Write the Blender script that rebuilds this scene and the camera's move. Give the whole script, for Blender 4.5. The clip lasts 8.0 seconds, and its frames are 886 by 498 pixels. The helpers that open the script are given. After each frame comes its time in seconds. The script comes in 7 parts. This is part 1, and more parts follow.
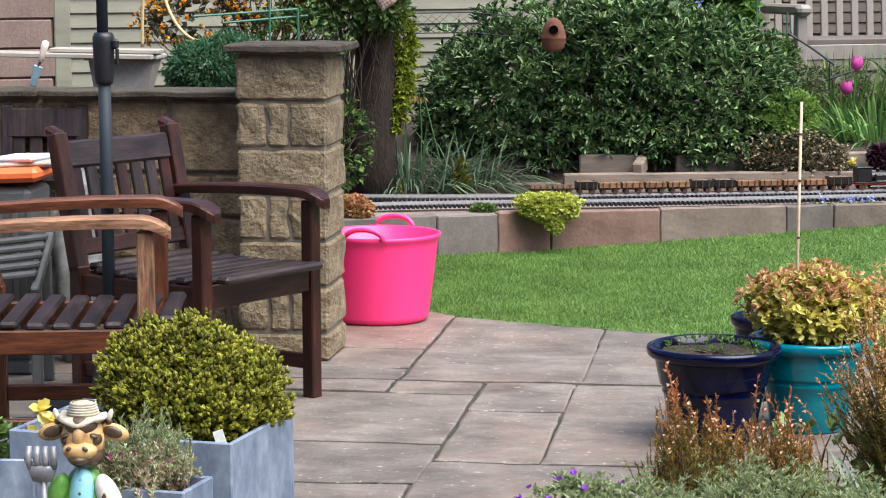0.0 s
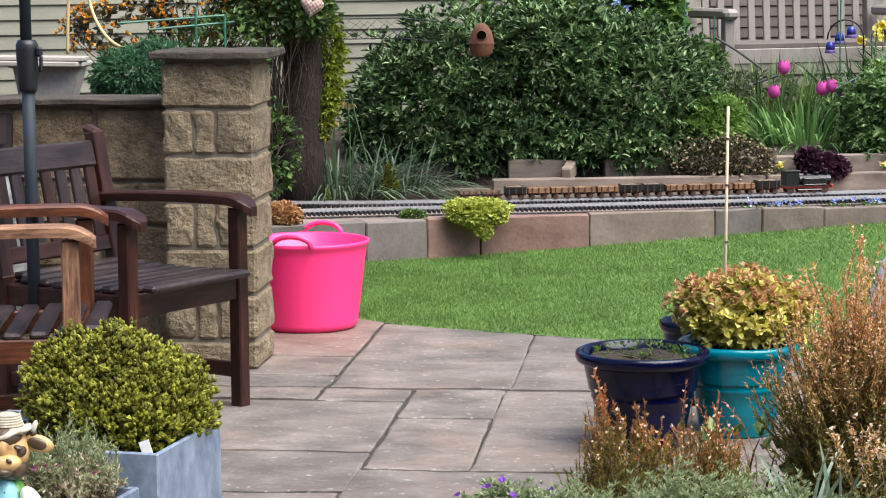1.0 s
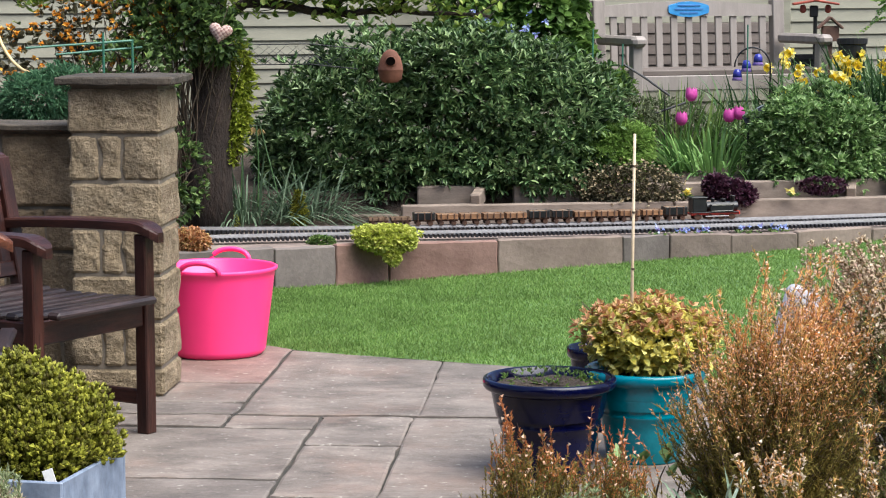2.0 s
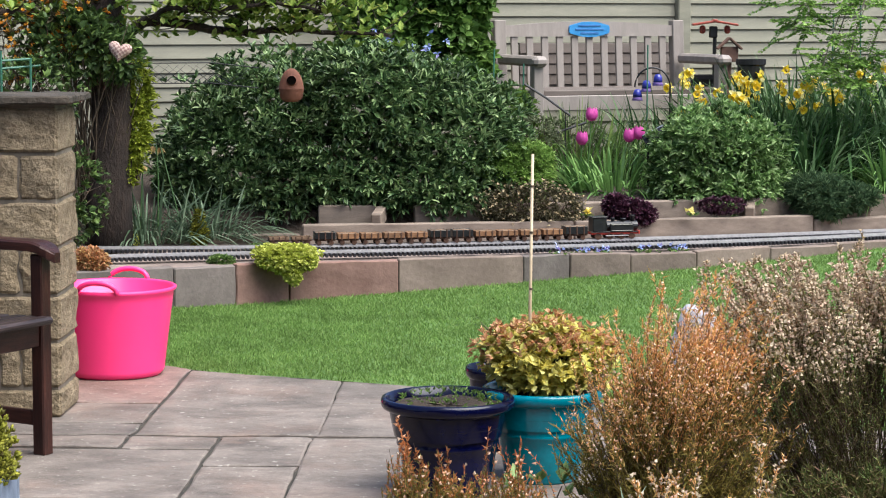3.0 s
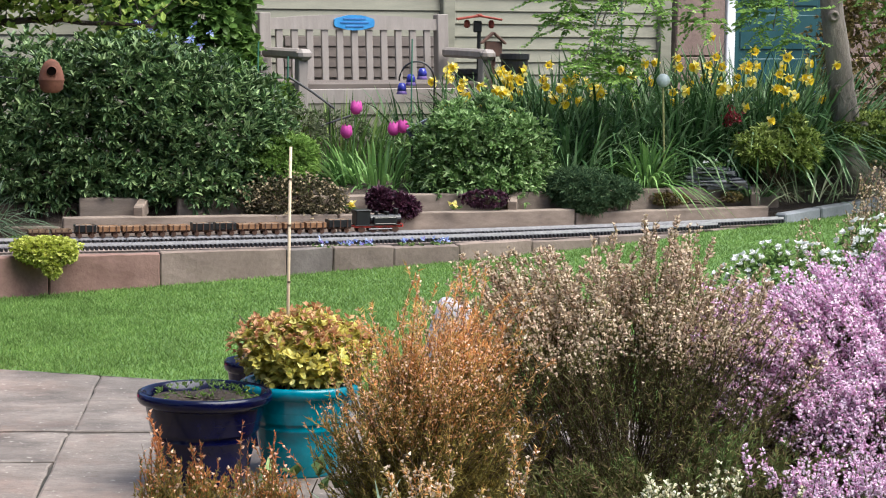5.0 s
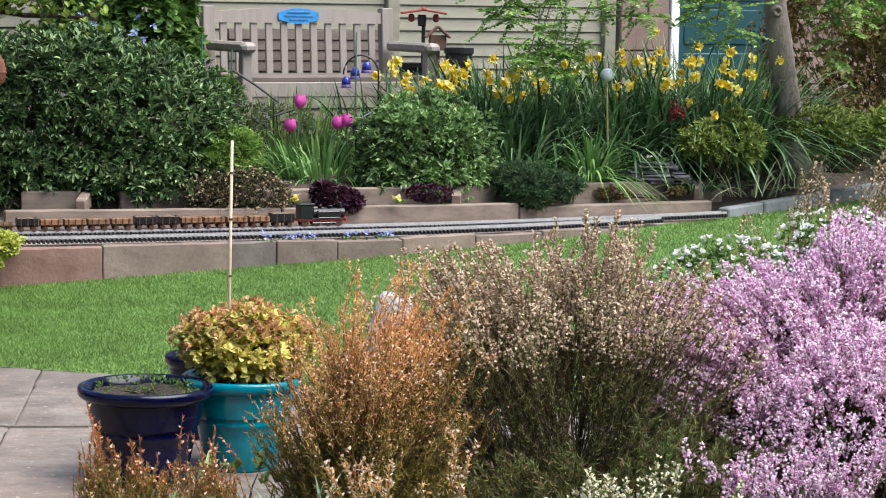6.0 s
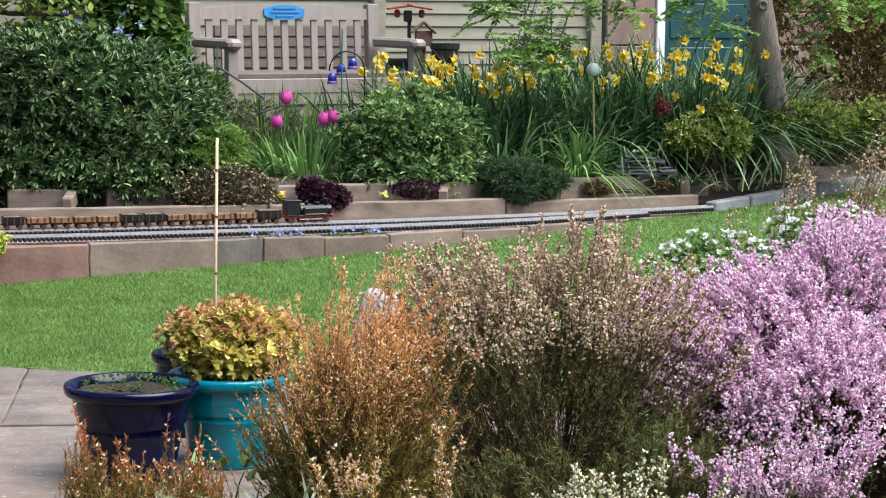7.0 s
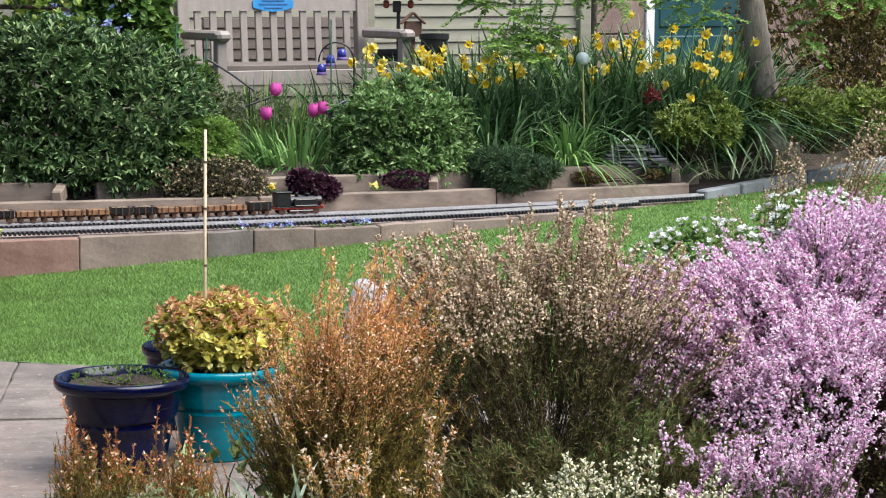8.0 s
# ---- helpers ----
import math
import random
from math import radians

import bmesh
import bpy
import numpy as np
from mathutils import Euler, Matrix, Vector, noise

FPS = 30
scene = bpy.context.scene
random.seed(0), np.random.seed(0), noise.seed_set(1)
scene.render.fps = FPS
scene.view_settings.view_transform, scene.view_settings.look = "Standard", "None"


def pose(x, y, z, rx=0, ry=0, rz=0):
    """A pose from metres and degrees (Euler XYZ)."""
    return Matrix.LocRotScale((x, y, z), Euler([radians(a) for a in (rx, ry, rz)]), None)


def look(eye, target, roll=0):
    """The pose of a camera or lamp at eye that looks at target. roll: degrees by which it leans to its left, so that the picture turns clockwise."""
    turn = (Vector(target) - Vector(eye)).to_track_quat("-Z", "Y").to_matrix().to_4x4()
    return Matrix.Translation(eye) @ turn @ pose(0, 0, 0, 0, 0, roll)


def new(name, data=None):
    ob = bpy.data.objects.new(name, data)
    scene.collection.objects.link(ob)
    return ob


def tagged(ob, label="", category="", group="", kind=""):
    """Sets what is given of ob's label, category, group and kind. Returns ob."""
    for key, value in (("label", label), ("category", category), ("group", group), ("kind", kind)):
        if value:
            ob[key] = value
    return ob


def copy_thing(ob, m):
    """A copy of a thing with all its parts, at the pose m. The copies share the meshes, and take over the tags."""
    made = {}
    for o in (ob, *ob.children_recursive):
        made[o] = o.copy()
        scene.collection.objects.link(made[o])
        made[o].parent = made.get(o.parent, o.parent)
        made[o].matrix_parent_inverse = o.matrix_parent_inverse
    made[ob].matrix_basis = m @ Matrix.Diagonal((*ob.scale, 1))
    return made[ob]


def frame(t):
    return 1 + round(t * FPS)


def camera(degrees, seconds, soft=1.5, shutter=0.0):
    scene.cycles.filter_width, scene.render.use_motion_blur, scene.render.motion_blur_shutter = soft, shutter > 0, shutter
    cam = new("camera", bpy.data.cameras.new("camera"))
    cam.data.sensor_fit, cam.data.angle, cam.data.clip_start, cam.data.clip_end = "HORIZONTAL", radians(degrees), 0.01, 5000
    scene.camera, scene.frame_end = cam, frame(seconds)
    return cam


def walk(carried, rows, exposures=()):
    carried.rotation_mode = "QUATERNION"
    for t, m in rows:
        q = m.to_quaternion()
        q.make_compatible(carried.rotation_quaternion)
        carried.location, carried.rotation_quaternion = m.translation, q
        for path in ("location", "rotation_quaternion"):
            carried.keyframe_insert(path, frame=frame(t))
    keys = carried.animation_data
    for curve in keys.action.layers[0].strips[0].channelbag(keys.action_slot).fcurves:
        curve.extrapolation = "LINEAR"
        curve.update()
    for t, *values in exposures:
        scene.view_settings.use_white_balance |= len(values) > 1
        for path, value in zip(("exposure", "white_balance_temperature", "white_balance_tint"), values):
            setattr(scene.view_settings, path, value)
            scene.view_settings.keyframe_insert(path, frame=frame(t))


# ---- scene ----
cam = camera(22.0, 8.0, soft=1.08)
PATH = [
    (0, look((-0.040, -0.030, 1.341), (-1.445, 9.787, 0.058), -0.23)),
    (0.5, look((-0.037, -0.021, 1.344), (-1.344, 9.813, 0.087), -0.47)),
    (1, look((-0.033, -0.006, 1.342), (-1.140, 9.852, 0.080), -0.41)),
    (1.5, look((-0.030, -0.001, 1.343), (-0.928, 9.884, 0.128), -0.21)),
    (3, look((-0.007, 0.002, 1.350), (-0.307, 9.940, 0.277), 0.17)),
    (3.5, look((0.000, 0.000, 1.350), (-0.000, 9.943, 0.287), 0.50)),
    (4, look((0.011, 0.004, 1.348), (0.286, 9.941, 0.264), 0.70)),
    (4.5, look((0.022, 0.013, 1.347), (0.526, 9.941, 0.261), 0.80)),
    (5, look((0.029, 0.012, 1.348), (0.733, 9.928, 0.255), 0.83)),
    (6.5, look((0.046, 0.016, 1.350), (1.030, 9.904, 0.224), 1.04)),
    (7, look((0.049, 0.017, 1.351), (1.039, 9.902, 0.215), 0.74)),
    (7.5, look((0.054, 0.024, 1.349), (1.062, 9.906, 0.190), 0.45)),
    (8, look((0.057, 0.026, 1.348), (1.081, 9.904, 0.172), 0.30)),
]
walk(cam, PATH, [(0, 0.86, 6000, 8), (8, 0.86, 6000, 8)])

# ---- light: a bright, thinly clouded sky, soft sun from the right ----
world = bpy.data.worlds.new("sky")
scene.world = world
world.use_nodes = True
wn = world.node_tree
sky = wn.nodes.new("ShaderNodeTexSky")
sky.sky_type, sky.sun_disc = "NISHITA", False
sky.sun_elevation, sky.sun_rotation = radians(61), radians(121)
sky.air_density, sky.dust_density = 1.0, 4.0
wn.links.new(sky.outputs[0], wn.nodes["Background"].inputs[0])
wn.nodes["Background"].inputs[1].default_value = 0.120
sun = new("sun", bpy.data.lights.new("sun", "SUN"))
sun.data.energy, sun.data.angle, sun.data.color = 4.0, radians(60), (1.0, 0.94, 0.86)
sun.matrix_world = look((4.4, -2.6, 9.4), (0, 0, 0))

rng = np.random.default_rng(7)


# ---- mesh helpers ----
class Geo:
    """Collects vertices and faces of one mesh."""

    def __init__(self):
        self.v, self.f, self.m, self.n = [], [], [], 0

    def add(self, verts, faces, mi=0):
        verts = np.asarray(verts, float).reshape(-1, 3)
        self.v.append(verts)
        for fa in (faces if isinstance(faces, list) and faces and isinstance(faces[0], np.ndarray) else [faces]):
            if isinstance(fa, np.ndarray):
                self.f.append(fa + self.n)
                self.m.append(np.full(len(fa), mi))
            else:
                for one in fa:
                    self.f.append(np.array([one]) + self.n)
                    self.m.append(np.array([mi]))
        self.n += len(verts)
        return self

    def mesh(self, name, mats, smooth=False):
        me = bpy.data.meshes.new(name)
        v = np.concatenate(self.v)
        me.vertices.add(len(v))
        me.vertices.foreach_set("co", v.ravel())
        sizes = np.concatenate([np.full(len(a), a.shape[1]) for a in self.f])
        loops = np.concatenate([a.ravel() for a in self.f])
        me.loops.add(len(loops))
        me.loops.foreach_set("vertex_index", loops.astype(np.int32))
        me.polygons.add(len(sizes))
        me.polygons.foreach_set("loop_start", np.r_[0, np.cumsum(sizes)[:-1]].astype(np.int32))
        me.polygons.foreach_set("material_index", np.concatenate(self.m).astype(np.int32))
        me.polygons.foreach_set("use_smooth", np.full(len(sizes), smooth))
        for ma in mats if isinstance(mats, (list, tuple)) else [mats]:
            me.materials.append(ma)
        me.update(calc_edges=True)
        return me

    def make(self, name, mats, parent=None, label="", smooth=False):
        ob = new(name, self.mesh(name, mats, smooth))
        ob.parent = parent
        return tagged(ob, label)


def part(name, bm, material, parent=None, label="", smooth=False):
    me = bpy.data.meshes.new(name)
    bm.to_mesh(me)
    bm.free()
    me.materials.append(material)
    if smooth:
        me.polygons.foreach_set("use_smooth", np.full(len(me.polygons), True))
    ob = new(name, me)
    ob.parent = parent
    return tagged(ob, label)


def thing(name, m, label, category, group="", kind=""):
    ob = new(name)
    ob.matrix_world = m
    ob.empty_display_size = 0.05
    return tagged(ob, label, category, group, kind)


def blk(size, at=(0, 0, 0), rot=(0, 0, 0), bevel=0.004, bm=None, jit=0.0):
    """A bevelled block, added to bm."""
    own = bmesh.new()
    bmesh.ops.create_cube(own, size=1)
    bmesh.ops.scale(own, vec=size, verts=own.verts)
    if bevel:
        bmesh.ops.bevel(own, geom=own.edges[:], offset=min(bevel, min(size) * 0.45), segments=1, affect="EDGES")
    if jit:
        for v in own.verts:
            v.co += Vector(rng.normal(0, jit, 3))
    own.transform(pose(*at, *rot))
    if bm is None:
        return own
    me = bpy.data.meshes.new("t")
    own.to_mesh(me)
    own.free()
    bm.from_mesh(me)
    bpy.data.meshes.remove(me)
    return bm


def beam(a, b, w, h, bevel=0.004, bm=None, up=(0, 0, 1)):
    """A bevelled bar from a to b, w wide and h high."""
    a, b = Vector(a), Vector(b)
    x = (b - a).normalized()
    y = Vector(up).cross(x).normalized()
    z = x.cross(y)
    own = blk(((b - a).length, w, h), bevel=bevel)
    own.transform(Matrix.Translation((a + b) / 2) @ Matrix((x, y, z)).transposed().to_4x4())
    if bm is None:
        return own
    me = bpy.data.meshes.new("t")
    own.to_mesh(me)
    own.free()
    bm.from_mesh(me)
    bpy.data.meshes.remove(me)
    return bm


def lathe(profile, n=40, squash=1.0):
    """Verts and faces of a profile of (radius, height) turned about z."""
    a = np.linspace(0, 2 * np.pi, n, endpoint=False)
    pr = np.array(profile, float)
    v = np.stack([np.outer(pr[:, 0], np.cos(a)), np.outer(pr[:, 0], np.sin(a)) * squash, np.repeat(pr[:, 1:2], n, 1)], -1).reshape(-1, 3)
    i, j = np.meshgrid(np.arange(len(pr) - 1), np.arange(n), indexing="ij")
    k = (j + 1) % n
    f = np.stack([i * n + j, i * n + k, (i + 1) * n + k, (i + 1) * n + j], -1).reshape(-1, 4)
    return v, f


def tube(points, radii, sides=6):
    """Verts and faces of a tapered tube along points, closed at its end."""
    p = np.array(points, float)
    r = np.broadcast_to(np.asarray(radii, float), (len(p),))
    t = np.gradient(p, axis=0)
    t /= np.linalg.norm(t, axis=1, keepdims=True) + 1e-9
    ref = np.where(np.abs(t[:, 2:3]) > 0.9, [[1.0, 0, 0]], [[0, 0, 1.0]])
    u = np.cross(t, ref)
    u /= np.linalg.norm(u, axis=1, keepdims=True) + 1e-9
    w = np.cross(t, u)
    a = np.linspace(0, 2 * np.pi, sides, endpoint=False)
    v = (p[:, None] + r[:, None, None] * (u[:, None] * np.cos(a)[None, :, None] + w[:, None] * np.sin(a)[None, :, None])).reshape(-1, 3)
    i, j = np.meshgrid(np.arange(len(p) - 1), np.arange(sides), indexing="ij")
    k = (j + 1) % sides
    f = np.stack([i * sides + j, i * sides + k, (i + 1) * sides + k, (i + 1) * sides + j], -1).reshape(-1, 4)
    n = len(v)
    v = np.r_[v, [p[0]], [p[-1]]]
    j = np.arange(sides)
    caps = np.r_[np.stack([np.full(sides, n), (j + 1) % sides, j], -1), np.stack([np.full(sides, n + 1), (len(p) - 1) * sides + j, (len(p) - 1) * sides + (j + 1) % sides], -1)]
    return v, [f, caps]


def frames(d, roll=None, spread=1.0):
    """Axes (side, along, normal) for directions d, the normal turned upwards, then rolled at random."""
    d = d / (np.linalg.norm(d, axis=1, keepdims=True) + 1e-9)
    s = np.cross(d, np.tile([0.0, 0, 1.0], (len(d), 1)) + rng.normal(0, 0.05, d.shape))
    s /= np.linalg.norm(s, axis=1, keepdims=True) + 1e-9
    n = np.cross(s, d)
    a = (rng.normal(0, spread, len(d)) if roll is None else roll)[:, None]
    return s * np.cos(a) + n * np.sin(a), d, n * np.cos(a) - s * np.sin(a)


OVAL = (np.array([[0, 0, 0], [-0.42, 0.3, 0.07], [-0.40, 0.68, 0.06], [0, 1, -0.06], [0.40, 0.68, 0.06], [0.42, 0.3, 0.07], [0, 0.5, -0.02]]), np.array([[0, 6, 1], [1, 6, 2], [2, 6, 3], [3, 6, 4], [4, 6, 5], [5, 6, 0]])[:, ::-1])
LEAF = (np.array([[0, 0, 0], [-0.5, 0.45, 0.10], [0, 0.5, -0.03], [0.5, 0.45, 0.10], [0, 1, -0.08]]), np.array([[0, 2, 1], [0, 3, 2], [1, 2, 4], [2, 3, 4]]))
BUD = (np.array([[0.5, 0, 0], [-0.25, 0, 0.43], [-0.25, 0, -0.43], [0, 1, 0], [0, -0.25, 0]]) * [1, 1, 1], np.array([[0, 1, 3], [1, 2, 3], [2, 0, 3], [1, 0, 4], [2, 1, 4], [0, 2, 4]]))

PIP = (np.array([[0.55, 0.0, 0.1], [-0.3, 0.1, 0.45], [-0.3, 0.0, -0.45], [0, 1, 0]]), np.array([[0, 1, 3], [1, 2, 3], [2, 0, 3]]))

KNOB = (np.array([[0, 0, 0], [0.5, 0.68, 0], [0, 0.68, 0.5], [-0.5, 0.68, 0], [0, 0.68, -0.5], [0, 1, 0]]), np.array([[0, 2, 1], [0, 3, 2], [0, 4, 3], [0, 1, 4], [5, 1, 2], [5, 2, 3], [5, 3, 4], [5, 4, 1]]))


def scatter(geo, kind, at, along, length, width, spread=1.0, mi=0):
    """Copies of a small template at places, along directions."""
    tv, tf = kind
    n = len(at)
    length, width = np.broadcast_to(length, n), np.broadcast_to(width, n)
    s, d, nn = frames(np.asarray(along, float), None, spread)
    v = at[:, None] + tv[None, :, 0:1] * (s * width[:, None])[:, None] + tv[None, :, 1:2] * (d * length[:, None])[:, None] + tv[None, :, 2:3] * (nn * (width if kind is BUD or kind is PIP or kind is KNOB else length)[:, None])[:, None]
    f = (tf[None] + (np.arange(n) * len(tv))[:, None, None]).reshape(-1, 3)
    return geo.add(v.reshape(-1, 3), f, mi)


def wisps(geo, root, tip, r0, bow=0.1, steps=5, mi=0):
    """Many thin three-sided stems from root to tip, bowed outwards; gives points along them."""
    n = len(root)
    s = np.linspace(0, 1, steps)
    side = rng.normal(0, 1, (n, 3)) * np.linalg.norm(tip - root, axis=1, keepdims=True) * bow
    pts = root[:, None] * (1 - s)[None, :, None] + tip[:, None] * s[None, :, None] + side[:, None] * (s * (1 - s) * 2)[None, :, None]
    d = tip - root
    d /= np.linalg.norm(d, axis=1, keepdims=True) + 1e-9
    u = np.cross(d, [0.3, 0.9, 0.1])
    u /= np.linalg.norm(u, axis=1, keepdims=True) + 1e-9
    w = np.cross(d, u)
    r = (np.broadcast_to(r0, n)[:, None] * (1 - 0.7 * s)[None])[..., None, None]
    ang = np.arange(3) * 2 * np.pi / 3
    ring = u[:, None] * np.cos(ang)[None, :, None] + w[:, None] * np.sin(ang)[None, :, None]
    v = pts[:, :, None] + r * ring[:, None]
    i, k, j = np.meshgrid(np.arange(n), np.arange(steps - 1), np.arange(3), indexing="ij")
    b = i * steps * 3
    f = np.stack([b + k * 3 + j, b + k * 3 + (j + 1) % 3, b + (k + 1) * 3 + (j + 1) % 3, b + (k + 1) * 3 + j], -1).reshape(-1, 4)
    geo.add(v.reshape(-1, 3), f, mi)
    return pts


def unit(n, up=-1.0):
    """Random unit directions whose z is above up."""
    d = rng.normal(0, 1, (n * 3 + 60, 3))
    d /= np.linalg.norm(d, axis=1, keepdims=True)
    return d[d[:, 2] > up][:n]


# ---- materials ----
def nodes_of(name):
    ma = bpy.data.materials.new(name)
    ma.use_nodes = True
    nt = ma.node_tree
    return ma, nt, nt.nodes, nt.nodes["Principled BSDF"]


def mixer(nt, blend, fac, a, b):
    mx = nt.nodes.new("ShaderNodeMix")
    mx.data_type, mx.blend_type = "RGBA", blend
    for sock, val in ((mx.inputs[0], fac), (mx.inputs[6], a), (mx.inputs[7], b)):
        if isinstance(val, bpy.types.NodeSocket):
            nt.links.new(val, sock)
        elif isinstance(val, (int, float)):
            sock.default_value = val
        else:
            sock.default_value = (*val, 1)
    return mx.outputs[2]


def noise_of(nt, scale, detail=4, stretch=None, rough=0.55):
    tc = nt.nodes.new("ShaderNodeTexCoord")
    src = tc.outputs["Object"]
    if stretch:
        mp = nt.nodes.new("ShaderNodeMapping")
        mp.inputs["Scale"].default_value = stretch
        nt.links.new(src, mp.inputs[0])
        src = mp.outputs[0]
    no = nt.nodes.new("ShaderNodeTexNoise")
    no.inputs["Scale"].default_value, no.inputs["Detail"].default_value, no.inputs["Roughness"].default_value = scale, detail, rough
    nt.links.new(src, no.inputs["Vector"])
    return no.outputs[0]


def ramp(nt, src, stops):
    cr = nt.nodes.new("ShaderNodeValToRGB")
    nt.links.new(src, cr.inputs[0])
    el = cr.color_ramp.elements
    while len(el) < len(stops):
        el.new(0.5)
    for e, (p, c) in zip(el, stops):
        e.position, e.color = p, (*c, 1) if len(c) == 3 else c
    return cr.outputs[0]


def surface(name, a, b, big=3.0, fine=60.0, rough=0.7, metal=0.0, bump=0.3, depth=0.004, stretch=None, vary=0.0, island=0.0, coat=0.0, grain=0.35, spec=0.5):
    """Two colours blended by a large noise, darkened by a fine one; vary: lightness by object, island: by piece."""
    ma, nt, n, bs = nodes_of(name)
    col = ramp(nt, noise_of(nt, big, 5, stretch), [(0.32, a), (0.68, b)])
    fn = noise_of(nt, fine, 6, stretch, 0.65)
    col = mixer(nt, "MULTIPLY", grain, col, ramp(nt, fn, [(0.25, (0.35, 0.35, 0.35)), (0.7, (1.15, 1.15, 1.15))]))
    if vary or island:
        src = n.new("ShaderNodeObjectInfo").outputs["Random"] if vary else n.new("ShaderNodeNewGeometry").outputs["Random Per Island"]
        k = vary or island
        col = mixer(nt, "MULTIPLY", 1.0, col, ramp(nt, src, [(0.0, (1 - k, 1 - k * 0.95, 1 - k * 0.9)), (1.0, (1 + k * 0.6, 1 + k * 0.6, 1 + k * 0.55))]))
    nt.links.new(col, bs.inputs["Base Color"])
    bs.inputs["Roughness"].default_value, bs.inputs["Metallic"].default_value = rough, metal
    bs.inputs["Coat Weight"].default_value = coat
    bs.inputs["Specular IOR Level"].default_value = spec
    if bump:
        bp = n.new("ShaderNodeBump")
        bp.inputs["Strength"].default_value, bp.inputs["Distance"].default_value = bump, depth
        nt.links.new(fn, bp.inputs["Height"])
        nt.links.new(bp.outputs[0], bs.inputs["Normal"])
    return ma


def leafy(name, stops, rough=0.5, through_=0.25, spec=0.4, patch=0.0):
    """Leaves: colour by piece along stops, light passing through a little. patch: broad lighter and darker drifts."""
    ma, nt, n, bs = nodes_of(name)
    ri = n.new("ShaderNodeNewGeometry").outputs["Random Per Island"]
    col = ramp(nt, ri, [(i / max(1, len(stops) - 1), c) for i, c in enumerate(stops)])
    col = mixer(nt, "MULTIPLY", 0.5, col, ramp(nt, noise_of(nt, 90, 2), [(0.3, (0.6, 0.6, 0.6)), (0.7, (1.2, 1.2, 1.2))]))
    if patch:
        col = mixer(nt, "MULTIPLY", patch, col, ramp(nt, noise_of(nt, 4, 2), [(0.35, (0.5, 0.5, 0.5)), (0.65, (1.3, 1.3, 1.3))]))
    nt.links.new(col, bs.inputs["Base Color"])
    bs.inputs["Roughness"].default_value = rough
    bs.inputs["Specular IOR Level"].default_value = spec * 0.65
    if through_:
        tr = n.new("ShaderNodeBsdfTranslucent")
        nt.links.new(col, tr.inputs[0])
        ms = n.new("ShaderNodeMixShader")
        ms.inputs[0].default_value = through_
        nt.links.new(bs.outputs[0], ms.inputs[1])
        nt.links.new(tr.outputs[0], ms.inputs[2])
        nt.links.new(ms.outputs[0], n["Material Output"].inputs[0])
    return ma


M_SOIL = surface("soil", (0.030, 0.020, 0.014), (0.07, 0.05, 0.035), 6, 50, 0.95, bump=1.0, depth=0.02)
M_TURF = surface("turf", (0.08, 0.155, 0.036), (0.125, 0.22, 0.055), 2.5, 80, 0.9, bump=0.8, depth=0.01)
M_GRASS = leafy("grass_blades", [(0.106, 0.187, 0.044), (0.15, 0.257, 0.061), (0.191, 0.311, 0.076), (0.248, 0.359, 0.113)], 0.6, 0.38, 0.25, 0.35)
def riven(name, a, b, tint):
    """Riven flagstone: drifts of colour, dark damp stains, pale lichen spots, fine bedding lines."""
    ma = surface(name, a, b, 4.5, 55, 0.72, bump=0.6, depth=0.006, vary=0.16, stretch=(1, 1.3, 1), grain=0.4)
    nt, bs = ma.node_tree, ma.node_tree.nodes["Principled BSDF"]
    col = bs.inputs["Base Color"].links[0].from_socket
    col = mixer(nt, "MIX", ramp(nt, noise_of(nt, 2.2, 6, None, 0.7), [(0.50, (0, 0, 0)), (0.66, (0.6, 0.6, 0.6))]), col, tint)
    col = mixer(nt, "MULTIPLY", 0.75, col, ramp(nt, noise_of(nt, 5, 8, (0.8, 1.3, 1), 0.72), [(0.33, (0.50, 0.47, 0.44)), (0.6, (1.12, 1.1, 1.07))]))
    col = mixer(nt, "MIX", ramp(nt, noise_of(nt, 38, 3, None, 0.6), [(0.63, (0, 0, 0)), (0.70, (0.6, 0.6, 0.6))]), col, (0.44, 0.41, 0.36))
    col = mixer(nt, "MULTIPLY", 0.28, col, ramp(nt, noise_of(nt, 14, 5, (0.7, 1.6, 1), 0.7), [(0.36, (0.6, 0.58, 0.56)), (0.52, (1.05, 1.05, 1.05))]))
    nt.links.new(col, bs.inputs["Base Color"])
    return ma


M_FLAG = riven("flagstone", (0.12, 0.102, 0.09), (0.235, 0.20, 0.176), (0.21, 0.148, 0.12))
M_FLAGPINK = riven("pink_flagstone", (0.21, 0.135, 0.115), (0.29, 0.20, 0.17), (0.19, 0.155, 0.14))
M_JOINT = surface("joint_mortar", (0.018, 0.016, 0.013), (0.06, 0.052, 0.04), 12, 90, 0.95, bump=0.8)
M_BLOCK = surface("walling_stone", (0.20, 0.145, 0.08), (0.42, 0.325, 0.205), 14, 60, 0.9, bump=1.0, depth=0.03, vary=0.16, grain=0.7)
M_BLOCKDARK = surface("weathered_walling_stone", (0.12, 0.082, 0.046), (0.31, 0.225, 0.135), 9, 50, 0.9, bump=1.0, depth=0.02, vary=0.2, grain=0.65)
M_MORTAR = surface("wall_mortar", (0.12, 0.10, 0.075), (0.2, 0.165, 0.125), 12, 90, 0.95, bump=0.6)
M_COPING = surface("coping_stone", (0.03, 0.023, 0.015), (0.085, 0.066, 0.046), 8, 70, 0.85, bump=0.9, depth=0.01, grain=0.6)
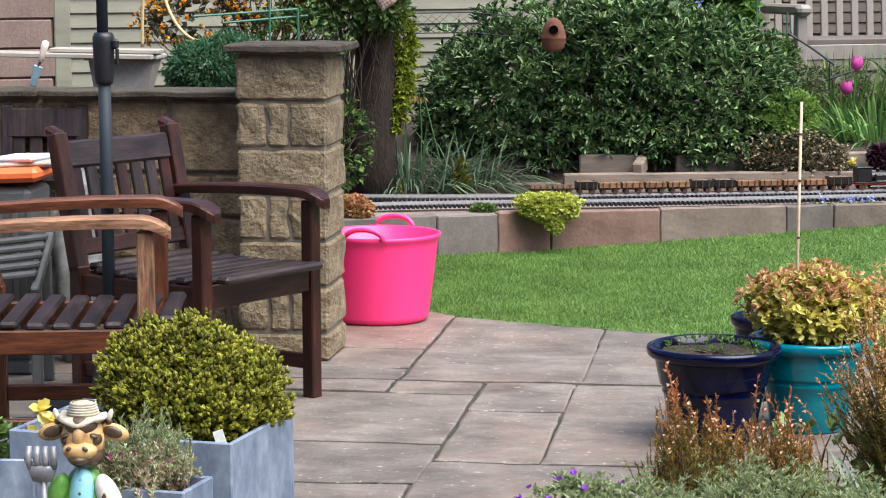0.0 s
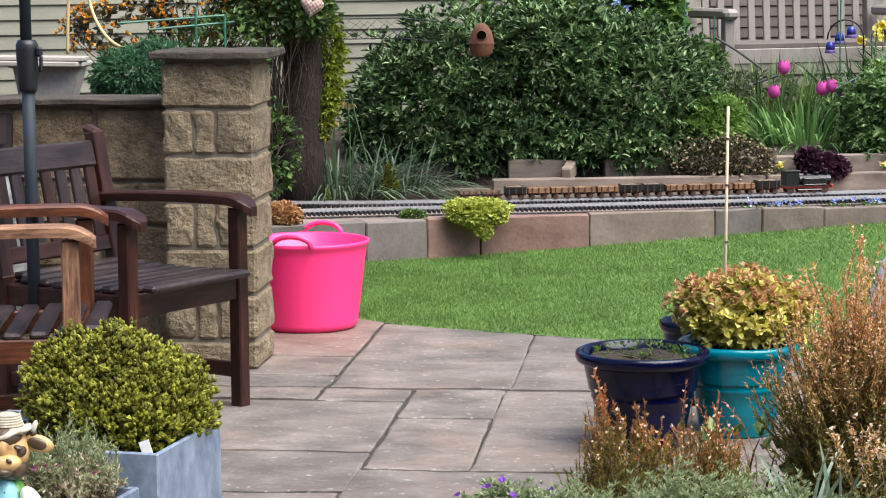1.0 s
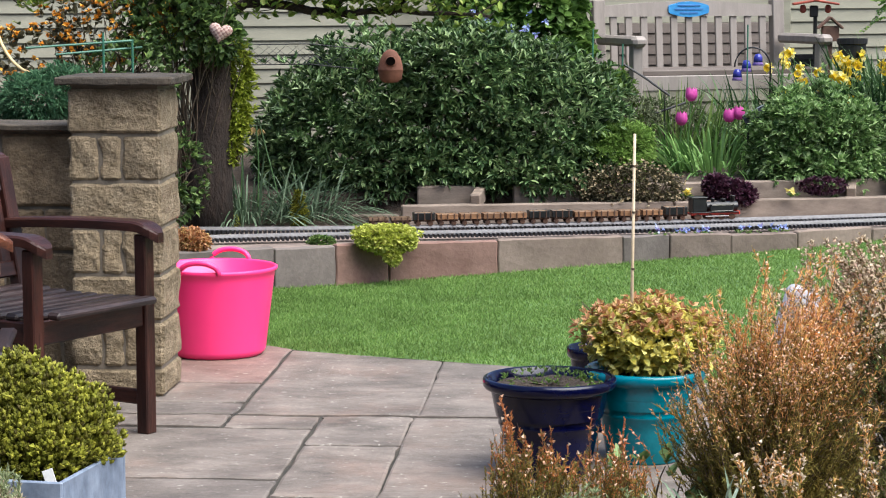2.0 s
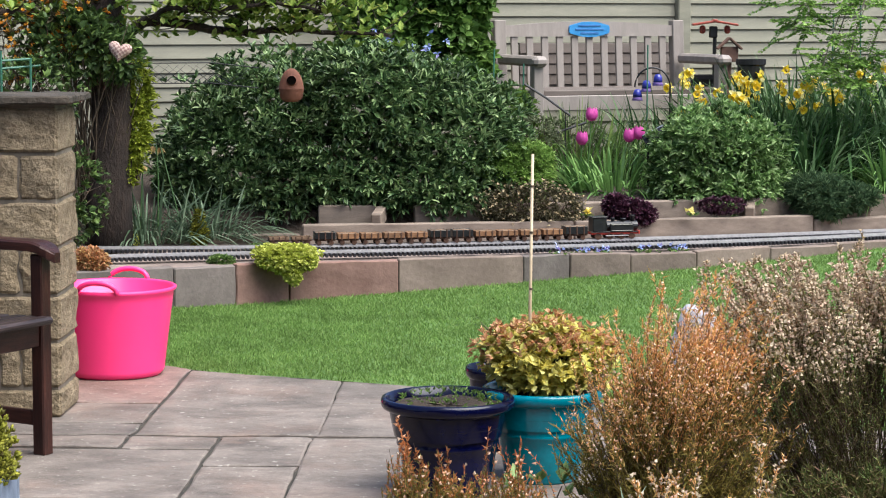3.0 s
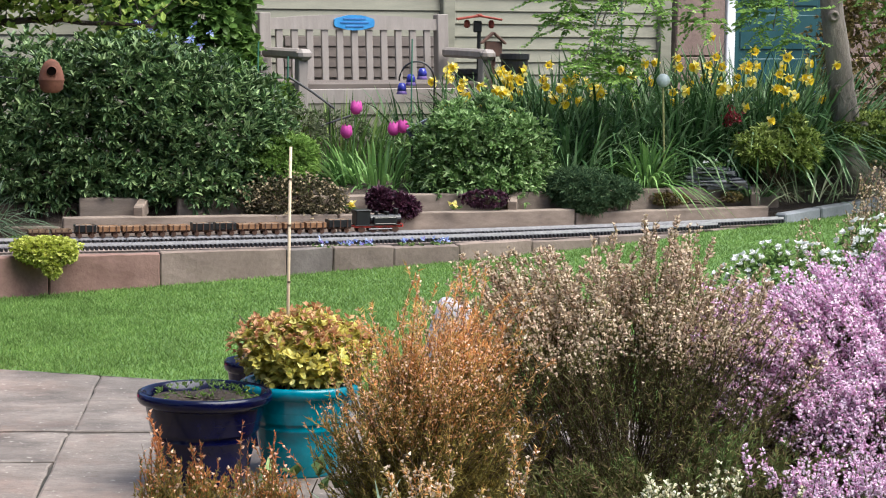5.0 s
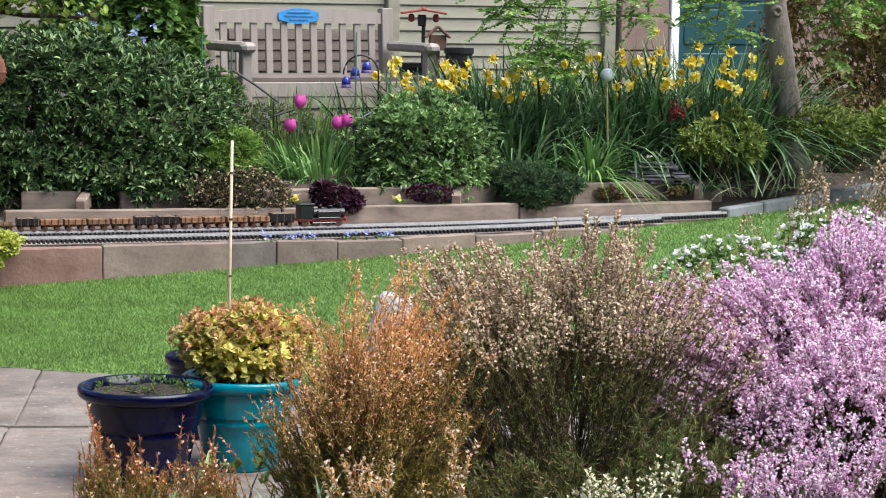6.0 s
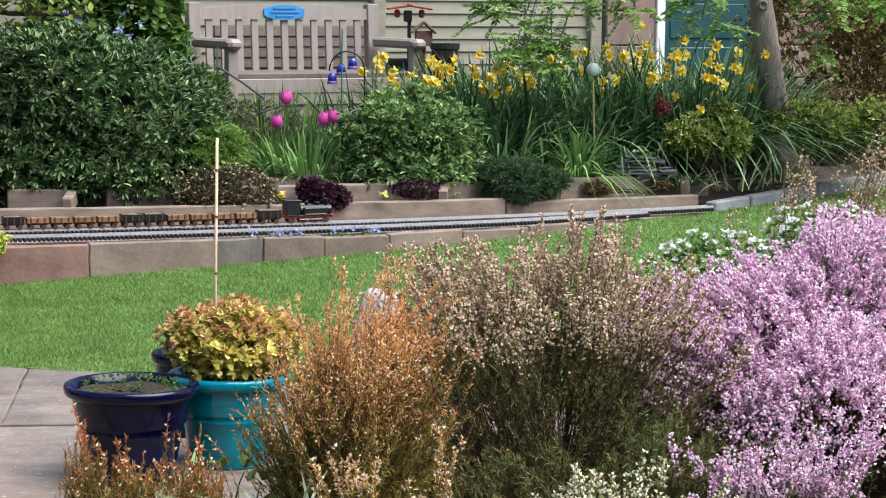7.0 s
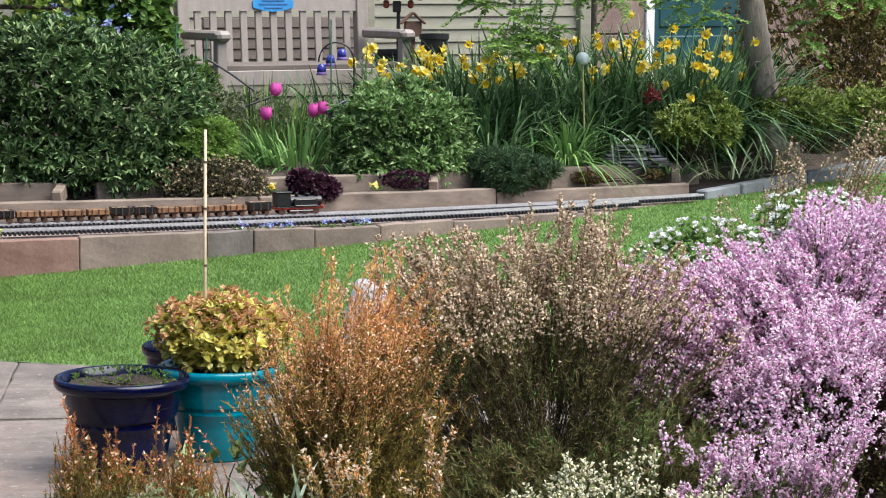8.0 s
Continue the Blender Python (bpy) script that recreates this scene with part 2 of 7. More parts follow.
M_EDGE = surface("sandstone_edging", (0.15, 0.11, 0.088), (0.25, 0.19, 0.155), 5, 55, 0.85, bump=0.5, depth=0.005, vary=0.2)
M_EDGEPINK = surface("pink_sandstone_edging", (0.17, 0.092, 0.073), (0.26, 0.155, 0.125), 5, 55, 0.85, bump=0.5, depth=0.005, vary=0.12)
M_EDGEGREY = surface("grey_sandstone_edging", (0.11, 0.09, 0.08), (0.185, 0.155, 0.14), 5, 55, 0.85, bump=0.5, depth=0.005, vary=0.12)
M_SLEEPER = surface("pale_sleeper_timber", (0.165, 0.125, 0.097), (0.285, 0.222, 0.175), 3, 40, 0.8, bump=0.4, depth=0.004, stretch=(1, 8, 8), vary=0.1)
M_BENCH = surface("taupe_painted_timber", (0.215, 0.185, 0.165), (0.28, 0.245, 0.22), 4, 60, 0.6, bump=0.15, stretch=(6, 6, 1), grain=0.2)
M_FENCE = surface("cream_painted_boards", (0.195, 0.187, 0.14), (0.26, 0.25, 0.188), 3, 50, 0.65, bump=0.2, stretch=(1, 6, 6), vary=0.06, grain=0.2)
M_FENCEDARK = surface("taupe_fence_boards", (0.085, 0.065, 0.055), (0.13, 0.105, 0.09), 3, 50, 0.7, bump=0.2, stretch=(1, 6, 6), vary=0.08, grain=0.2)
M_PINKWALL = surface("pink_block_wall", (0.19, 0.13, 0.11), (0.28, 0.20, 0.165), 4, 60, 0.9, bump=0.6, depth=0.006, vary=0.14, grain=0.5)
def timber(name, a, b, rough, streak=0.6, **kw):
    """Stained timber in three grain directions (x, y, z)."""
    out = []
    for k, ax in enumerate(("length", "width", "height")):
        st = tuple(1.0 if c == k else 14.0 for c in range(3))
        ma = surface(name + "_grain_" + ax, a, b, 5, 26, rough, bump=0.45, depth=0.003, stretch=tuple(1.0 if c == k else 4.0 for c in range(3)), vary=0.22, grain=0.55, spec=0.35, **kw)
        nt, bs = ma.node_tree, ma.node_tree.nodes["Principled BSDF"]
        col = bs.inputs["Base Color"].links[0].from_socket
        col = mixer(nt, "MULTIPLY", streak, col, ramp(nt, noise_of(nt, 9, 6, st, 0.7), [(0.35, (0.35, 0.33, 0.32)), (0.62, (1.5, 1.45, 1.4))]))
        nt.links.new(col, bs.inputs["Base Color"])
        out.append(ma)
    return out


M_WOOD = timber("dark_stained_wood", (0.016, 0.0052, 0.0045), (0.058, 0.019, 0.013), 0.38)
M_WOODRED = timber("red_brown_wood", (0.042, 0.013, 0.007), (0.13, 0.042, 0.018), 0.42)
M_WOODWORN = timber("worn_bare_wood", (0.07, 0.025, 0.012), (0.29, 0.16, 0.092), 0.65, 0.9)
M_SLAT = timber("weathered_seat_wood", (0.011, 0.007, 0.008), (0.042, 0.028, 0.028), 0.42)
M_PINK = surface("pink_plastic", (0.95, 0.035, 0.20), (1.0, 0.045, 0.225), 2, 30, 0.38, bump=0.05, grain=0.04)
M_BLUEGLAZE = surface("cobalt_glaze", (0.0008, 0.001, 0.011), (0.002, 0.0035, 0.036), 5, 40, 0.14, bump=0.03, grain=0.2, spec=0.3)
M_TEAL = surface("turquoise_glaze", (0.001, 0.16, 0.225), (0.008, 0.25, 0.32), 5, 40, 0.12, bump=0.03, grain=0.3, spec=0.45)
M_ZINC = surface("grey_blue_zinc", (0.125, 0.16, 0.225), (0.30, 0.355, 0.45), 8, 34, 0.5, metal=0.1, bump=0.3, grain=0.5, stretch=(1.4, 1.4, 0.9))
M_TERRA = surface("terracotta", (0.15, 0.055, 0.032), (0.27, 0.105, 0.062), 10, 60, 0.8, bump=0.3)
M_POLE = surface("charcoal_painted_metal", (0.016, 0.022, 0.03), (0.028, 0.036, 0.046), 4, 50, 0.6, bump=0.03, grain=0.1, spec=0.3)
M_BLACK = surface("black_plastic", (0.006, 0.006, 0.008), (0.014, 0.014, 0.018), 5, 60, 0.45, bump=0.05)
M_BARK = surface("bark", (0.085, 0.07, 0.06), (0.25, 0.21, 0.18), 12, 60, 0.9, bump=1.0, depth=0.01, stretch=(1, 1, 0.4))
M_BARKDARK = surface("dark_bark", (0.018, 0.011, 0.007), (0.05, 0.031, 0.022), 10, 40, 0.9, bump=1.0, depth=0.03, stretch=(1, 1, 0.4), grain=0.7)
M_STEM = surface("stems", (0.05, 0.035, 0.02), (0.11, 0.075, 0.045), 20, 80, 0.9, bump=0)
M_TWIG = surface("heather_twigs", (0.06, 0.035, 0.027), (0.14, 0.085, 0.062), 20, 80, 0.9, bump=0)
M_RAIL = surface("rail_metal", (0.40, 0.385, 0.385), (0.55, 0.53, 0.53), 30, 80, 0.38, metal=0.25, bump=0)
M_BALLAST = surface("track_bed_stone", (0.15, 0.115, 0.10), (0.30, 0.235, 0.20), 6, 50, 0.9, bump=0.5, vary=0.1)

# ---- ground, lawn, patio ----
def polyline(pts, x):
    return np.interp(x, [a for a, _ in pts], [b for _, b in pts])


WALL_LINE = [(-3.2, 9.2), (-2.0, 9.72), (-1.5, 10.0), (-1.24, 10.12), (-1.01, 10.24), (-0.52, 10.37), (0.05, 10.55), (0.27, 10.64), (0.56, 10.71), (0.88, 10.83), (1.47, 11.12), (1.93, 11.38), (2.62, 12.02), (4.4, 14.2)]
LAWN_EDGE = [(-3.4, 8.6), (-1.7, 8.5), (-1.27, 8.39), (-1.18, 8.31), (-0.98, 8.21), (-0.76, 8.14), (-0.45, 8.03), (0.2, 7.75), (1.2, 7.2), (3.0, 6.6), (6, 6.3)]


def lawn_z(x, y):
    rise = np.clip(0.055 + 0.05 * x, 0.0, 0.165)
    return rise * np.clip((y - 8.0) / 2.4, 0, 1)


gx, gy = np.meshgrid(np.r_[np.linspace(-90, -6, 8), np.linspace(-5, 8, 27), np.linspace(9, 90, 8)], np.r_[np.linspace(-60, -2, 6), np.linspace(0, 18, 37), np.linspace(20, 140, 9)], indexing="ij")
gz = -0.05 + 0.0 * gx
gi, gj = np.meshgrid(np.arange(gx.shape[0] - 1), np.arange(gx.shape[1] - 1), indexing="ij")
W_ = gx.shape[1]
gf = np.stack([gi * W_ + gj, (gi + 1) * W_ + gj, (gi + 1) * W_ + gj + 1, gi * W_ + gj + 1], -1).reshape(-1, 4)
ground = Geo().add(np.stack([gx, gy, gz], -1).reshape(-1, 3), gf).make("ground", M_SOIL)
tagged(ground, "dark garden soil under and around the beds", "ground", kind="structure")

lx = np.linspace(-3.3, 5.9, 93)
ls = np.linspace(0, 1, 60)
LX, LS = np.meshgrid(lx, ls, indexing="ij")
ya, yb = polyline(LAWN_EDGE, LX), polyline(WALL_LINE, LX) + 0.02
LY = ya + (yb - ya) * LS
LZ = lawn_z(LX, LY) - 0.004
gi, gj = np.meshgrid(np.arange(len(lx) - 1), np.arange(len(ls) - 1), indexing="ij")
gf = np.stack([gi * 60 + gj, (gi + 1) * 60 + gj, (gi + 1) * 60 + gj + 1, gi * 60 + gj + 1], -1).reshape(-1, 4)
lawn = Geo().add(np.stack([LX, LY, LZ], -1).reshape(-1, 3), gf).make("lawn", M_TURF, smooth=True)
tagged(lawn, "short bright green mown lawn sloping up gently", "lawn", kind="structure")
n = 260000
bx, bs_ = rng.uniform(-2.2, 4.4, n), rng.uniform(0, 1, n) ** 1.0
by = polyline(LAWN_EDGE, bx) + (polyline(WALL_LINE, bx) - polyline(LAWN_EDGE, bx)) * bs_
bz = lawn_z(bx, by) - 0.004
g = Geo()
tuft = np.array([noise.noise(Vector((a * 3, b * 3, 0))) for a, b in zip(bx[:n:20], by[:n:20])]).repeat(20)[:n]
scatter(g, (np.array([[-0.5, 0, 0], [0.5, 0, 0], [0.0, 1, 0.05]]), np.array([[0, 1, 2]])), np.stack([bx, by, bz], -1), np.stack([rng.normal(0, 0.7, n), rng.normal(0, 0.7, n), np.ones(n)], -1), rng.uniform(0.010, 0.024, n) * (1 + 0.3 * tuft), rng.uniform(0.003, 0.006, n), 2.0)
tagged(g.make("grass", M_GRASS), "short dense bright green lawn grass blades", "grass", kind="stuff")

patio = Geo().add([(-6, -3.0, -0.007), (2.5, -3.0, -0.007), (2.5, 7.0, -0.007), (0.2, 7.75, -0.007), (-0.45, 8.03, -0.007), (-0.98, 8.2, -0.007), (-1.27, 8.38, -0.007), (-1.7, 8.48, -0.007), (-6, 8.6, -0.007)], [[0, 1, 2, 3, 4, 5, 6, 7, 8]]).make("patio", M_JOINT)
tagged(patio, "patio of riven sandstone flags with dark open joints", "patio", kind="structure")

def flag(x0, x1, y0, y1, mat=None, cut=None, tight=()):
    """One riven flag; cut clips its far edge to the lawn's border."""
    gap, wide = 0.006, 0.011
    a, b, c, d = (0.0015 if k in tight else g for k, g in zip("wesn", (gap, gap, wide, wide)))
    x0, x1, y0, y1 = x0 + a, x1 - b, y0 + c, y1 - d
    us, vs = ([0.0, 0.007 / w, 0.02 / w, *np.linspace(0.06, 0.94, k - 6), 1 - 0.02 / w, 1 - 0.007 / w, 1.0] for w, k in ((x1 - x0, 21), (y1 - y0, 13)))
    nx, ny = 21, 13
    v, top = [], []
    for i in range(nx):
        for j in range(ny):
            x, y = x0 + (x1 - x0) * us[i], y0 + (y1 - y0) * vs[j]
            if cut:
                lim = float(polyline(LAWN_EDGE, x)) - 0.012
                y = y0 + (min(y1, lim) - y0) * vs[j] if lim > y0 + 0.01 else y0 + 0.005 * j
            e = min(i, nx - 1 - i, j, ny - 1 - j)
            wob = (0.006 * noise.noise(Vector((x * 17 + x0 * 9, y * 17 + y0 * 7, 3.0))) + 0.004 * noise.noise(Vector((x * 60, y * 60, x0)))) * max(0.0, 1 - e / 3)
            z = 0.004 * noise.noise(Vector((x * 5, y * 8, 0.5))) + 0.0018 * noise.noise(Vector((x * 18, y * 26, x0))) + (-0.003 if e == 0 else 0.0)
            v.append((x + wob, y + wob, z))
    for i in range(nx - 1):
        for j in range(ny - 1):
            top.append([i * ny + j, (i + 1) * ny + j, (i + 1) * ny + j + 1, i * ny + j + 1])
    rim = [i * ny for i in range(nx)] + [(nx - 1) * ny + j for j in range(1, ny)] + [i * ny + ny - 1 for i in range(nx - 2, -1, -1)] + [j for j in range(ny - 2, 0, -1)]
    n0 = len(v)
    v += [(v[k][0], v[k][1], -0.03) for k in rim]
    side = [[rim[(k + 1) % len(rim)], rim[k], n0 + k, n0 + (k + 1) % len(rim)] for k in range(len(rim))]
    ob = Geo().add(v, np.array(top + side)).make("flagstone", mat or M_FLAG, patio)
    return ob


# ---- unseen wall added behind the viewer, dims the light on front faces ----
house = part("house_wall", blk((9.0, 0.3, 5.0), (-1.6, -2.4, 2.45), bevel=0.02), M_PINKWALL)
tagged(house, "plain pinkish wall, unseen, added at the end of the patio to block light", "wall", kind="structure")

# ---- pillar and low wall of walling stone ----
def rough_block(w, d, h, seed, pitch=0.012):
    """A split-faced stone with uneven faces, its base at z = 0, centred."""
    nx, nz, nd = max(2, int(w / 0.035)), max(2, int(h / 0.03)), max(2, int(d / 0.04))
    bm = bmesh.new()
    bmesh.ops.create_cube(bm, size=1)
    bmesh.ops.scale(bm, vec=(w, d, h), verts=bm.verts)
    bmesh.ops.translate(bm, vec=(0, 0, h / 2), verts=bm.verts)
    bmesh.ops.bevel(bm, geom=bm.edges[:], offset=0.009, segments=1, affect="EDGES")
    big = [e for e in bm.edges if e.calc_length() > 0.05]
    bmesh.ops.subdivide_edges(bm, edges=big, cuts=4, use_grid_fill=True)
    for v in bm.verts:
        k = noise.noise(Vector((v.co.x * 14 + seed, v.co.y * 14, v.co.z * 14 + seed)))
        k2 = noise.noise(Vector((v.co.x * 45 + seed, v.co.y * 45, v.co.z * 45)))
        if abs(v.co.y) > d * 0.4:
            v.co.y += math.copysign(1, v.co.y) * pitch * (k * 0.8 + 0.4 * k2)
        if abs(v.co.x) > w * 0.47:
            v.co.x += math.copysign(1, v.co.x) * pitch * 0.7 * (k + 0.3 * k2)
        v.co.z += 0.003 * k
    return bm


pillar = thing("stone_pillar", pose(-1.625, 7.46, 0), "square garden pillar of split-faced buff stone blocks with a dark cap", "pillar", kind="structure")
part("mortar_core", blk((0.285, 0.285, 1.03), (0, 0, 0.515), bevel=0.002), M_MORTAR, pillar)
course = 0.1535
for c in range(7):
    z0, h = c * course - 0.055 if c else 0.0, course - 0.011
    h = h if c else course - 0.066
    if c % 2 == 0:
        ob = part("stone_block", rough_block(0.305, 0.305, h, c * 3.1), M_BLOCK, pillar)
        ob.location = (0, 0, z0)
    else:
        for k, (xc, wd) in enumerate(((-0.104, 0.094), (-0.015, 0.066), (0.088, 0.126))):
            ob = part("stone_block", rough_block(wd, 0.305, h, c * 5.7 + k), M_BLOCK, pillar)
            ob.location = (xc, 0, z0)
cap_bm = blk((0.385, 0.385, 0.026), (0.004, 0, 1.036), bevel=0.005)
bmesh.ops.subdivide_edges(cap_bm, edges=[e for e in cap_bm.edges if e.calc_length() > 0.1], cuts=8, use_grid_fill=True)
for v in cap_bm.verts:
    v.co += Vector((0.006, 0.006, 0.005)) * noise.noise(v.co * 22)
part("coping_stone", cap_bm, M_COPING, pillar)

low_wall = thing("low_stone_wall", pose(0, 7.68, 0), "low retaining wall of weathered stone blocks under a thin dark coping", "wall", kind="structure")
part("mortar_core", blk((2.2, 0.17, 0.86), (-2.885, 0, 0.43), bevel=0.002), M_MORTAR, low_wall)
zc = 0.0
for c, hh in enumerate((0.15, 0.15, 0.15, 0.15, 0.255)):
    x = -1.79
    k = 0
    while x > -3.95:
        wd = (0.29, 0.34, 0.30)[k % 3] if c == 4 else (0.09, 0.14, 0.30, 0.11, 0.28)[(k + c * 2) % 5]
        ob = part("stone_block", rough_block(wd - 0.011, 0.2, hh - 0.011, c * 7.3 + k, 0.008), M_BLOCKDARK, low_wall)
        ob.location = (x - wd / 2, 0, zc)
        x -= wd
        k += 1
    zc += hh
for k in range(3):
    bm = blk((0.73, 0.26, 0.022), (-2.165 - k * 0.738, -0.01, 0.869), bevel=0.004)
    bmesh.ops.subdivide_edges(bm, edges=[e for e in bm.edges if e.calc_length() > 0.2], cuts=10, use_grid_fill=True)
    for v in bm.verts:
        v.co += Vector((0.0, 0.006, 0.004)) * noise.noise(v.co * 20 + Vector((k, 0, 0)))
    part("coping_stone", bm, M_COPING, low_wall)
bm = blk((2.6, 0.92, 0.82), (-3.2, 8.24, 0.41), bevel=0.01)
blk((2.6, 3.1, 0.64), (-3.5, 10.25, 0.32), bevel=0.01, bm=bm)
bed_l = part("raised_bed", bm, M_SOIL)
tagged(bed_l, "raised soil bed held up behind the low wall", "soil bed", kind="structure")

# ---- railway wall, bed, track ----
rail_wall = thing("railway_edging_wall", pose(0, 0, 0), "low curved edging wall of sandstone slabs beside the lawn", "wall", kind="structure")
joints = [-3.1, -2.5, -1.95, -1.5, -1.24, -1.01, -0.52, 0.05, 0.27, 0.56, 0.88, 1.25, 1.6, 1.93]
mats = [M_EDGE, M_EDGEGREY, M_EDGEGREY, M_EDGEGREY, M_EDGEPINK, M_EDGEPINK, M_EDGE, M_EDGEGREY, M_EDGE, M_EDGE, M_EDGE, M_EDGE, M_EDGE]
for a, b, ma in zip(joints[:-1], joints[1:], mats):
    pa, pb = Vector((a, float(polyline(WALL_LINE, a)), 0)), Vector((b, float(polyline(WALL_LINE, b)), 0))
    d = (pb - pa).normalized()
    off = Vector((-d.y, d.x, 0)) * 0.03
    top = 0.178 + 0.004 * math.sin(a * 9)
    bm = beam(pa + off + d * 0.002 + Vector((0, 0, top / 2 - 0.04)), pb + off - d * 0.002 + Vector((0, 0, top / 2 - 0.04)), 0.05, top + 0.08, 0.005)
    bmesh.ops.subdivide_edges(bm, edges=[e for e in bm.edges if e.calc_length() > 0.12], cuts=6, use_grid_fill=True)
    for v in bm.verts:
        v.co += Vector((0.004, 0.005, 0.005)) * noise.noise(v.co * 12)
    part("edging_slab", bm, ma, rail_wall)

BACK_LINE = [(-3.2, 10.9), (-2.0, 11.0), (-1.3, 11.05), (-0.5, 11.15), (0.3, 11.35), (1.2, 11.62), (2.2, 12.02), (2.75, 12.28), (4.6, 14.5)]
xs = np.linspace(-3.2, 2.72, 60)
fr, bk = polyline(WALL_LINE, xs) + 0.03, polyline(BACK_LINE, xs) + 0.06
fr = np.minimum(fr, bk - 0.02)
v = np.r_[np.stack([xs, fr, np.full(60, 0.165)], -1), np.stack([xs, bk, np.full(60, 0.168)], -1), np.stack([xs, fr, np.full(60, -0.1)], -1), np.stack([xs, bk, np.full(60, -0.1)], -1)]
i = np.arange(59)
bed_r = Geo().add(v, np.r_[np.stack([i, i + 1, i + 61, i + 60], -1), np.stack([i + 120, i + 121, i + 1, i], -1), np.stack([i + 60, i + 61, i + 181, i + 180], -1)]).make("track_bed", M_BALLAST)
tagged(bed_r, "level bed of pinkish stone slabs under the model railway", "track bed", kind="structure")

FAR_TRACK = [(-3.0, 10.55), (-2.06, 10.58), (-1.48, 10.62), (-0.72, 10.78), (0.08, 10.99), (0.9, 11.25), (1.6, 11.52), (2.3, 11.83), (2.7, 12.05)]
NEAR_TRACK = [(-3.0, 10.0), (-1.95, 10.2), (-1.46, 10.36), (-0.6, 10.54), (0.08, 10.74), (0.9, 11.0), (1.6, 11.3), (2.1, 11.6), (2.5, 11.87)]


def smooth_line(pts, x):
    y = polyline(pts, x)
    k = np.ones(15) / 15
    return np.convolve(np.r_[np.full(7, y[0]) + (x[1] - x[0]) * (np.arange(7) - 7) * (y[1] - y[0]) / (x[1] - x[0]), y, np.full(7, y[-1]) + (np.arange(7) + 1) * (y[-1] - y[-2])], k, "valid")


def track(pts, x0, x1, label):
    tr = thing("model_railway_track", pose(0, 0, 0), label, "railway track", "garden railway tracks")
    x = np.linspace(x0, x1, 140)
    y = smooth_line(pts, x)
    c = np.stack([x, y, np.full(140, 0.2)], -1)
    t = np.gradient(c, axis=0)
    t /= np.linalg.norm(t, axis=1, keepdims=True)
    nn = np.stack([-t[:, 1], t[:, 0], t[:, 2]], -1)
    for s in (-0.0225, 0.0225):
        p = c + nn * s
        g = Geo()
        prof = [(-0.002, 0), (0.002, 0), (0.002, 0.010), (-0.002, 0.010)]
        v = np.concatenate([p[:, None] + nn[:, None] * np.array([a for a, _ in prof])[None, :, None] + np.array([[0, 0, b - 0.002] for _, b in prof])[None]]).reshape(-1, 3)
        i, j = np.meshgrid(np.arange(139), np.arange(4), indexing="ij")
        g.add(v, np.stack([i * 4 + j, i * 4 + (j + 1) % 4, (i + 1) * 4 + (j + 1) % 4, (i + 1) * 4 + j], -1).reshape(-1, 4))
        g.make("rail", M_RAIL, tr)
    seg = np.r_[0, np.cumsum(np.linalg.norm(np.diff(c, axis=0), axis=1))]
    me = None
    for k in np.arange(0.02, seg[-1], 0.0215):
        px_, py_ = np.interp(k, seg, x), np.interp(k, seg, y)
        tx, ty = np.interp(k, seg, t[:, 0]), np.interp(k, seg, t[:, 1])
        if me is None:
            ob = part("tie", blk((0.0135, 0.080, 0.018), (0, 0, 0), bevel=0.002), M_BLACK, tr)
            me = ob.data
        else:
            ob = new("tie", me)
            ob.parent = tr
        ob.matrix_local = pose(px_, py_, 0.188, 0, 0, math.degrees(math.atan2(ty, tx)))
    return tr


track(FAR_TRACK, -2.6, 2.7, "model railway track with pale rails and black ties on stone")
track(NEAR_TRACK, -2.6, 2.28, "model railway track with black ties beside the edging wall")

# ---- timber sleepers of the terraced bed ----
def sleeper(x0, x1, line_off, z0, z1, label, th=0.06):
    pa = Vector((x0, float(polyline(BACK_LINE, x0)) + line_off, (z0 + z1) / 2))
    pb = Vector((x1, float(polyline(BACK_LINE, x1)) + line_off, (z0 + z1) / 2))
    bm = beam(pa, pb, th, z1 - z0, 0.006)
    bmesh.ops.subdivide_edges(bm, edges=[e for e in bm.edges if e.calc_length() > 0.2], cuts=8, use_grid_fill=False)
    for v in bm.verts:
        v.co += Vector((0.0, 0.004, 0.003)) * noise.noise(v.co * 9)
    ob = part("timber_sleeper", bm, M_SLEEPER)
    return tagged(ob, label, "sleeper", "timber sleepers of the bed")


for a, b in ((-2.7, -1.8), (-1.79, -1.05), (-1.04, 0.3), (0.304, 1.55), (1.554, 2.68)):
    sleeper(a, b, 0.09, 0.12, (0.240 if a > 1.5 else 0.262) if a > -1.1 else 0.215, "pale tan timber sleeper lying along the model railway")
for a, b in ((-0.98, -0.69), (-0.5, 0.3), (0.31, 1.2), (1.22, 2.1), (2.11, 2.80)):
    sleeper(a, b, 0.30, 0.19, 0.338, "pale tan timber sleeper holding up the flower bed")
for x in (-0.68, 1.22, 1.86, 2.62):
    y0 = float(polyline(BACK_LINE, x)) + 0.1
    ob = part("timber_brace", beam((x, y0 + 0.03, 0.27), (x + 0.02, y0 + 0.17, 0.30), 0.05, 0.075, 0.005), M_SLEEPER)
    tagged(ob, "short cut timber brace between two sleepers", "sleeper", "timber braces of the bed")
xs = np.linspace(-3.2, 4.6, 40)
b0 = polyline(BACK_LINE, xs) + 0.11
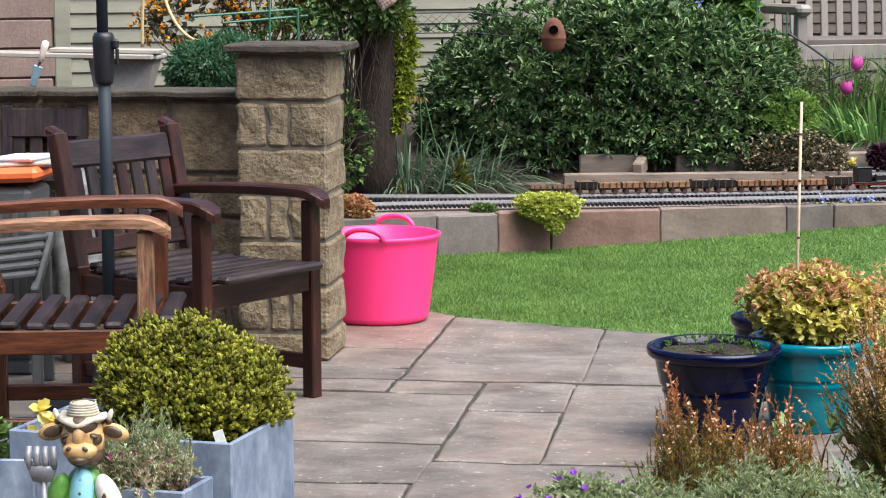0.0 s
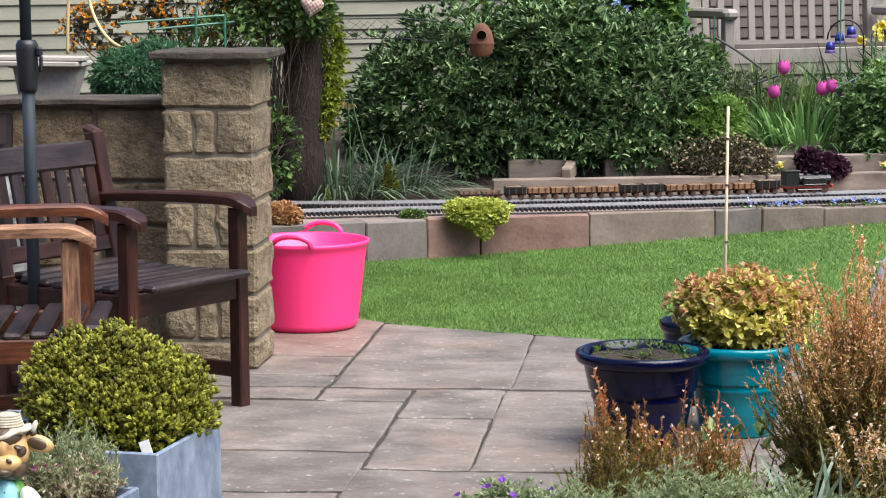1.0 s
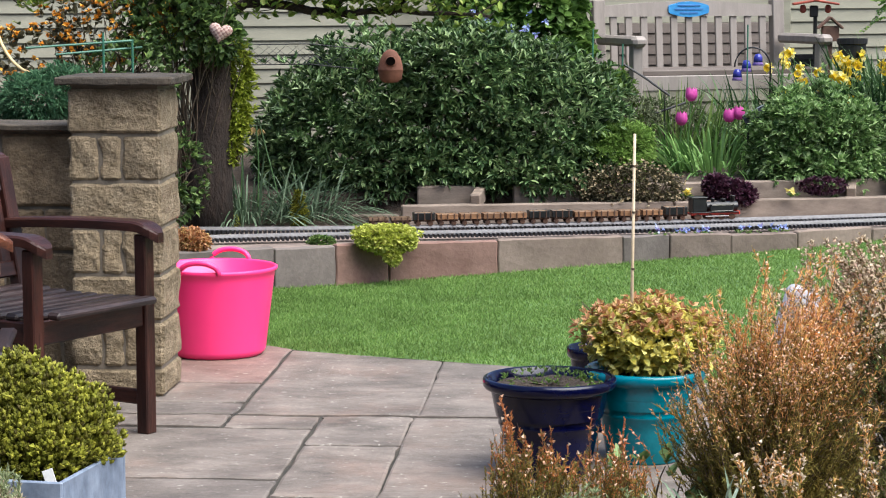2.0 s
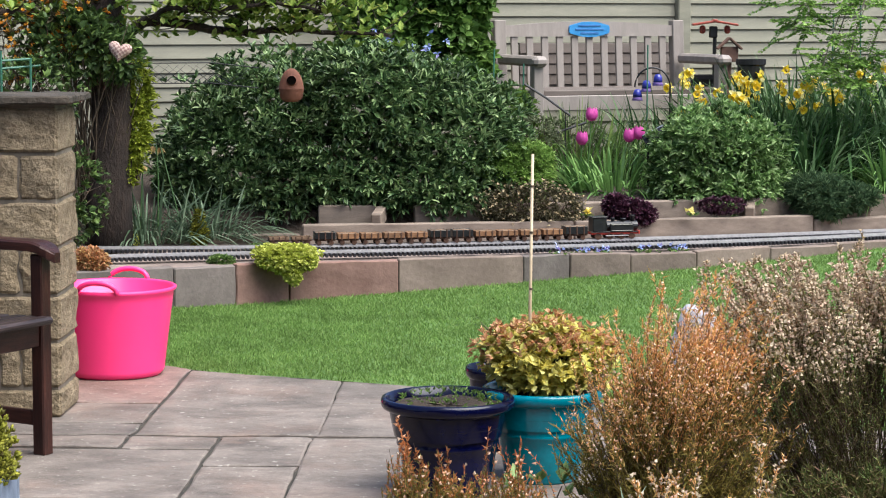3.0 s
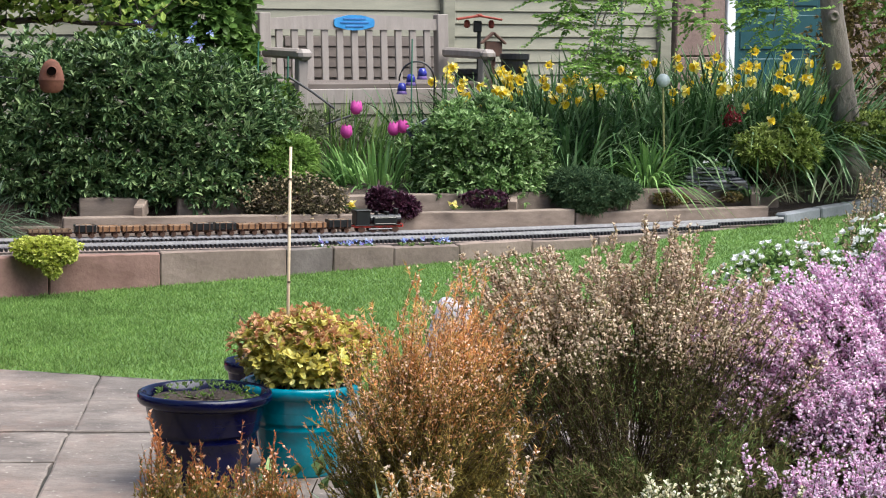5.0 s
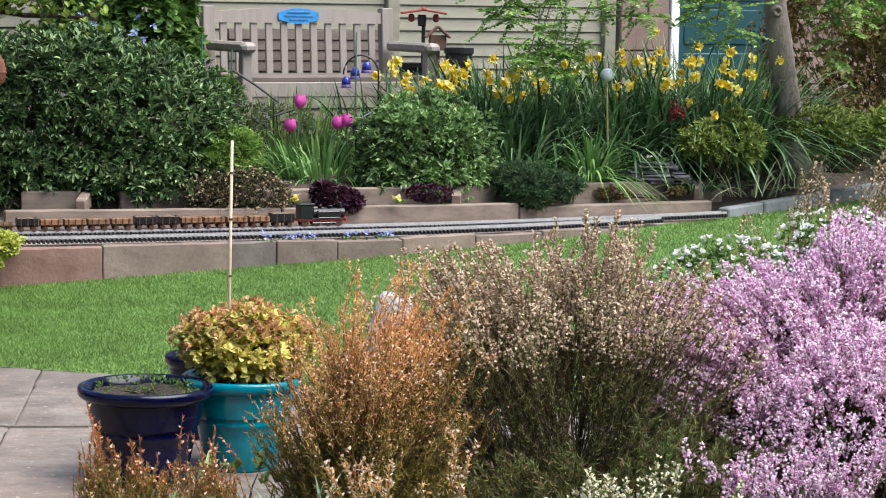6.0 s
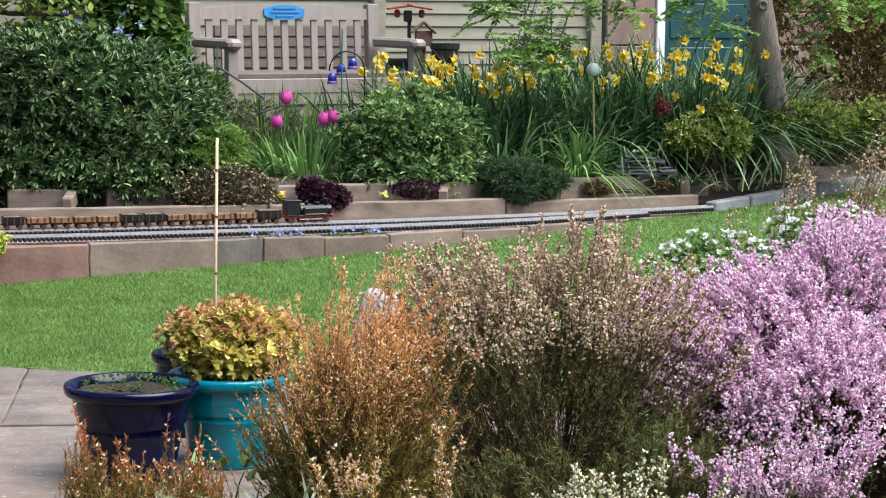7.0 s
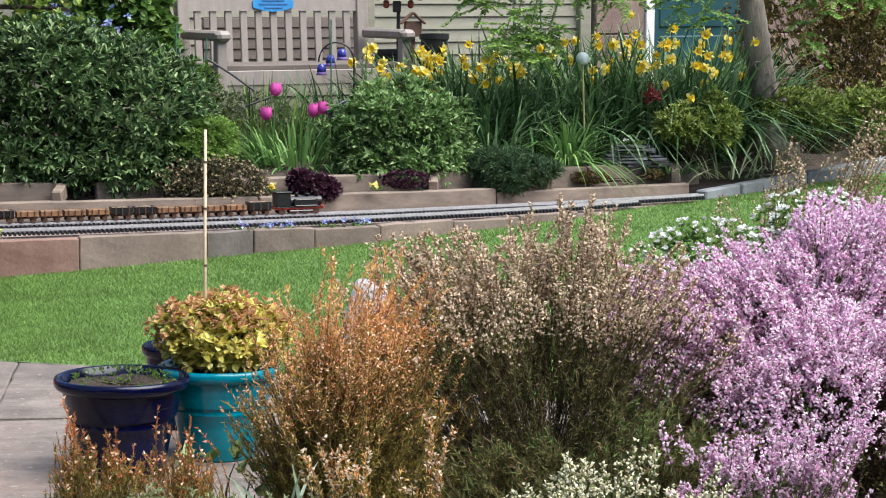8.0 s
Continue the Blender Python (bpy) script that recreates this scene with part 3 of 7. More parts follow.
rows_ = [np.stack([xs, b0 + o, np.full(40, z) + 0.0 * xs], -1) for o, z in ((0.0, -0.1), (0.0, 0.2), (0.20, 0.21), (0.24, 0.30), (1.6, 0.42), (3.2, 0.46), (4.5, 0.46))]
i = np.arange(39)
bed_back = Geo().add(np.concatenate(rows_), np.concatenate([np.stack([i + 40 * k, i + 1 + 40 * k, i + 41 + 40 * k, i + 40 + 40 * k], -1) for k in range(6)])).make("flower_bed", M_SOIL, smooth=False)
tagged(bed_back, "raised dark soil flower bed behind timber sleepers", "flower bed", kind="structure")


# ---- back fence, door wall ----
FDIR = Vector((0.902, 0.431, 0))
FROT = 25.5


def fence_at(s):
    return Vector((0.45, 14.15, 0)) + FDIR * s


fence = thing("cream_fence", Matrix.Translation(fence_at(0)) @ pose(0, 0, 0, 0, 0, FROT), "cream painted fence of horizontal overlapping boards between posts", "fence", kind="structure")
posts = [-4.80, -3.2, -1.25, 0.66, 2.32]
for p in posts:
    part("fence_post", blk((0.09, 0.09, 1.7), (p, -0.012, 0.85 + 0.3), bevel=0.006), M_FENCE, fence)
shared = {}
for a, b in zip(posts[:-1], posts[1:]):
    for k in range(20):
        key = round(b - a, 3)
        if key not in shared:
            ob = part("fence_board", blk((b - a - 0.09, 0.016, 0.088), bevel=0.003), M_FENCE, fence)
            shared[key] = ob.data
        else:
            ob = new("fence_board", shared[key])
            ob.parent = fence
        ob.matrix_local = pose((a + b) / 2, 0, 0.34 + k * 0.081, -9)
pw = thing("pink_block_wall", Matrix.Translation(fence_at(2.36)) @ pose(0, 0, 0, 0, 0, FROT), "wall of large pinkish brown blocks beside a door", "wall", kind="structure")
part("mortar_core", blk((0.40, 0.16, 2.2), (0.25, 0.05, 1.3), bevel=0.002), M_MORTAR, pw)
part("mortar_core", blk((3.0, 0.16, 2.2), (2.92, 0.05, 1.3), bevel=0.002), M_MORTAR, pw)
for c in range(9):
    for x0, wd in (((0.05, 0.4),) if c % 2 else ((0.05, 0.22), (0.275, 0.175))) + ((1.43, 0.45), (1.885, 0.45), (2.34, 0.45)):
        ob = part("wall_block", blk((wd - 0.008, 0.18, 0.222), (x0 + wd / 2, 0.04, 0.3 + c * 0.23 + 0.11), bevel=0.006), M_PINKWALL, pw)
lw = thing("brown_block_wall", Matrix.Translation(fence_at(-4.85)) @ pose(0, 0, 0, 0, 0, FROT), "wall of brown blocks at the end of the cream fence", "wall", kind="structure")
part("mortar_core", blk((3.0, 0.16, 2.2), (-1.5, 0.05, 1.3), bevel=0.002), M_MORTAR, lw)
for c in range(11):
    for k in range(4):
        part("wall_block", blk((0.42, 0.18, 0.152), (-0.22 - k * 0.43 + (0.1 if c % 2 else 0), 0.04, 0.28 + c * 0.16), bevel=0.006), M_PINKWALL, lw)
M_WHITE = surface("white_door_frame", (0.72, 0.72, 0.72), (0.82, 0.82, 0.82), 4, 40, 0.4, bump=0.02, grain=0.08)
M_TEALDOOR = surface("teal_door_paint", (0.014, 0.055, 0.064), (0.024, 0.08, 0.09), 3, 40, 0.35, bump=0.04, grain=0.15, coat=0.3)
door = thing("back_door", Matrix.Translation(fence_at(2.82)) @ pose(0, 0, 0, 0, 0, FROT), "teal panelled door in a white frame", "door", kind="structure")
part("door_frame", blk((0.07, 0.12, 2.1), (0.035, 0, 1.4), bevel=0.005), M_WHITE, door)
part("door_frame", blk((0.07, 0.12, 2.1), (0.925, 0, 1.4), bevel=0.005), M_WHITE, door)
part("door_leaf", blk((0.818, 0.04, 2.05), (0.48, 0.02, 1.38), bevel=0.004), M_TEALDOOR, door)
for k in range(6):
    part("door_panel", blk((0.66, 0.014, 0.24), (0.48, -0.004, 0.55 + k * 0.3), bevel=0.006), M_TEALDOOR, door)


# ---- taupe bench with blue plaque ----
def make_bench():
    be = thing("garden_bench", pose(0.47, 13.62, 0.44, 0, 0, FROT), "taupe painted slatted garden bench with a blue plaque", "bench")
    W, D = 1.26, 0.5
    for sx in (-1, 1):
        part("front_leg", blk((0.06, 0.06, 0.6), (sx * (W / 2 - 0.03), -D + 0.03, 0.30)), M_BENCH, be)
        part("back_post", beam((sx * (W / 2 - 0.035), 0, 0), (sx * (W / 2 - 0.035), 0.06, 0.81), 0.075, 0.06, up=(0, 1, 0)), M_BENCH, be)
        bm = blk((0.085, 0.48, 0.058), (sx * (W / 2 - 0.03), -D / 2 - 0.01, 0.584), bevel=0.014)
        blk((0.088, 0.07, 0.06), (sx * (W / 2 - 0.03), -D - 0.005, 0.582), bevel=0.02, bm=bm)
        part("armrest", bm, M_BENCH, be)
        part("side_rail", blk((0.035, D - 0.06, 0.07), (sx * (W / 2 - 0.03), -D / 2, 0.36)), M_BENCH, be)
    n = 25
    x = np.linspace(-(W / 2 - 0.07), W / 2 - 0.07, n)
    hump = 0.782 + 0.022 * np.clip(1 - (x / 0.5) ** 2, 0, 1)
    v = np.concatenate([np.stack([x, np.full(n, yy), zz], -1) for yy, zz in ((0.035, np.full(n, 0.715)), (0.042, hump), (0.075, hump), (0.068, np.full(n, 0.715)))])
    i = np.arange(n - 1)
    f = np.concatenate([np.stack([i + a * n, i + 1 + a * n, i + 1 + b * n, i + b * n], -1) for a, b in ((0, 1), (1, 2), (2, 3), (3, 0))])
    Geo().add(v, f).make("top_rail", M_BENCH, be)
    part("lower_rail", blk((W - 0.14, 0.035, 0.05), (0, 0.02, 0.385)), M_BENCH, be)
    me = None
    for k in range(11):
        if me is None:
            ob = part("back_slat", beam((0, 0, 0), (0, 0.027, 0.345), 0.044, 0.018, 0.003, up=(0, 1, 0)), M_BENCH, be)
            me = ob.data
        else:
            ob = new("back_slat", me)
            ob.parent = be
        ob.location = (-0.495 + k * 0.099, 0.028, 0.405)
    for k in range(5):
        part("seat_slat", blk((W - 0.02, 0.075, 0.034), (0, -0.06 - k * 0.092, 0.402 + (0.002 if k % 2 else 0)), bevel=0.006), M_FENCEDARK, be)
    part("front_rail", blk((W - 0.12, 0.03, 0.085), (0, -D + 0.03, 0.345)), M_BENCH, be)
    ma = surface("blue_plaque", (0.03, 0.20, 0.48), (0.06, 0.28, 0.58), 20, 90, 0.35, bump=0.1, grain=0.15)
    pl = Geo()
    xs = np.linspace(0, 2 * np.pi, 32, endpoint=False)
    e = np.stack([0.135 * np.sign(np.cos(xs)) * np.abs(np.cos(xs)) ** 0.7, np.zeros(32), 0.041 * np.sign(np.sin(xs)) * np.abs(np.sin(xs)) ** 0.6 * (1 + 0.12 * np.cos(4 * xs))], -1)
    pl.add(np.r_[e + [0, 0.0, 0], e + [0, 0.012, 0]], [list(range(31, -1, -1)), list(range(32, 64))] + [[k, (k + 1) % 32, 32 + (k + 1) % 32, 32 + k] for k in range(32)])
    ob = pl.make("plaque", ma, be, "bright blue oval plaque")
    ob.location = (-0.01, 0.026, 0.757)
    bar = surface("plaque_lettering", (0.03, 0.13, 0.36), (0.04, 0.17, 0.42), 20, 60, 0.5, bump=0)
    for k, w in enumerate((0.15, 0.19, 0.12)):
        b = part("lettering_bar", blk((w, 0.004, 0.010), (0, -0.002, 0.022 - 0.022 * k), bevel=0.001), bar, ob)
    return be


make_bench()
board = thing("dark_slatted_fence", Matrix.Translation(fence_at(0.05)) @ pose(0, 0, 0, 0, 0, FROT), "brown lapped boards behind the bench", "fence", kind="structure")
for k in range(5):
    part("fence_board", blk((1.05, 0.014, 0.062), (0.0, -0.03, 0.82 + k * 0.064), (-8, 0, 0), bevel=0.003), M_FENCEDARK, board)


# ---- dark wooden garden chairs ----
def arm_shape(L, w, th, rise=0.02):
    """An armrest along x from 0 to L with a rounded, rolled front end."""
    n = 34
    s = np.linspace(0, 1, n)
    zt = rise * np.sin(s * np.pi) * 0.4 + rise * s - 0.032 * np.clip((s - 0.86) / 0.14, 0, 1) ** 2
    hw = w / 2 * (0.85 + 0.25 * np.sin(s * np.pi * 0.8)) * np.sqrt(np.clip(1 - np.clip((s - 0.93) / 0.075, 0, 1) ** 2, 0.05, 1))
    ring = []
    for k in range(n):
        x, z, h = s[k] * L, zt[k], hw[k]
        ring += [(x, -h, z - th), (x, -h, z - 0.006), (x, -h * 0.85, z), (x, h * 0.85, z), (x, h, z - 0.006), (x, h, z - th)]
    f = [[k * 6 + j, k * 6 + (j + 1) % 6, (k + 1) * 6 + (j + 1) % 6, (k + 1) * 6 + j] for k in range(n - 1) for j in range(6)]
    f += [[5, 4, 3, 2, 1, 0], [(n - 1) * 6 + j for j in range(6)]]
    return ring, [list(reversed(a)) for a in f]


def make_chair(m, label, depth, width, wood, slatwood, worn=None, top=0.87, tilt=0.12, arm=0.625, seat=0.415):
    ch = thing("garden_chair", m, label, "chair", "wooden garden chairs")
    hx, hy = depth / 2, width / 2
    for sy in (-1, 1):
        part("front_leg", blk((0.044, 0.044, arm - 0.02), (hx, sy * hy, (arm - 0.02) / 2)), (worn if worn and sy < 0 else wood)[2], ch)
        bm = beam((-hx, sy * hy, 0), (-hx, sy * hy, 0.42), 0.044, 0.05, up=(0, 1, 0))
        beam((-hx, sy * hy, 0.40), (-hx - tilt, sy * hy, top), 0.044, 0.05, up=(0, 1, 0), bm=bm)
        blk((0.06, 0.042, 0.03), (-hx - tilt - 0.008, sy * hy, top + 0.002), (0, 20, 0), bevel=0.01, bm=bm)
        part("back_post", bm, wood[2], ch)
        v, f = arm_shape(depth + 0.132, 0.07, 0.03)
        ob = Geo().add(v, f).make("armrest", (worn if worn and sy < 0 else wood)[0], ch)
        ob.location = (-hx - 0.065, sy * hy, arm)
        part("side_rail", blk((depth - 0.04, 0.026, 0.065), (0, sy * hy, seat - 0.05)), wood[0], ch)
        part("stretcher", blk((depth - 0.04, 0.024, 0.045), (0, sy * hy, 0.11)), wood[0], ch)
    part("front_rail", blk((0.026, width - 0.044, 0.07), (hx, 0, seat - 0.05)), wood[1], ch)
    part("rear_rail", blk((0.026, width - 0.044, 0.07), (-hx, 0, seat - 0.05)), wood[1], ch)
    ns = max(6, int((depth + 0.06) / 0.062))
    for k in range(ns):
        part("seat_slat", blk((0.05, width + 0.02 if 0 < k < ns - 1 else width - 0.05, 0.022), (-hx + 0.03 + k * (depth + 0.02) / (ns - 1), 0, seat - 0.012 * math.sin(k / (ns - 1) * math.pi)), bevel=0.008), slatwood[1], ch)
    z0, z1 = 0.46, 0.80
    lean = lambda z: -hx - tilt * (z - 0.40) / (top - 0.40)
    zr = top - 0.066
    part("top_rail", beam((lean(zr), -hy + 0.02, zr), (lean(zr), hy - 0.02, zr), 0.026, 0.085, 0.008, up=(-0.25, 0, 1)), slatwood[1], ch)
    part("lower_back_rail", beam((lean(0.47), -hy + 0.02, 0.47), (lean(0.47), hy - 0.02, 0.47), 0.026, 0.05, 0.004, up=(-0.25, 0, 1)), wood[1], ch)
    nb = 7
    for k in range(nb):
        y = -hy + 0.05 + k * (width - 0.1) / (nb - 1)
        part("back_slat", beam((lean(0.49), y, 0.49), (lean(zr - 0.035), y, zr - 0.035), 0.043, 0.014, 0.003, up=(1, 0, 0.25)), slatwood[2] if k % 3 else wood[2], ch)
    return ch


make_chair(pose(-1.742, 6.605, 0, 0, 0, -29), "dark-stained wooden garden armchair with slatted back beside the stone pillar", 0.50, 0.48, M_WOOD, M_SLAT, top=0.812, tilt=0.085)
make_chair(pose(-1.918, 5.90, 0, 0, 0, 11), "red-brown wooden garden armchair with a weathered bare arm", 0.46, 0.50, M_WOODRED, M_SLAT, M_WOODWORN, arm=0.648, seat=0.388)

# ---- parasol pole ----
para = thing("parasol", pose(-1.965, 6.44, 0), "charcoal metal parasol pole with a thick plastic collar", "parasol")
v, f = tube([(0, 0, 0.05), (0, 0, 0.7), (0, 0, 1.05)], [0.0185] * 3, 20)
Geo().add(v, f).make("lower_pole", M_POLE, para, smooth=True)
v, f = tube([(-0.002, 0, 1.0), (-0.004, 0, 2.3)], [0.0165] * 2, 20)
Geo().add(v, f).make("upper_pole", M_POLE, para, smooth=True)
v, f = lathe([(0.0, 0.968), (0.024, 0.968), (0.027, 0.98), (0.030, 1.03), (0.032, 1.09), (0.032, 1.105), (0.026, 1.118), (0.0, 1.12)], 24)
Geo().add(v, f).make("collar", M_BLACK, para, "black plastic height collar", smooth=True)
bm = blk((0.02, 0.02, 0.03), (0.038, -0.01, 1.085), bevel=0.006)
blk((0.01, 0.012, 0.05), (0.044, -0.012, 1.05), bevel=0.004, bm=bm)
part("clamp_knob", bm, M_BLACK, para)
v, f = lathe([(0.0, 0.0), (0.22, 0.0), (0.22, 0.04), (0.06, 0.07), (0.03, 0.2), (0.0, 0.2)], 28)
Geo().add(v, f).make("base", M_BLACK, para, smooth=False)
# ---- pink flexible tub ----
tub = thing("flexible_tub", pose(-1.455, 8.2, 0), "bright pink flexible plastic tub with two loop handles on the patio", "tub")
prof = [(0.0, 0.002), (0.168, 0.002), (0.178, 0.012)]
for k in range(22):
    z = 0.02 + k * 0.0125
    prof += [(0.179 + 0.038 * z / 0.3, z), (0.1808 + 0.038 * z / 0.3, z + 0.006)]
prof += [(0.219, 0.305), (0.227, 0.312), (0.229, 0.322), (0.222, 0.326), (0.214, 0.32), (0.172, 0.015), (0.0, 0.012)]
v, f = lathe(prof, 56)
Geo().add(v, f).make("body", M_PINK, tub, smooth=True)
for s in (-1, 1):
    a = np.linspace(0, np.pi, 15)
    p = np.stack([0.072 * np.cos(a), s * (0.217 + 0.012 * np.sin(a)), 0.315 + 0.045 * np.sin(a) ** 0.8], -1)
    rot = np.array([[np.cos(0.09), -np.sin(0.09), 0], [np.sin(0.09), np.cos(0.09), 0], [0, 0, 1]])
    v, f = tube(p @ rot, 0.0095, 10)
    Geo().add(v, f).make("handle", M_PINK, tub, smooth=True)


# ---- glazed pots ----
def make_pot(at, r, h, mat, label, soil=0.016):
    po = thing("plant_pot", pose(*at), label, "plant pot", "glazed pots")
    prof = [(0, 0), (r * 0.58, 0), (r * 0.61, h * 0.03), (r * 0.70, h * 0.35), (r * 0.745, h * 0.5), (r * 0.765, h * 0.515), (r * 0.765, h * 0.535), (r * 0.755, h * 0.55), (r * 0.80, h * 0.70), (r * 0.835, h * 0.715), (r * 0.84, h * 0.735), (r * 0.825, h * 0.75), (r * 0.85, h * 0.845), (r * 0.90, h * 0.865), (r * 0.965, h * 0.885), (r * 0.995, h * 0.915), (r, h * 0.955), (r * 0.985, h * 0.988), (r * 0.95, h), (r * 0.91, h * 0.985), (r * 0.875, h * 0.85), (r * 0.8, h * 0.6)]
    v, f = lathe(prof, 64)
    Geo().add(v, f).make("body", mat, po, smooth=True)
    v, f = lathe([(0, h * (1 - soil / h) - 0.01), (r * 0.5, h - soil - 0.005), (r * 0.885, h - soil - 0.012)], 32)
    v[:, 2] += rng.normal(0, 0.003, len(v))
    Geo().add(v, f).make("soil", M_SOIL, po, smooth=False)
    return po


make_pot((-0.18, 6.22, 0), 0.186, 0.27, M_BLUEGLAZE, "round cobalt blue glazed pot with bare soil and weeds")
make_pot((0.085, 6.42, 0), 0.175, 0.265, M_TEAL, "turquoise glazed round pot holding a yellow-leaved shrub")
make_pot((-0.045, 6.85, 0), 0.10, 0.255, M_BLUEGLAZE, "small cobalt blue glazed pot beside the larger pots")


# ---- zinc planters ----
def make_planter(at, rz, w, d, h, label):
    pl = thing("planter_box", pose(*at, 0, 0, rz), label, "planter", "zinc planters")
    t = 0.012
    part("front_panel", blk((w, t, h), (0, -d / 2 + t / 2, h / 2), bevel=0.003), M_ZINC, pl)
    part("back_panel", blk((w, t, h), (0, d / 2 - t / 2, h / 2), bevel=0.003), M_ZINC, pl)
    for s in (-1, 1):
        part("side_panel", blk((t, d - 2 * t - 0.001, h), (s * (w / 2 - t / 2), 0, h / 2), bevel=0.003), M_ZINC, pl)
    part("soil", blk((w - 2.2 * t, d - 2.2 * t, h * 0.84), (0, 0, h * 0.47), bevel=0.004), M_SOIL, pl)
    return pl


# ---- planting: helpers ----
def shell(ells, n, inner=0.0, front=0.45, lump=0.14, freq=5.0):
    """Points and outward directions on the joined surface of ellipsoids; inner: also down to that share of the depth."""
    P_, D_ = [], []
    area = np.array([r[0] * r[1] + r[1] * r[2] + r[0] * r[2] for _, r in ells])
    for k, ((c, r), a) in enumerate(zip(ells, area / area.sum())):
        c, r = np.array(c), np.array(r)
        d = unit(int(n * a * 1.6))
        d = d[(d[:, 1] < front)]
        lump_ = np.array([noise.noise(Vector(q * freq + c * 3)) for q in d]) * lump
        s = 1 + lump_ - inner * rng.uniform(0, 1, len(d)) ** 1.5
        p = c + d * r * s[:, None]
        keep = np.ones(len(p), bool)
        for j, (c2, r2) in enumerate(ells):
            if j != k:
                keep &= (((p - c2) / (np.array(r2) * 0.86)) ** 2).sum(1) > 1
        g = d / r
        g /= np.linalg.norm(g, axis=1, keepdims=True)
        P_.append(p[keep])
        D_.append(g[keep])
    p, d = np.concatenate(P_), np.concatenate(D_)
    if len(p) > n:
        i = rng.permutation(len(p))[:n]
        p, d = p[i], d[i]
    return p, d


def rosettes(geo, p, d, leaves, length, width, open_=0.9, kind=LEAF, spread=0.4, mi=0, up=0.3):
    """A few leaves spreading round each direction."""
    n = len(p)
    q = np.repeat(p, leaves, 0)
    base = np.repeat(d, leaves, 0) + [0, 0, up]
    base /= np.linalg.norm(base, axis=1, keepdims=True)
    r = rng.normal(0, 1, q.shape)
    r -= base * (r * base).sum(1, keepdims=True)
    r /= np.linalg.norm(r, axis=1, keepdims=True) + 1e-9
    al = base + r * (open_ * rng.uniform(0.5, 1.4, len(q)))[:, None]
    scatter(geo, kind, q, al, length * rng.uniform(0.65, 1.25, len(q)), width * rng.uniform(0.75, 1.2, len(q)), spread, mi)


def twiggery(geo, base, pts, r=0.006, mi=0, bow=0.12):
    root = np.array(base) + np.clip(rng.normal(0, 1, (len(pts), 3)), -1.5, 1.5) * np.minimum(0.06, pts.std(0) * 0.3) * [1, 1, 0]
    return wisps(geo, root, pts, r, bow, 5, mi)


def bush(name, label, ells, n, leaves, length, width, mat, open_=0.9, inner=0.35, base=None, category="shrub", kind=LEAF, stems=120, lump=0.14, flowers=None, spread=0.4, up=0.3, group="", front=0.45, fill=0.55, ftop=0.0):
    c0 = np.mean([c for c, _ in ells], 0)
    base = base or (c0[0], c0[1], min(c[2] - r[2] for c, r in ells))
    th = thing(name, pose(*base), label, category, group)
    b = np.array(base)
    p, d = shell(ells, n, inner, lump=lump, front=front)
    g = Geo()
    rosettes(g, p - b, d, leaves, length, width, open_, kind, spread, 0, up)
    if fill:
        p2, d2 = shell([(c, np.array(r) * 0.8) for c, r in ells], max(20, int(n * fill)), 0.25, lump=lump, front=front)
        rosettes(g, p2 - b, d2, leaves, length * 1.3, width * 1.6, open_ * 1.6, kind, 1.0, 0, up)
    foliage = g.make("foliage", mat, th)
    foliage["kind"] = "stuff"
    g = Geo()
    k = rng.permutation(len(p))[:stems]
    twiggery(g, (0, 0, 0), (p[k] - b) * 0.96, 0.005)
    g.make("stemwork", M_STEM, th)["kind"] = "stuff"
    if flowers:
        fm, fn, fl, fw, fk = flowers
        k = rng.permutation(len(p))
        k = k[p[k, 2] > p[:, 2].min() + ftop * np.ptp(p[:, 2])][:fn]
        g = Geo()
        rosettes(g, p[k] - b + d[k] * 0.02, d[k], fk, fl, fw, 1.1, LEAF, 0.5, 0, 0.2)
        g.make("blossom", fm, th)["kind"] = "stuff"
    return th


def blades(name, label, at, n, radius, length, width, mat, lean=0.5, category="plant", group="", arch=0.35, flat=1.0):
    """A tuft of strap leaves that rise and arch over."""
    th = thing(name, pose(*at), label, category, group)
    a = rng.uniform(0, 2 * np.pi, n)
    r0 = np.sqrt(rng.uniform(0, 1, n)) * radius
    root = np.stack([np.cos(a) * r0, np.sin(a) * r0 * flat, np.zeros(n)], -1)
    out = np.stack([np.cos(a), np.sin(a) * flat, np.zeros(n)], -1)
    L = length * rng.uniform(0.6, 1.1, n)
    le = lean * rng.uniform(0.15, 1.2, n)
    steps = 6
    s = np.linspace(0, 1, steps)
    x = (np.sin(le)[:, None] * s + arch * le[:, None] * s ** 2.5) * L[:, None]
    z = (np.cos(le)[:, None] * s - arch * 1.3 * le[:, None] * s ** 3) * L[:, None]
    pts = root[:, None] + out[:, None] * x[..., None] + np.array([0, 0, 1.0]) * z[..., None]
    side = np.cross(out + rng.normal(0, 0.5, out.shape), [0, 0, 1.0])
    side /= np.linalg.norm(side, axis=1, keepdims=True)
    w = (width * rng.uniform(0.7, 1.2, n))[:, None] * np.array([0.6, 0.9, 1.0, 0.9, 0.6, 0.08])[None] / 2
    v = np.stack([pts - side[:, None] * w[..., None], pts + np.array([0, 0, -0.15]) * w[..., None], pts + side[:, None] * w[..., None]], 2).reshape(-1, 3)
    i, k, j = np.meshgrid(np.arange(n), np.arange(steps - 1), np.arange(2), indexing="ij")
    b = (i * steps + k) * 3 + j
    f = np.stack([b, b + 1, b + 4, b + 3], -1).reshape(-1, 4)
    Geo().add(v, f).make("leaves", mat, th)["kind"] = "stuff"
    return th


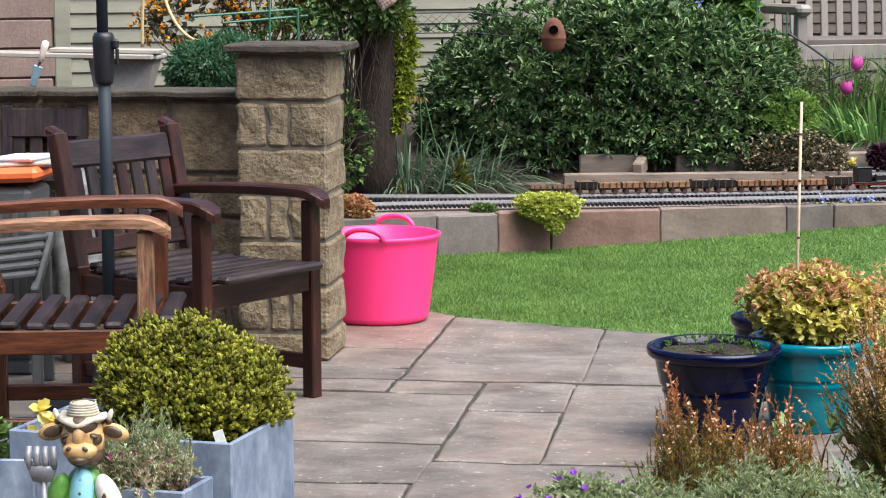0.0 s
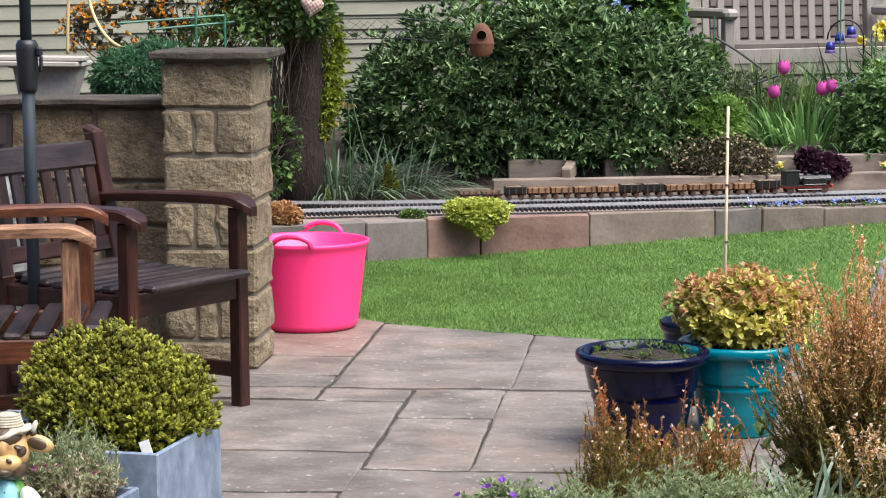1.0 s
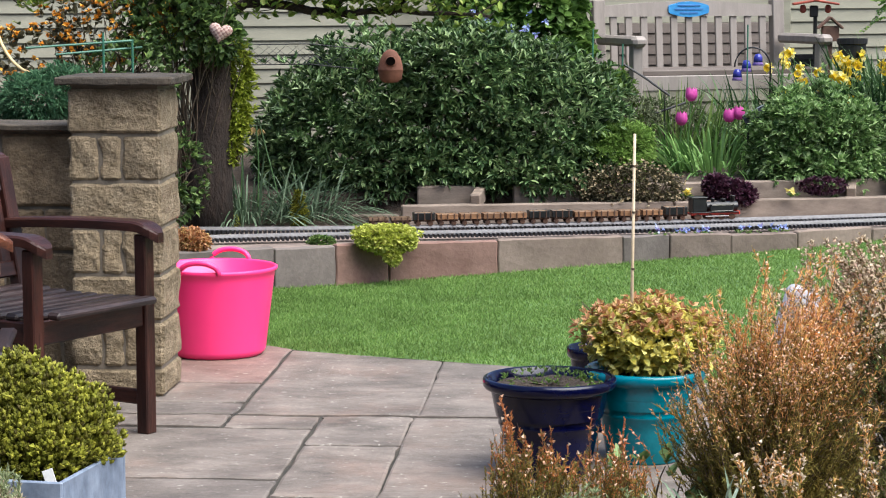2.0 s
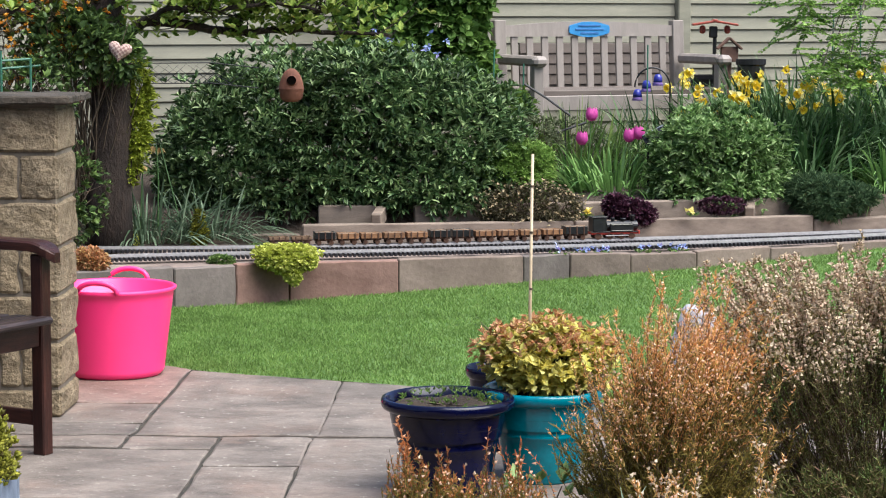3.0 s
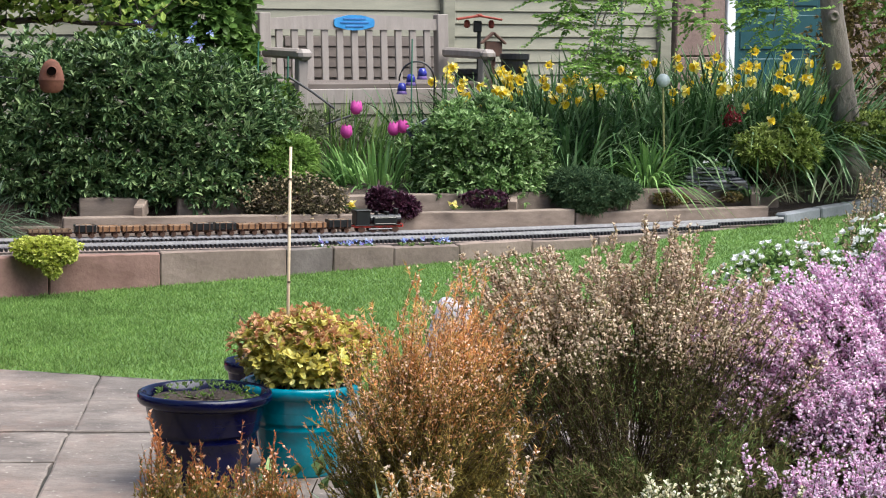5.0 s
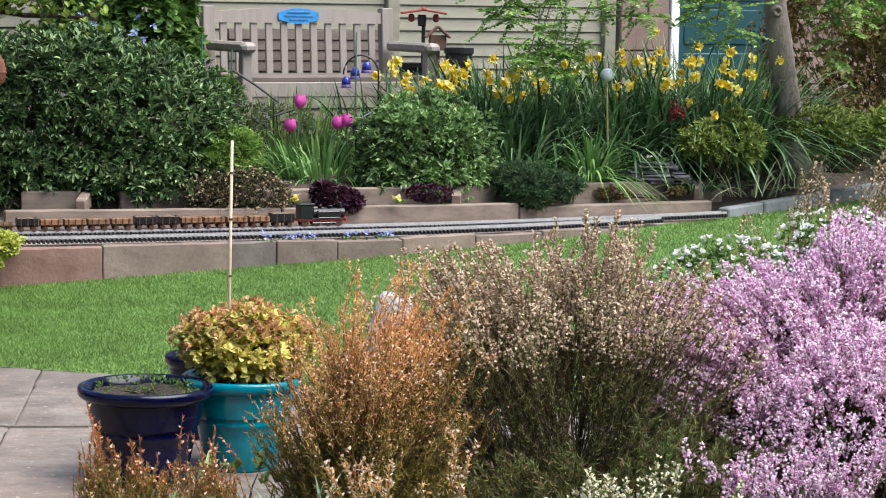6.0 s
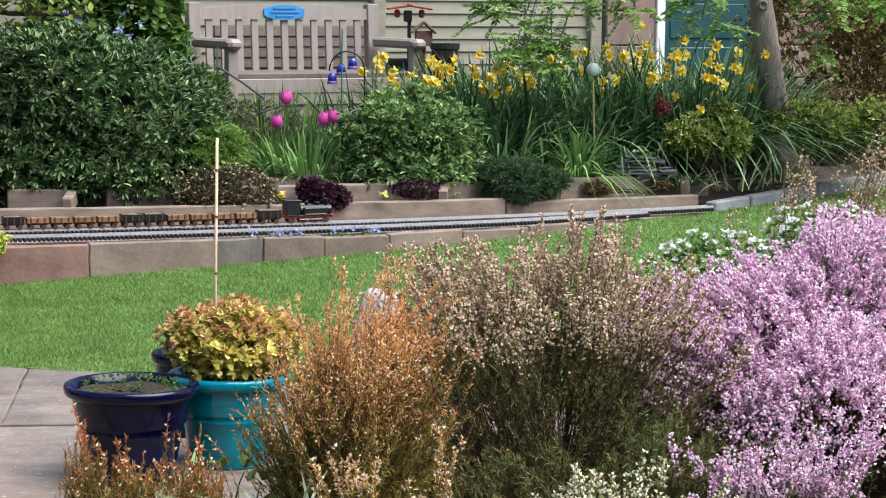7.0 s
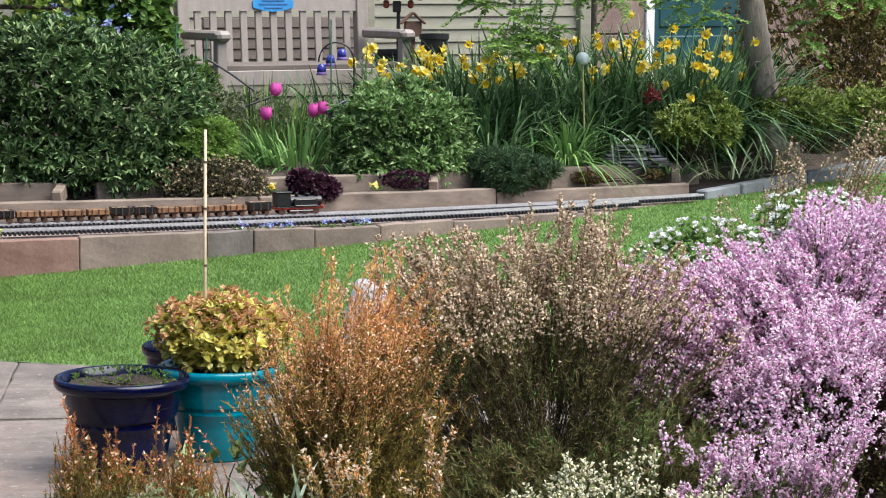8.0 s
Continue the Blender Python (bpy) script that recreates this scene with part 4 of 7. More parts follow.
def heather(name, label, ells, n, base, foliage, flower, fl=(0.006, 0.005), florets=26, span=(0.5, 1.0), needles=14, category="heather", upright=0.5, jag=0.06, twigs=None, leafspan=(0.15, 0.98), nl=0.011, zone=(0.0, 0.01), low=None, inner=0.22, off=0.0035, length=0.34, clump=6, steps=6, nw=0.0042):
    """Wiry stems from a base out to a mound's surface, set with needles and, towards the tip, with florets."""
    th = thing(name, pose(*base), label, category, "heathers in the bed")
    b = np.array(base)
    p, d = shell(ells, n // clump, inner, lump=0.16, front=0.75)
    lift = rng.uniform(-0.02, jag, len(p))
    p = np.repeat(p + d * lift[:, None] + [0, 0, 0.3] * np.abs(lift)[:, None], clump, 0) + rng.normal(0, 0.013, (len(p) * clump, 3))
    d = np.repeat(d, clump, 0)
    tip = p - b + rng.normal(0, 0.012, p.shape) + d * rng.uniform(-0.03, 0.015, len(p))[:, None]
    root = np.stack([tip[:, 0] * upright + rng.normal(0, 0.03, len(p)), tip[:, 1] * upright + rng.normal(0, 0.03, len(p)), np.clip(tip[:, 2] - length, 0.0, 9)], -1)
    g = Geo()
    pts = wisps(g, root, tip, 0.0015, 0.13, steps)
    g.make("stemwork", twigs or M_TWIG, th)["kind"] = "stuff"

    def along(lo, hi, k):
        s = rng.uniform(lo, hi, (len(p), k)) * (steps - 1.001)
        i = s.astype(int)
        fr = (s - i)[..., None]
        idx = np.arange(len(p))[:, None]
        q = pts[idx, i] * (1 - fr) + pts[idx, i + 1] * fr
        t = pts[idx, i + 1] - pts[idx, i]
        t /= np.linalg.norm(t, axis=-1, keepdims=True) + 1e-9
        return q.reshape(-1, 3), t.reshape(-1, 3)

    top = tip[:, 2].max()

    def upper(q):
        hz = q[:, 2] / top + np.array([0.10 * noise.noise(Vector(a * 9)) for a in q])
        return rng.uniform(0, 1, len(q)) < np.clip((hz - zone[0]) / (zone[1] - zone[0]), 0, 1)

    if needles:
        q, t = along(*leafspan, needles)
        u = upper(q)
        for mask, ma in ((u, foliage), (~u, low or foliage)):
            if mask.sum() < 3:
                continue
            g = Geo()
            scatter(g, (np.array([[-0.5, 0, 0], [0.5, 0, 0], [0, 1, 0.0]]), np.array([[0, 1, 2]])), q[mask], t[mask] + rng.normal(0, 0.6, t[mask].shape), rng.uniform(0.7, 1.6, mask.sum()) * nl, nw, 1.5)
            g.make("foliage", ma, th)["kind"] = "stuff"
    if florets:
        q, t = along(*span, florets)
        u = upper(q)
        q, t = q[u], t[u]
        o = rng.normal(0, 1, t.shape)
        o -= t * (o * t).sum(1, keepdims=True)
        o /= np.linalg.norm(o, axis=1, keepdims=True) + 1e-9
        g = Geo()
        scatter(g, PIP, q + o * off, o + t * 0.6, fl[0] * rng.uniform(0.7, 1.3, len(q)), fl[1] * rng.uniform(0.7, 1.3, len(q)), 1.0)
        g.make("blossom", flower, th)["kind"] = "stuff"
    return th


# ---- leaf materials ----
L_DARK = leafy("glossy_dark_leaves", [(0.015, 0.035, 0.012), (0.058, 0.116, 0.038), (0.146, 0.232, 0.09), (0.304, 0.406, 0.174)], 0.40, 0.14, 0.5, 0.5)
L_MID = leafy("mid_green_leaves", [(0.04, 0.085, 0.02), (0.10, 0.18, 0.045), (0.17, 0.27, 0.07), (0.27, 0.36, 0.11)], 0.45, 0.25, 0.4, 0.4)
L_LIGHT = leafy("light_green_leaves", [(0.045, 0.09, 0.015), (0.11, 0.19, 0.035), (0.2, 0.30, 0.06)], 0.45, 0.3, 0.4, 0.3)
L_FRESH = leafy("fresh_green_leaves", [(0.045, 0.094, 0.025), (0.127, 0.228, 0.065), (0.256, 0.39, 0.137), (0.46, 0.591, 0.29)], 0.45, 0.28, 0.4, 0.4)
L_CREEPER = leafy("creeper_leaves", [(0.03, 0.055, 0.018), (0.07, 0.12, 0.035), (0.16, 0.24, 0.06)], 0.45, 0.2, 0.4, 0.5)
L_BRIGHT = leafy("bright_green_leaves", [(0.10, 0.18, 0.035), (0.20, 0.33, 0.07), (0.32, 0.46, 0.12)], 0.5, 0.35, 0.35, 0.4)
L_VINE = leafy("vine_leaves", [(0.07, 0.14, 0.03), (0.13, 0.24, 0.05), (0.21, 0.34, 0.08)], 0.45, 0.35, 0.4, 0.4)
L_PIERIS = leafy("olive_yellow_leaves", [(0.055, 0.085, 0.015), (0.16, 0.215, 0.04), (0.30, 0.37, 0.085), (0.50, 0.57, 0.20)], 0.45, 0.28, 0.4, 0.4)
L_PALEBLADE = leafy("faded_strap_leaves", [(0.05, 0.085, 0.035), (0.14, 0.17, 0.09), (0.30, 0.30, 0.19), (0.46, 0.44, 0.32)], 0.5, 0.2, 0.5)
L_STRAP = leafy("strap_leaves", [(0.014, 0.038, 0.012), (0.042, 0.098, 0.030), (0.105, 0.20, 0.070), (0.30, 0.42, 0.22)], 0.36, 0.2, 0.5)
L_TULIP = leafy("tulip_leaf_green", [(0.065, 0.143, 0.039), (0.143, 0.273, 0.072), (0.26, 0.429, 0.13)], 0.42, 0.3, 0.45)
L_IRIS = leafy("iris_leaf_green", [(0.13, 0.19, 0.12), (0.26, 0.34, 0.23), (0.42, 0.5, 0.39)], 0.45, 0.3, 0.4)
L_GREY = leafy("grey_green_leaves", [(0.07, 0.09, 0.045), (0.13, 0.155, 0.08), (0.21, 0.23, 0.14)], 0.6, 0.2, 0.3)
L_FADED = leafy("faded_strap_leaves", [(0.04, 0.07, 0.035), (0.09, 0.14, 0.08), (0.20, 0.27, 0.17)], 0.5, 0.2, 0.4)
L_GOLD = leafy("golden_foliage", [(0.076, 0.064, 0.013), (0.145, 0.153, 0.017), (0.264, 0.272, 0.03), (0.383, 0.365, 0.051)], 0.6, 0.15, 0.3, 0.6)
L_LIME = leafy("lime_cushion_leaves", [(0.30, 0.35, 0.05), (0.50, 0.54, 0.10), (0.66, 0.66, 0.20)], 0.55, 0.25, 0.3)
L_CONIFER = leafy("dark_conifer_needles", [(0.03, 0.065, 0.03), (0.07, 0.125, 0.055), (0.13, 0.19, 0.09)], 0.6, 0.15, 0.3)
L_FERN = leafy("feathery_blue_green", [(0.04, 0.10, 0.05), (0.08, 0.18, 0.09), (0.14, 0.26, 0.13)], 0.5, 0.25, 0.3)
L_YELLOWPLANT = leafy("yellow_green_leaves", [(0.30, 0.26, 0.05), (0.58, 0.50, 0.10), (0.74, 0.66, 0.16), (0.82, 0.76, 0.28), (0.40, 0.42, 0.07)], 0.42, 0.3, 0.4, 0.3)
L_COPPER = leafy("copper_young_leaves", [(0.28, 0.12, 0.05), (0.50, 0.24, 0.11), (0.62, 0.36, 0.20), (0.62, 0.48, 0.18)], 0.42, 0.25, 0.4, 0.3)
L_ORANGE = leafy("orange_blossom", [(0.527, 0.17, 0.013), (0.68, 0.306, 0.025), (0.731, 0.425, 0.085)], 0.6, 0.25, 0.3)
L_PURPLE = leafy("dark_purple_leaves", [(0.022, 0.011, 0.018), (0.063, 0.022, 0.04), (0.108, 0.036, 0.063)], 0.45, 0.15, 0.4)
L_BROWNHEDGE = leafy("brown_green_hedge", [(0.081, 0.061, 0.024), (0.181, 0.143, 0.051), (0.304, 0.264, 0.091), (0.283, 0.143, 0.071)], 0.6, 0.2, 0.3, 0.5)
L_COTON = leafy("tiny_dark_leaves", [(0.035, 0.035, 0.018), (0.09, 0.08, 0.04), (0.15, 0.13, 0.07)], 0.5, 0.15, 0.4)
H_BROWNLEAF = leafy("heather_dull_green", [(0.12, 0.112, 0.035), (0.224, 0.2, 0.067), (0.352, 0.288, 0.136), (0.352, 0.224, 0.12)], 0.8, 0.3, 0.2, 0.3)
H_OLIVE = leafy("heather_olive_gold", [(0.115, 0.103, 0.023), (0.23, 0.19, 0.046), (0.368, 0.265, 0.069), (0.207, 0.207, 0.052)], 0.8, 0.3, 0.2, 0.4)
H_BROWN = leafy("faded_heather_florets", [(0.44, 0.34, 0.22), (0.62, 0.5, 0.36), (0.75, 0.64, 0.48), (0.6, 0.41, 0.32)], 0.8, 0.35, 0.2)
H_ORANGELEAF = leafy("heather_orange_shoots", [(0.618, 0.25, 0.072), (0.879, 0.428, 0.143), (0.95, 0.594, 0.273), (0.641, 0.475, 0.119)], 0.8, 0.4, 0.2, 0.3)
H_RUST = leafy("heather_rust_shoots", [(0.42, 0.12, 0.035), (0.62, 0.22, 0.07), (0.78, 0.36, 0.14)], 0.8, 0.4, 0.2, 0.3)
H_ORANGE = leafy("heather_orange_florets", [(0.70, 0.38, 0.22), (0.82, 0.54, 0.36), (0.88, 0.72, 0.56)], 0.8, 0.35, 0.2)
H_PINK = leafy("pink_heather_florets", [(0.60, 0.30, 0.50), (0.78, 0.50, 0.70), (0.88, 0.68, 0.82), (0.96, 0.88, 0.93)], 0.7, 0.35, 0.2)
H_PINKLEAF = leafy("heather_green", [(0.06, 0.095, 0.025), (0.12, 0.17, 0.05), (0.20, 0.26, 0.09)], 0.7, 0.3, 0.2)
H_WHITE = leafy("cream_heather_florets", [(0.52, 0.48, 0.28), (0.70, 0.66, 0.46), (0.80, 0.78, 0.64)], 0.7, 0.2, 0.2)
F_YELLOW = leafy("yellow_petals", [(0.86, 0.7, 0.1), (0.9, 0.78, 0.2), (0.93, 0.85, 0.4)], 0.5, 0.35, 0.3)
F_TRUMPET = leafy("deep_yellow_trumpet", [(0.84, 0.56, 0.01), (0.88, 0.66, 0.05)], 0.5, 0.25, 0.3)
F_MAGENTA = leafy("magenta_petals", [(0.425, 0.03, 0.221), (0.51, 0.06, 0.306), (0.578, 0.128, 0.383)], 0.45, 0.25, 0.4)
F_BLUE = leafy("pale_blue_petals", [(0.22, 0.28, 0.62), (0.36, 0.46, 0.78), (0.55, 0.62, 0.85), (0.16, 0.08, 0.35)], 0.5, 0.25, 0.3)
F_WHITE = leafy("white_petals", [(0.75, 0.76, 0.72), (0.84, 0.84, 0.82)], 0.5, 0.25, 0.3)
F_DRY = leafy("withered_petals", [(0.45, 0.30, 0.12), (0.6, 0.46, 0.22)], 0.7, 0.25, 0.2)
F_VIOLET = leafy("violet_petals", [(0.20, 0.05, 0.42), (0.32, 0.12, 0.55)], 0.5, 0.25, 0.3)

L_SANTOLINA = leafy("feathery_pale_green", [(0.19, 0.23, 0.10), (0.32, 0.38, 0.19), (0.45, 0.50, 0.30)], 0.6, 0.35, 0.3, 0.3)

# ---- planting behind the railway ----
bush("evergreen_shrub", "large dark evergreen shrub with glossy leaves in rosettes", [((-0.95, 11.98, 0.62), (0.88, 0.62, 0.50)), ((-1.45, 11.9, 0.50), (0.42, 0.45, 0.40)), ((-0.35, 11.9, 0.55), (0.44, 0.48, 0.46)), ((-0.75, 11.85, 0.84), (0.45, 0.45, 0.29)), ((-1.15, 11.75, 0.42), (0.6, 0.42, 0.24)), ((-0.45, 11.72, 0.40), (0.42, 0.36, 0.22)), ((-1.62, 11.75, 0.42), (0.22, 0.3, 0.22))], 7600, 7, 0.050, 0.0175, L_DARK, inner=0.30, stems=200, lump=0.26, base=(-0.9, 12.0, 0.3), kind=OVAL, open_=1.1)
bush("hebe", "small bright green leafy shrub at the edge of the bed", [((0.0, 11.68, 0.47), (0.20, 0.17, 0.15)), ((0.08, 11.7, 0.53), (0.13, 0.13, 0.11))], 1000, 6, 0.032, 0.013, L_BRIGHT, stems=60)
bush("leafy_perennial", "loose light green leafy plant growing up between canes", [((-0.03, 12.48, 0.74), (0.15, 0.11, 0.17)), ((0.08, 12.45, 0.60), (0.13, 0.1, 0.12))], 300, 5, 0.034, 0.013, L_LIGHT, stems=50, category="plant", base=(0.0, 12.48, 0.35), lump=0.5)
bush("creeping_shrub", "low spreading shrub with tiny dark leaves and cream flowers", [((0.06, 11.5, 0.33), (0.27, 0.15, 0.12)), ((0.22, 11.52, 0.30), (0.16, 0.13, 0.10))], 1500, 4, 0.014, 0.009, L_COTON, stems=90, flowers=(leafy("cream_tiny_flowers", [(0.34, 0.26, 0.15), (0.55, 0.46, 0.30)], 0.6, 0.2), 330, 0.012, 0.012, 4))
bush("rounded_shrub", "rounded mid-green shrub with small leaves", [((1.07, 12.15, 0.55), (0.32, 0.32, 0.25)), ((1.26, 12.15, 0.48), (0.19, 0.26, 0.21)), ((0.91, 12.12, 0.48), (0.19, 0.24, 0.2)), ((1.07, 12.05, 0.40), (0.30, 0.26, 0.14)), ((0.99, 12.0, 0.60), (0.15, 0.15, 0.14)), ((1.21, 12.0, 0.59), (0.14, 0.15, 0.12))], 2100, 7, 0.041, 0.016, L_FRESH, stems=120, lump=0.6, inner=0.35)
bush("dwarf_conifer_mat", "low dark conifer spreading over the sleepers", [((1.60, 11.98, 0.37), (0.17, 0.16, 0.085)), ((1.74, 12.0, 0.34), (0.16, 0.14, 0.07)), ((1.62, 11.9, 0.30), (0.12, 0.10, 0.07))], 1300, 7, 0.035, 0.004, L_CONIFER, stems=60, up=0.8, lump=0.45)
bush("dark_leaved_heuchera", "dark purple leafy plant hanging over the sleeper", [((0.60, 11.56, 0.29), (0.12, 0.09, 0.065)), ((0.52, 11.58, 0.33), (0.06, 0.06, 0.05))], 300, 5, 0.030, 0.016, L_PURPLE, stems=30, category="plant")
bush("dark_leaved_heuchera", "dark purple creeping plant along the sleeper", [((1.07, 11.72, 0.32), (0.13, 0.05, 0.04))], 90, 5, 0.022, 0.012, L_PURPLE, stems=30, category="plant")
bush("vine", "broad-leaved green climbing vine on the fence", [((-0.70, 12.95, 1.25), (0.30, 0.25, 0.28)), ((-0.42, 13.0, 1.15), (0.26, 0.25, 0.34)), ((-0.30, 13.0, 0.98), (0.18, 0.2, 0.2)), ((-0.5, 13.0, 1.5), (0.42, 0.3, 0.3))], 1300, 4, 0.062, 0.056, L_VINE, stems=60, category="climber", up=-0.2, kind=OVAL)
g = thing("clematis", pose(-0.55, 12.85, 1.05), "pale blue flowers hanging from the climbing vine", "flower")
gg = Geo()
q = np.stack([rng.uniform(-0.28, 0.2, 26), rng.uniform(-0.25, -0.12, 26), rng.uniform(-0.12, 0.16, 26)], -1)
rosettes(gg, q, np.tile([0, -1.0, -0.3], (26, 1)), 5, 0.035, 0.018, 1.3)
gg.make("blossom", F_BLUE, g)

# espaliered apple tree by the pillar
tree = thing("apple_tree", pose(-1.93, 10.75, 0.16), "old apple tree with a dark trunk and one long level branch", "tree")
v, f = tube([(0, 0, 0), (0.01, 0, 0.3), (0.03, 0, 0.6), (0.02, 0, 0.95), (-0.05, 0.02, 1.5)], [0.115, 0.10, 0.098, 0.10, 0.07], 12)
v += rng.normal(0, 0.004, v.shape)
Geo().add(v, f).make("trunk", M_BARKDARK, tree, smooth=True)
limbs = [[(0.02, 0, 0.98), (0.2, 0.05, 1.10), (0.38, 0.1, 1.09), (0.62, 0.15, 1.045), (0.85, 0.2, 1.05), (1.05, 0.24, 1.02), (1.35, 0.3, 1.0)],
         [(0.02, 0, 1.0), (-0.2, -0.05, 1.12), (-0.5, -0.1, 1.15), (-0.9, -0.1, 1.12)],
         [(0.3, 0.08, 1.1), (0.42, 0.05, 1.2), (0.5, 0.05, 1.22), (0.7, 0.0, 1.3)],
         [(0.15, 0.04, 1.08), (0.3, -0.03, 1.16), (0.55, -0.05, 1.14), (0.8, -0.02, 1.18), (1.0, 0.0, 1.16)],
         [(0.6, 0.15, 1.05), (0.66, 0.12, 1.14), (0.78, 0.1, 1.2), (0.9, 0.1, 1.26)], [(0.85, 0.2, 1.05), (0.95, 0.18, 1.12), (1.1, 0.18, 1.2)], [(0.0, 0, 1.1), (0.12, -0.05, 1.25), (0.3, -0.1, 1.4)]]
gl, lp = Geo(), []
for k, li in enumerate(limbs):
    li = np.array(li, float)
    s = np.linspace(0, len(li) - 1, 26)
    pts = np.stack([np.interp(s, np.arange(len(li)), li[:, a]) for a in range(3)], -1) + np.cumsum(rng.normal(0, 0.004, (26, 3)), 0)
    v, f = tube(pts, np.linspace(0.03 if k < 2 else 0.015, 0.007, 26), 7)
    gl.add(v, f)
    lp.append(pts)
    tw = pts[rng.integers(4, 26, 26)]
    ends = tw + np.stack([rng.normal(0, 0.10, 26), rng.normal(0, 0.08, 26), rng.uniform(-0.05, 0.2, 26)], -1)
    tp = wisps(gl, tw, ends, 0.004, 0.15, 4)
    lp.append(tp[:, 1:].reshape(-1, 3))
gl.make("branchwork", M_BARKDARK, tree)
lp = np.concatenate(lp)
q = lp[rng.integers(0, len(lp), 1300)] + rng.normal(0, 0.035, (1300, 3))
gg = Geo()
rosettes(gg, q, np.tile([0, -0.4, 0.6], (1300, 1)), 3, 0.044, 0.03, 1.3, OVAL)
gg.make("foliage", leafy("apple_leaves", [(0.08, 0.15, 0.025), (0.17, 0.27, 0.04), (0.28, 0.37, 0.07), (0.40, 0.44, 0.12)], 0.5, 0.3, 0.35), tree)
bush("dark_creeper", "dark leafy creeper climbing round the apple trunk", [((-2.05, 10.6, 1.15), (0.26, 0.16, 0.17)), ((-1.86, 10.62, 1.1), (0.14, 0.13, 0.12))], 300, 5, 0.038, 0.022, L_CREEPER, stems=30, kind=OVAL, lump=0.4, category="climber", base=(-1.98, 10.7, 0.5))
bush("golden_conifer", "narrow yellow-green upright conifer", [((-1.79, 10.80, 0.92), (0.07, 0.07, 0.15)), ((-1.80, 10.78, 0.74), (0.065, 0.06, 0.14)), ((-1.84, 10.78, 0.58), (0.05, 0.05, 0.10))], 560, 5, 0.030, 0.012, leafy("yellow_green_conifer", [(0.12, 0.16, 0.015), (0.27, 0.33, 0.03), (0.46, 0.51, 0.07)], 0.6, 0.25), stems=20, up=0.5, lump=0.8, category="conifer")
bush("golden_conifer", "bright yellow-green conifer tip above the stone pillar", [((-2.08, 11.0, 1.2), (0.13, 0.1, 0.13)), ((-2.14, 11.0, 1.36), (0.08, 0.08, 0.12))], 420, 5, 0.036, 0.013, leafy("lime_conifer", [(0.16, 0.22, 0.02), (0.30, 0.38, 0.04), (0.44, 0.50, 0.08)], 0.6, 0.25), stems=30, up=0.5, lump=0.5, category="conifer", base=(-2.08, 11.0, 0.3))
net = thing("garden_netting", pose(-1.7, 11.25, 0.95), "black wire netting stretched between the tree and the shrub", "netting")
for sgn, nm in ((1, "strand"), (-1, "cross_strand")):
    gg = Geo()
    a = np.stack([np.linspace(-0.36, 0.30, 15), np.zeros(15), np.full(15, 0.0)], -1)
    b = a + np.stack([np.full(15, 0.13 * sgn), rng.normal(0, 0.01, 15), 0.10 + rng.normal(0, 0.008, 15)], -1)
    wisps(gg, a, b, 0.0022, 0.05, 5)
    gg.make(nm, M_BLACK, net)["kind"] = "stuff"
for z in (0.0, 0.1):
    v, f = tube([(-0.42, 0, z + 0.02), (-0.1, 0.0, z), (0.2, 0, z + 0.004), (0.44, 0.0, z - 0.02)], 0.003, 6)
    Geo().add(v, f).make("edge_wire", M_BLACK, net)
bush("dwarf_golden_conifer", "tiny cone-shaped golden conifer beside the model railway", [((-1.51, 10.88, 0.23), (0.045, 0.045, 0.07)), ((-1.51, 10.88, 0.29), (0.03, 0.03, 0.07))], 420, 4, 0.016, 0.005, L_GOLD, stems=20, up=1.2, category="conifer")
bush("dwarf_golden_bush", "tiny ball-shaped golden bush beside the model railway", [((-1.86, 10.82, 0.215), (0.065, 0.06, 0.05))], 320, 4, 0.014, 0.006, L_LIME, stems=20, category="shrub")
bush("cushion_plant", "lime yellow cushion plant spilling over the edging wall", [((-1.02, 10.19, 0.225), (0.145, 0.08, 0.035)), ((-1.09, 10.14, 0.205), (0.06, 0.045, 0.035)), ((-0.95, 10.14, 0.20), (0.07, 0.045, 0.04)), ((-1.01, 10.125, 0.185), (0.07, 0.04, 0.04)), ((-0.985, 10.115, 0.145), (0.035, 0.03, 0.045))], 900, 6, 0.020, 0.016, L_LIME, stems=3, category="plant", up=0.2, base=(-1.02, 10.24, 0.17), kind=OVAL, lump=0.35, front=0.9)
bush("bronze_sedum", "bronze and orange small plant by the pink tub", [((-1.86, 9.9, 0.215), (0.085, 0.07, 0.06))], 300, 5, 0.02, 0.012, L_COPPER, stems=20, category="plant")
bush("moss_clump", "olive green mossy clump on the ledge between the sleepers", [((2.12, 12.22, 0.285), (0.12, 0.05, 0.03)), ((2.5, 12.38, 0.285), (0.06, 0.04, 0.025))], 260, 5, 0.016, 0.007, L_BROWNHEDGE, stems=8, category="moss")
for x, y, r in ((-1.33, 10.3, 0.06), (-1.2, 10.8, 0.08)):
    bush("alpine_plant", "low green alpine plant on the track bed", [((x, y, 0.175), (r, r * 0.6, 0.025))], 130, 5, 0.018, 0.008, L_MID, stems=8, category="plant")

blades("faded_daffodils", "clump of grey-green daffodil leaves gone over", (-1.78, 10.92, 0.2), 270, 0.30, 0.38, 0.011, L_FADED, 1.0, flat=0.5, arch=0.5)
blades("faded_daffodils", "clump of grey-green daffodil leaves gone over", (-1.48, 11.02, 0.2), 140, 0.18, 0.34, 0.011, L_FADED, 1.0, flat=0.5, arch=0.5)


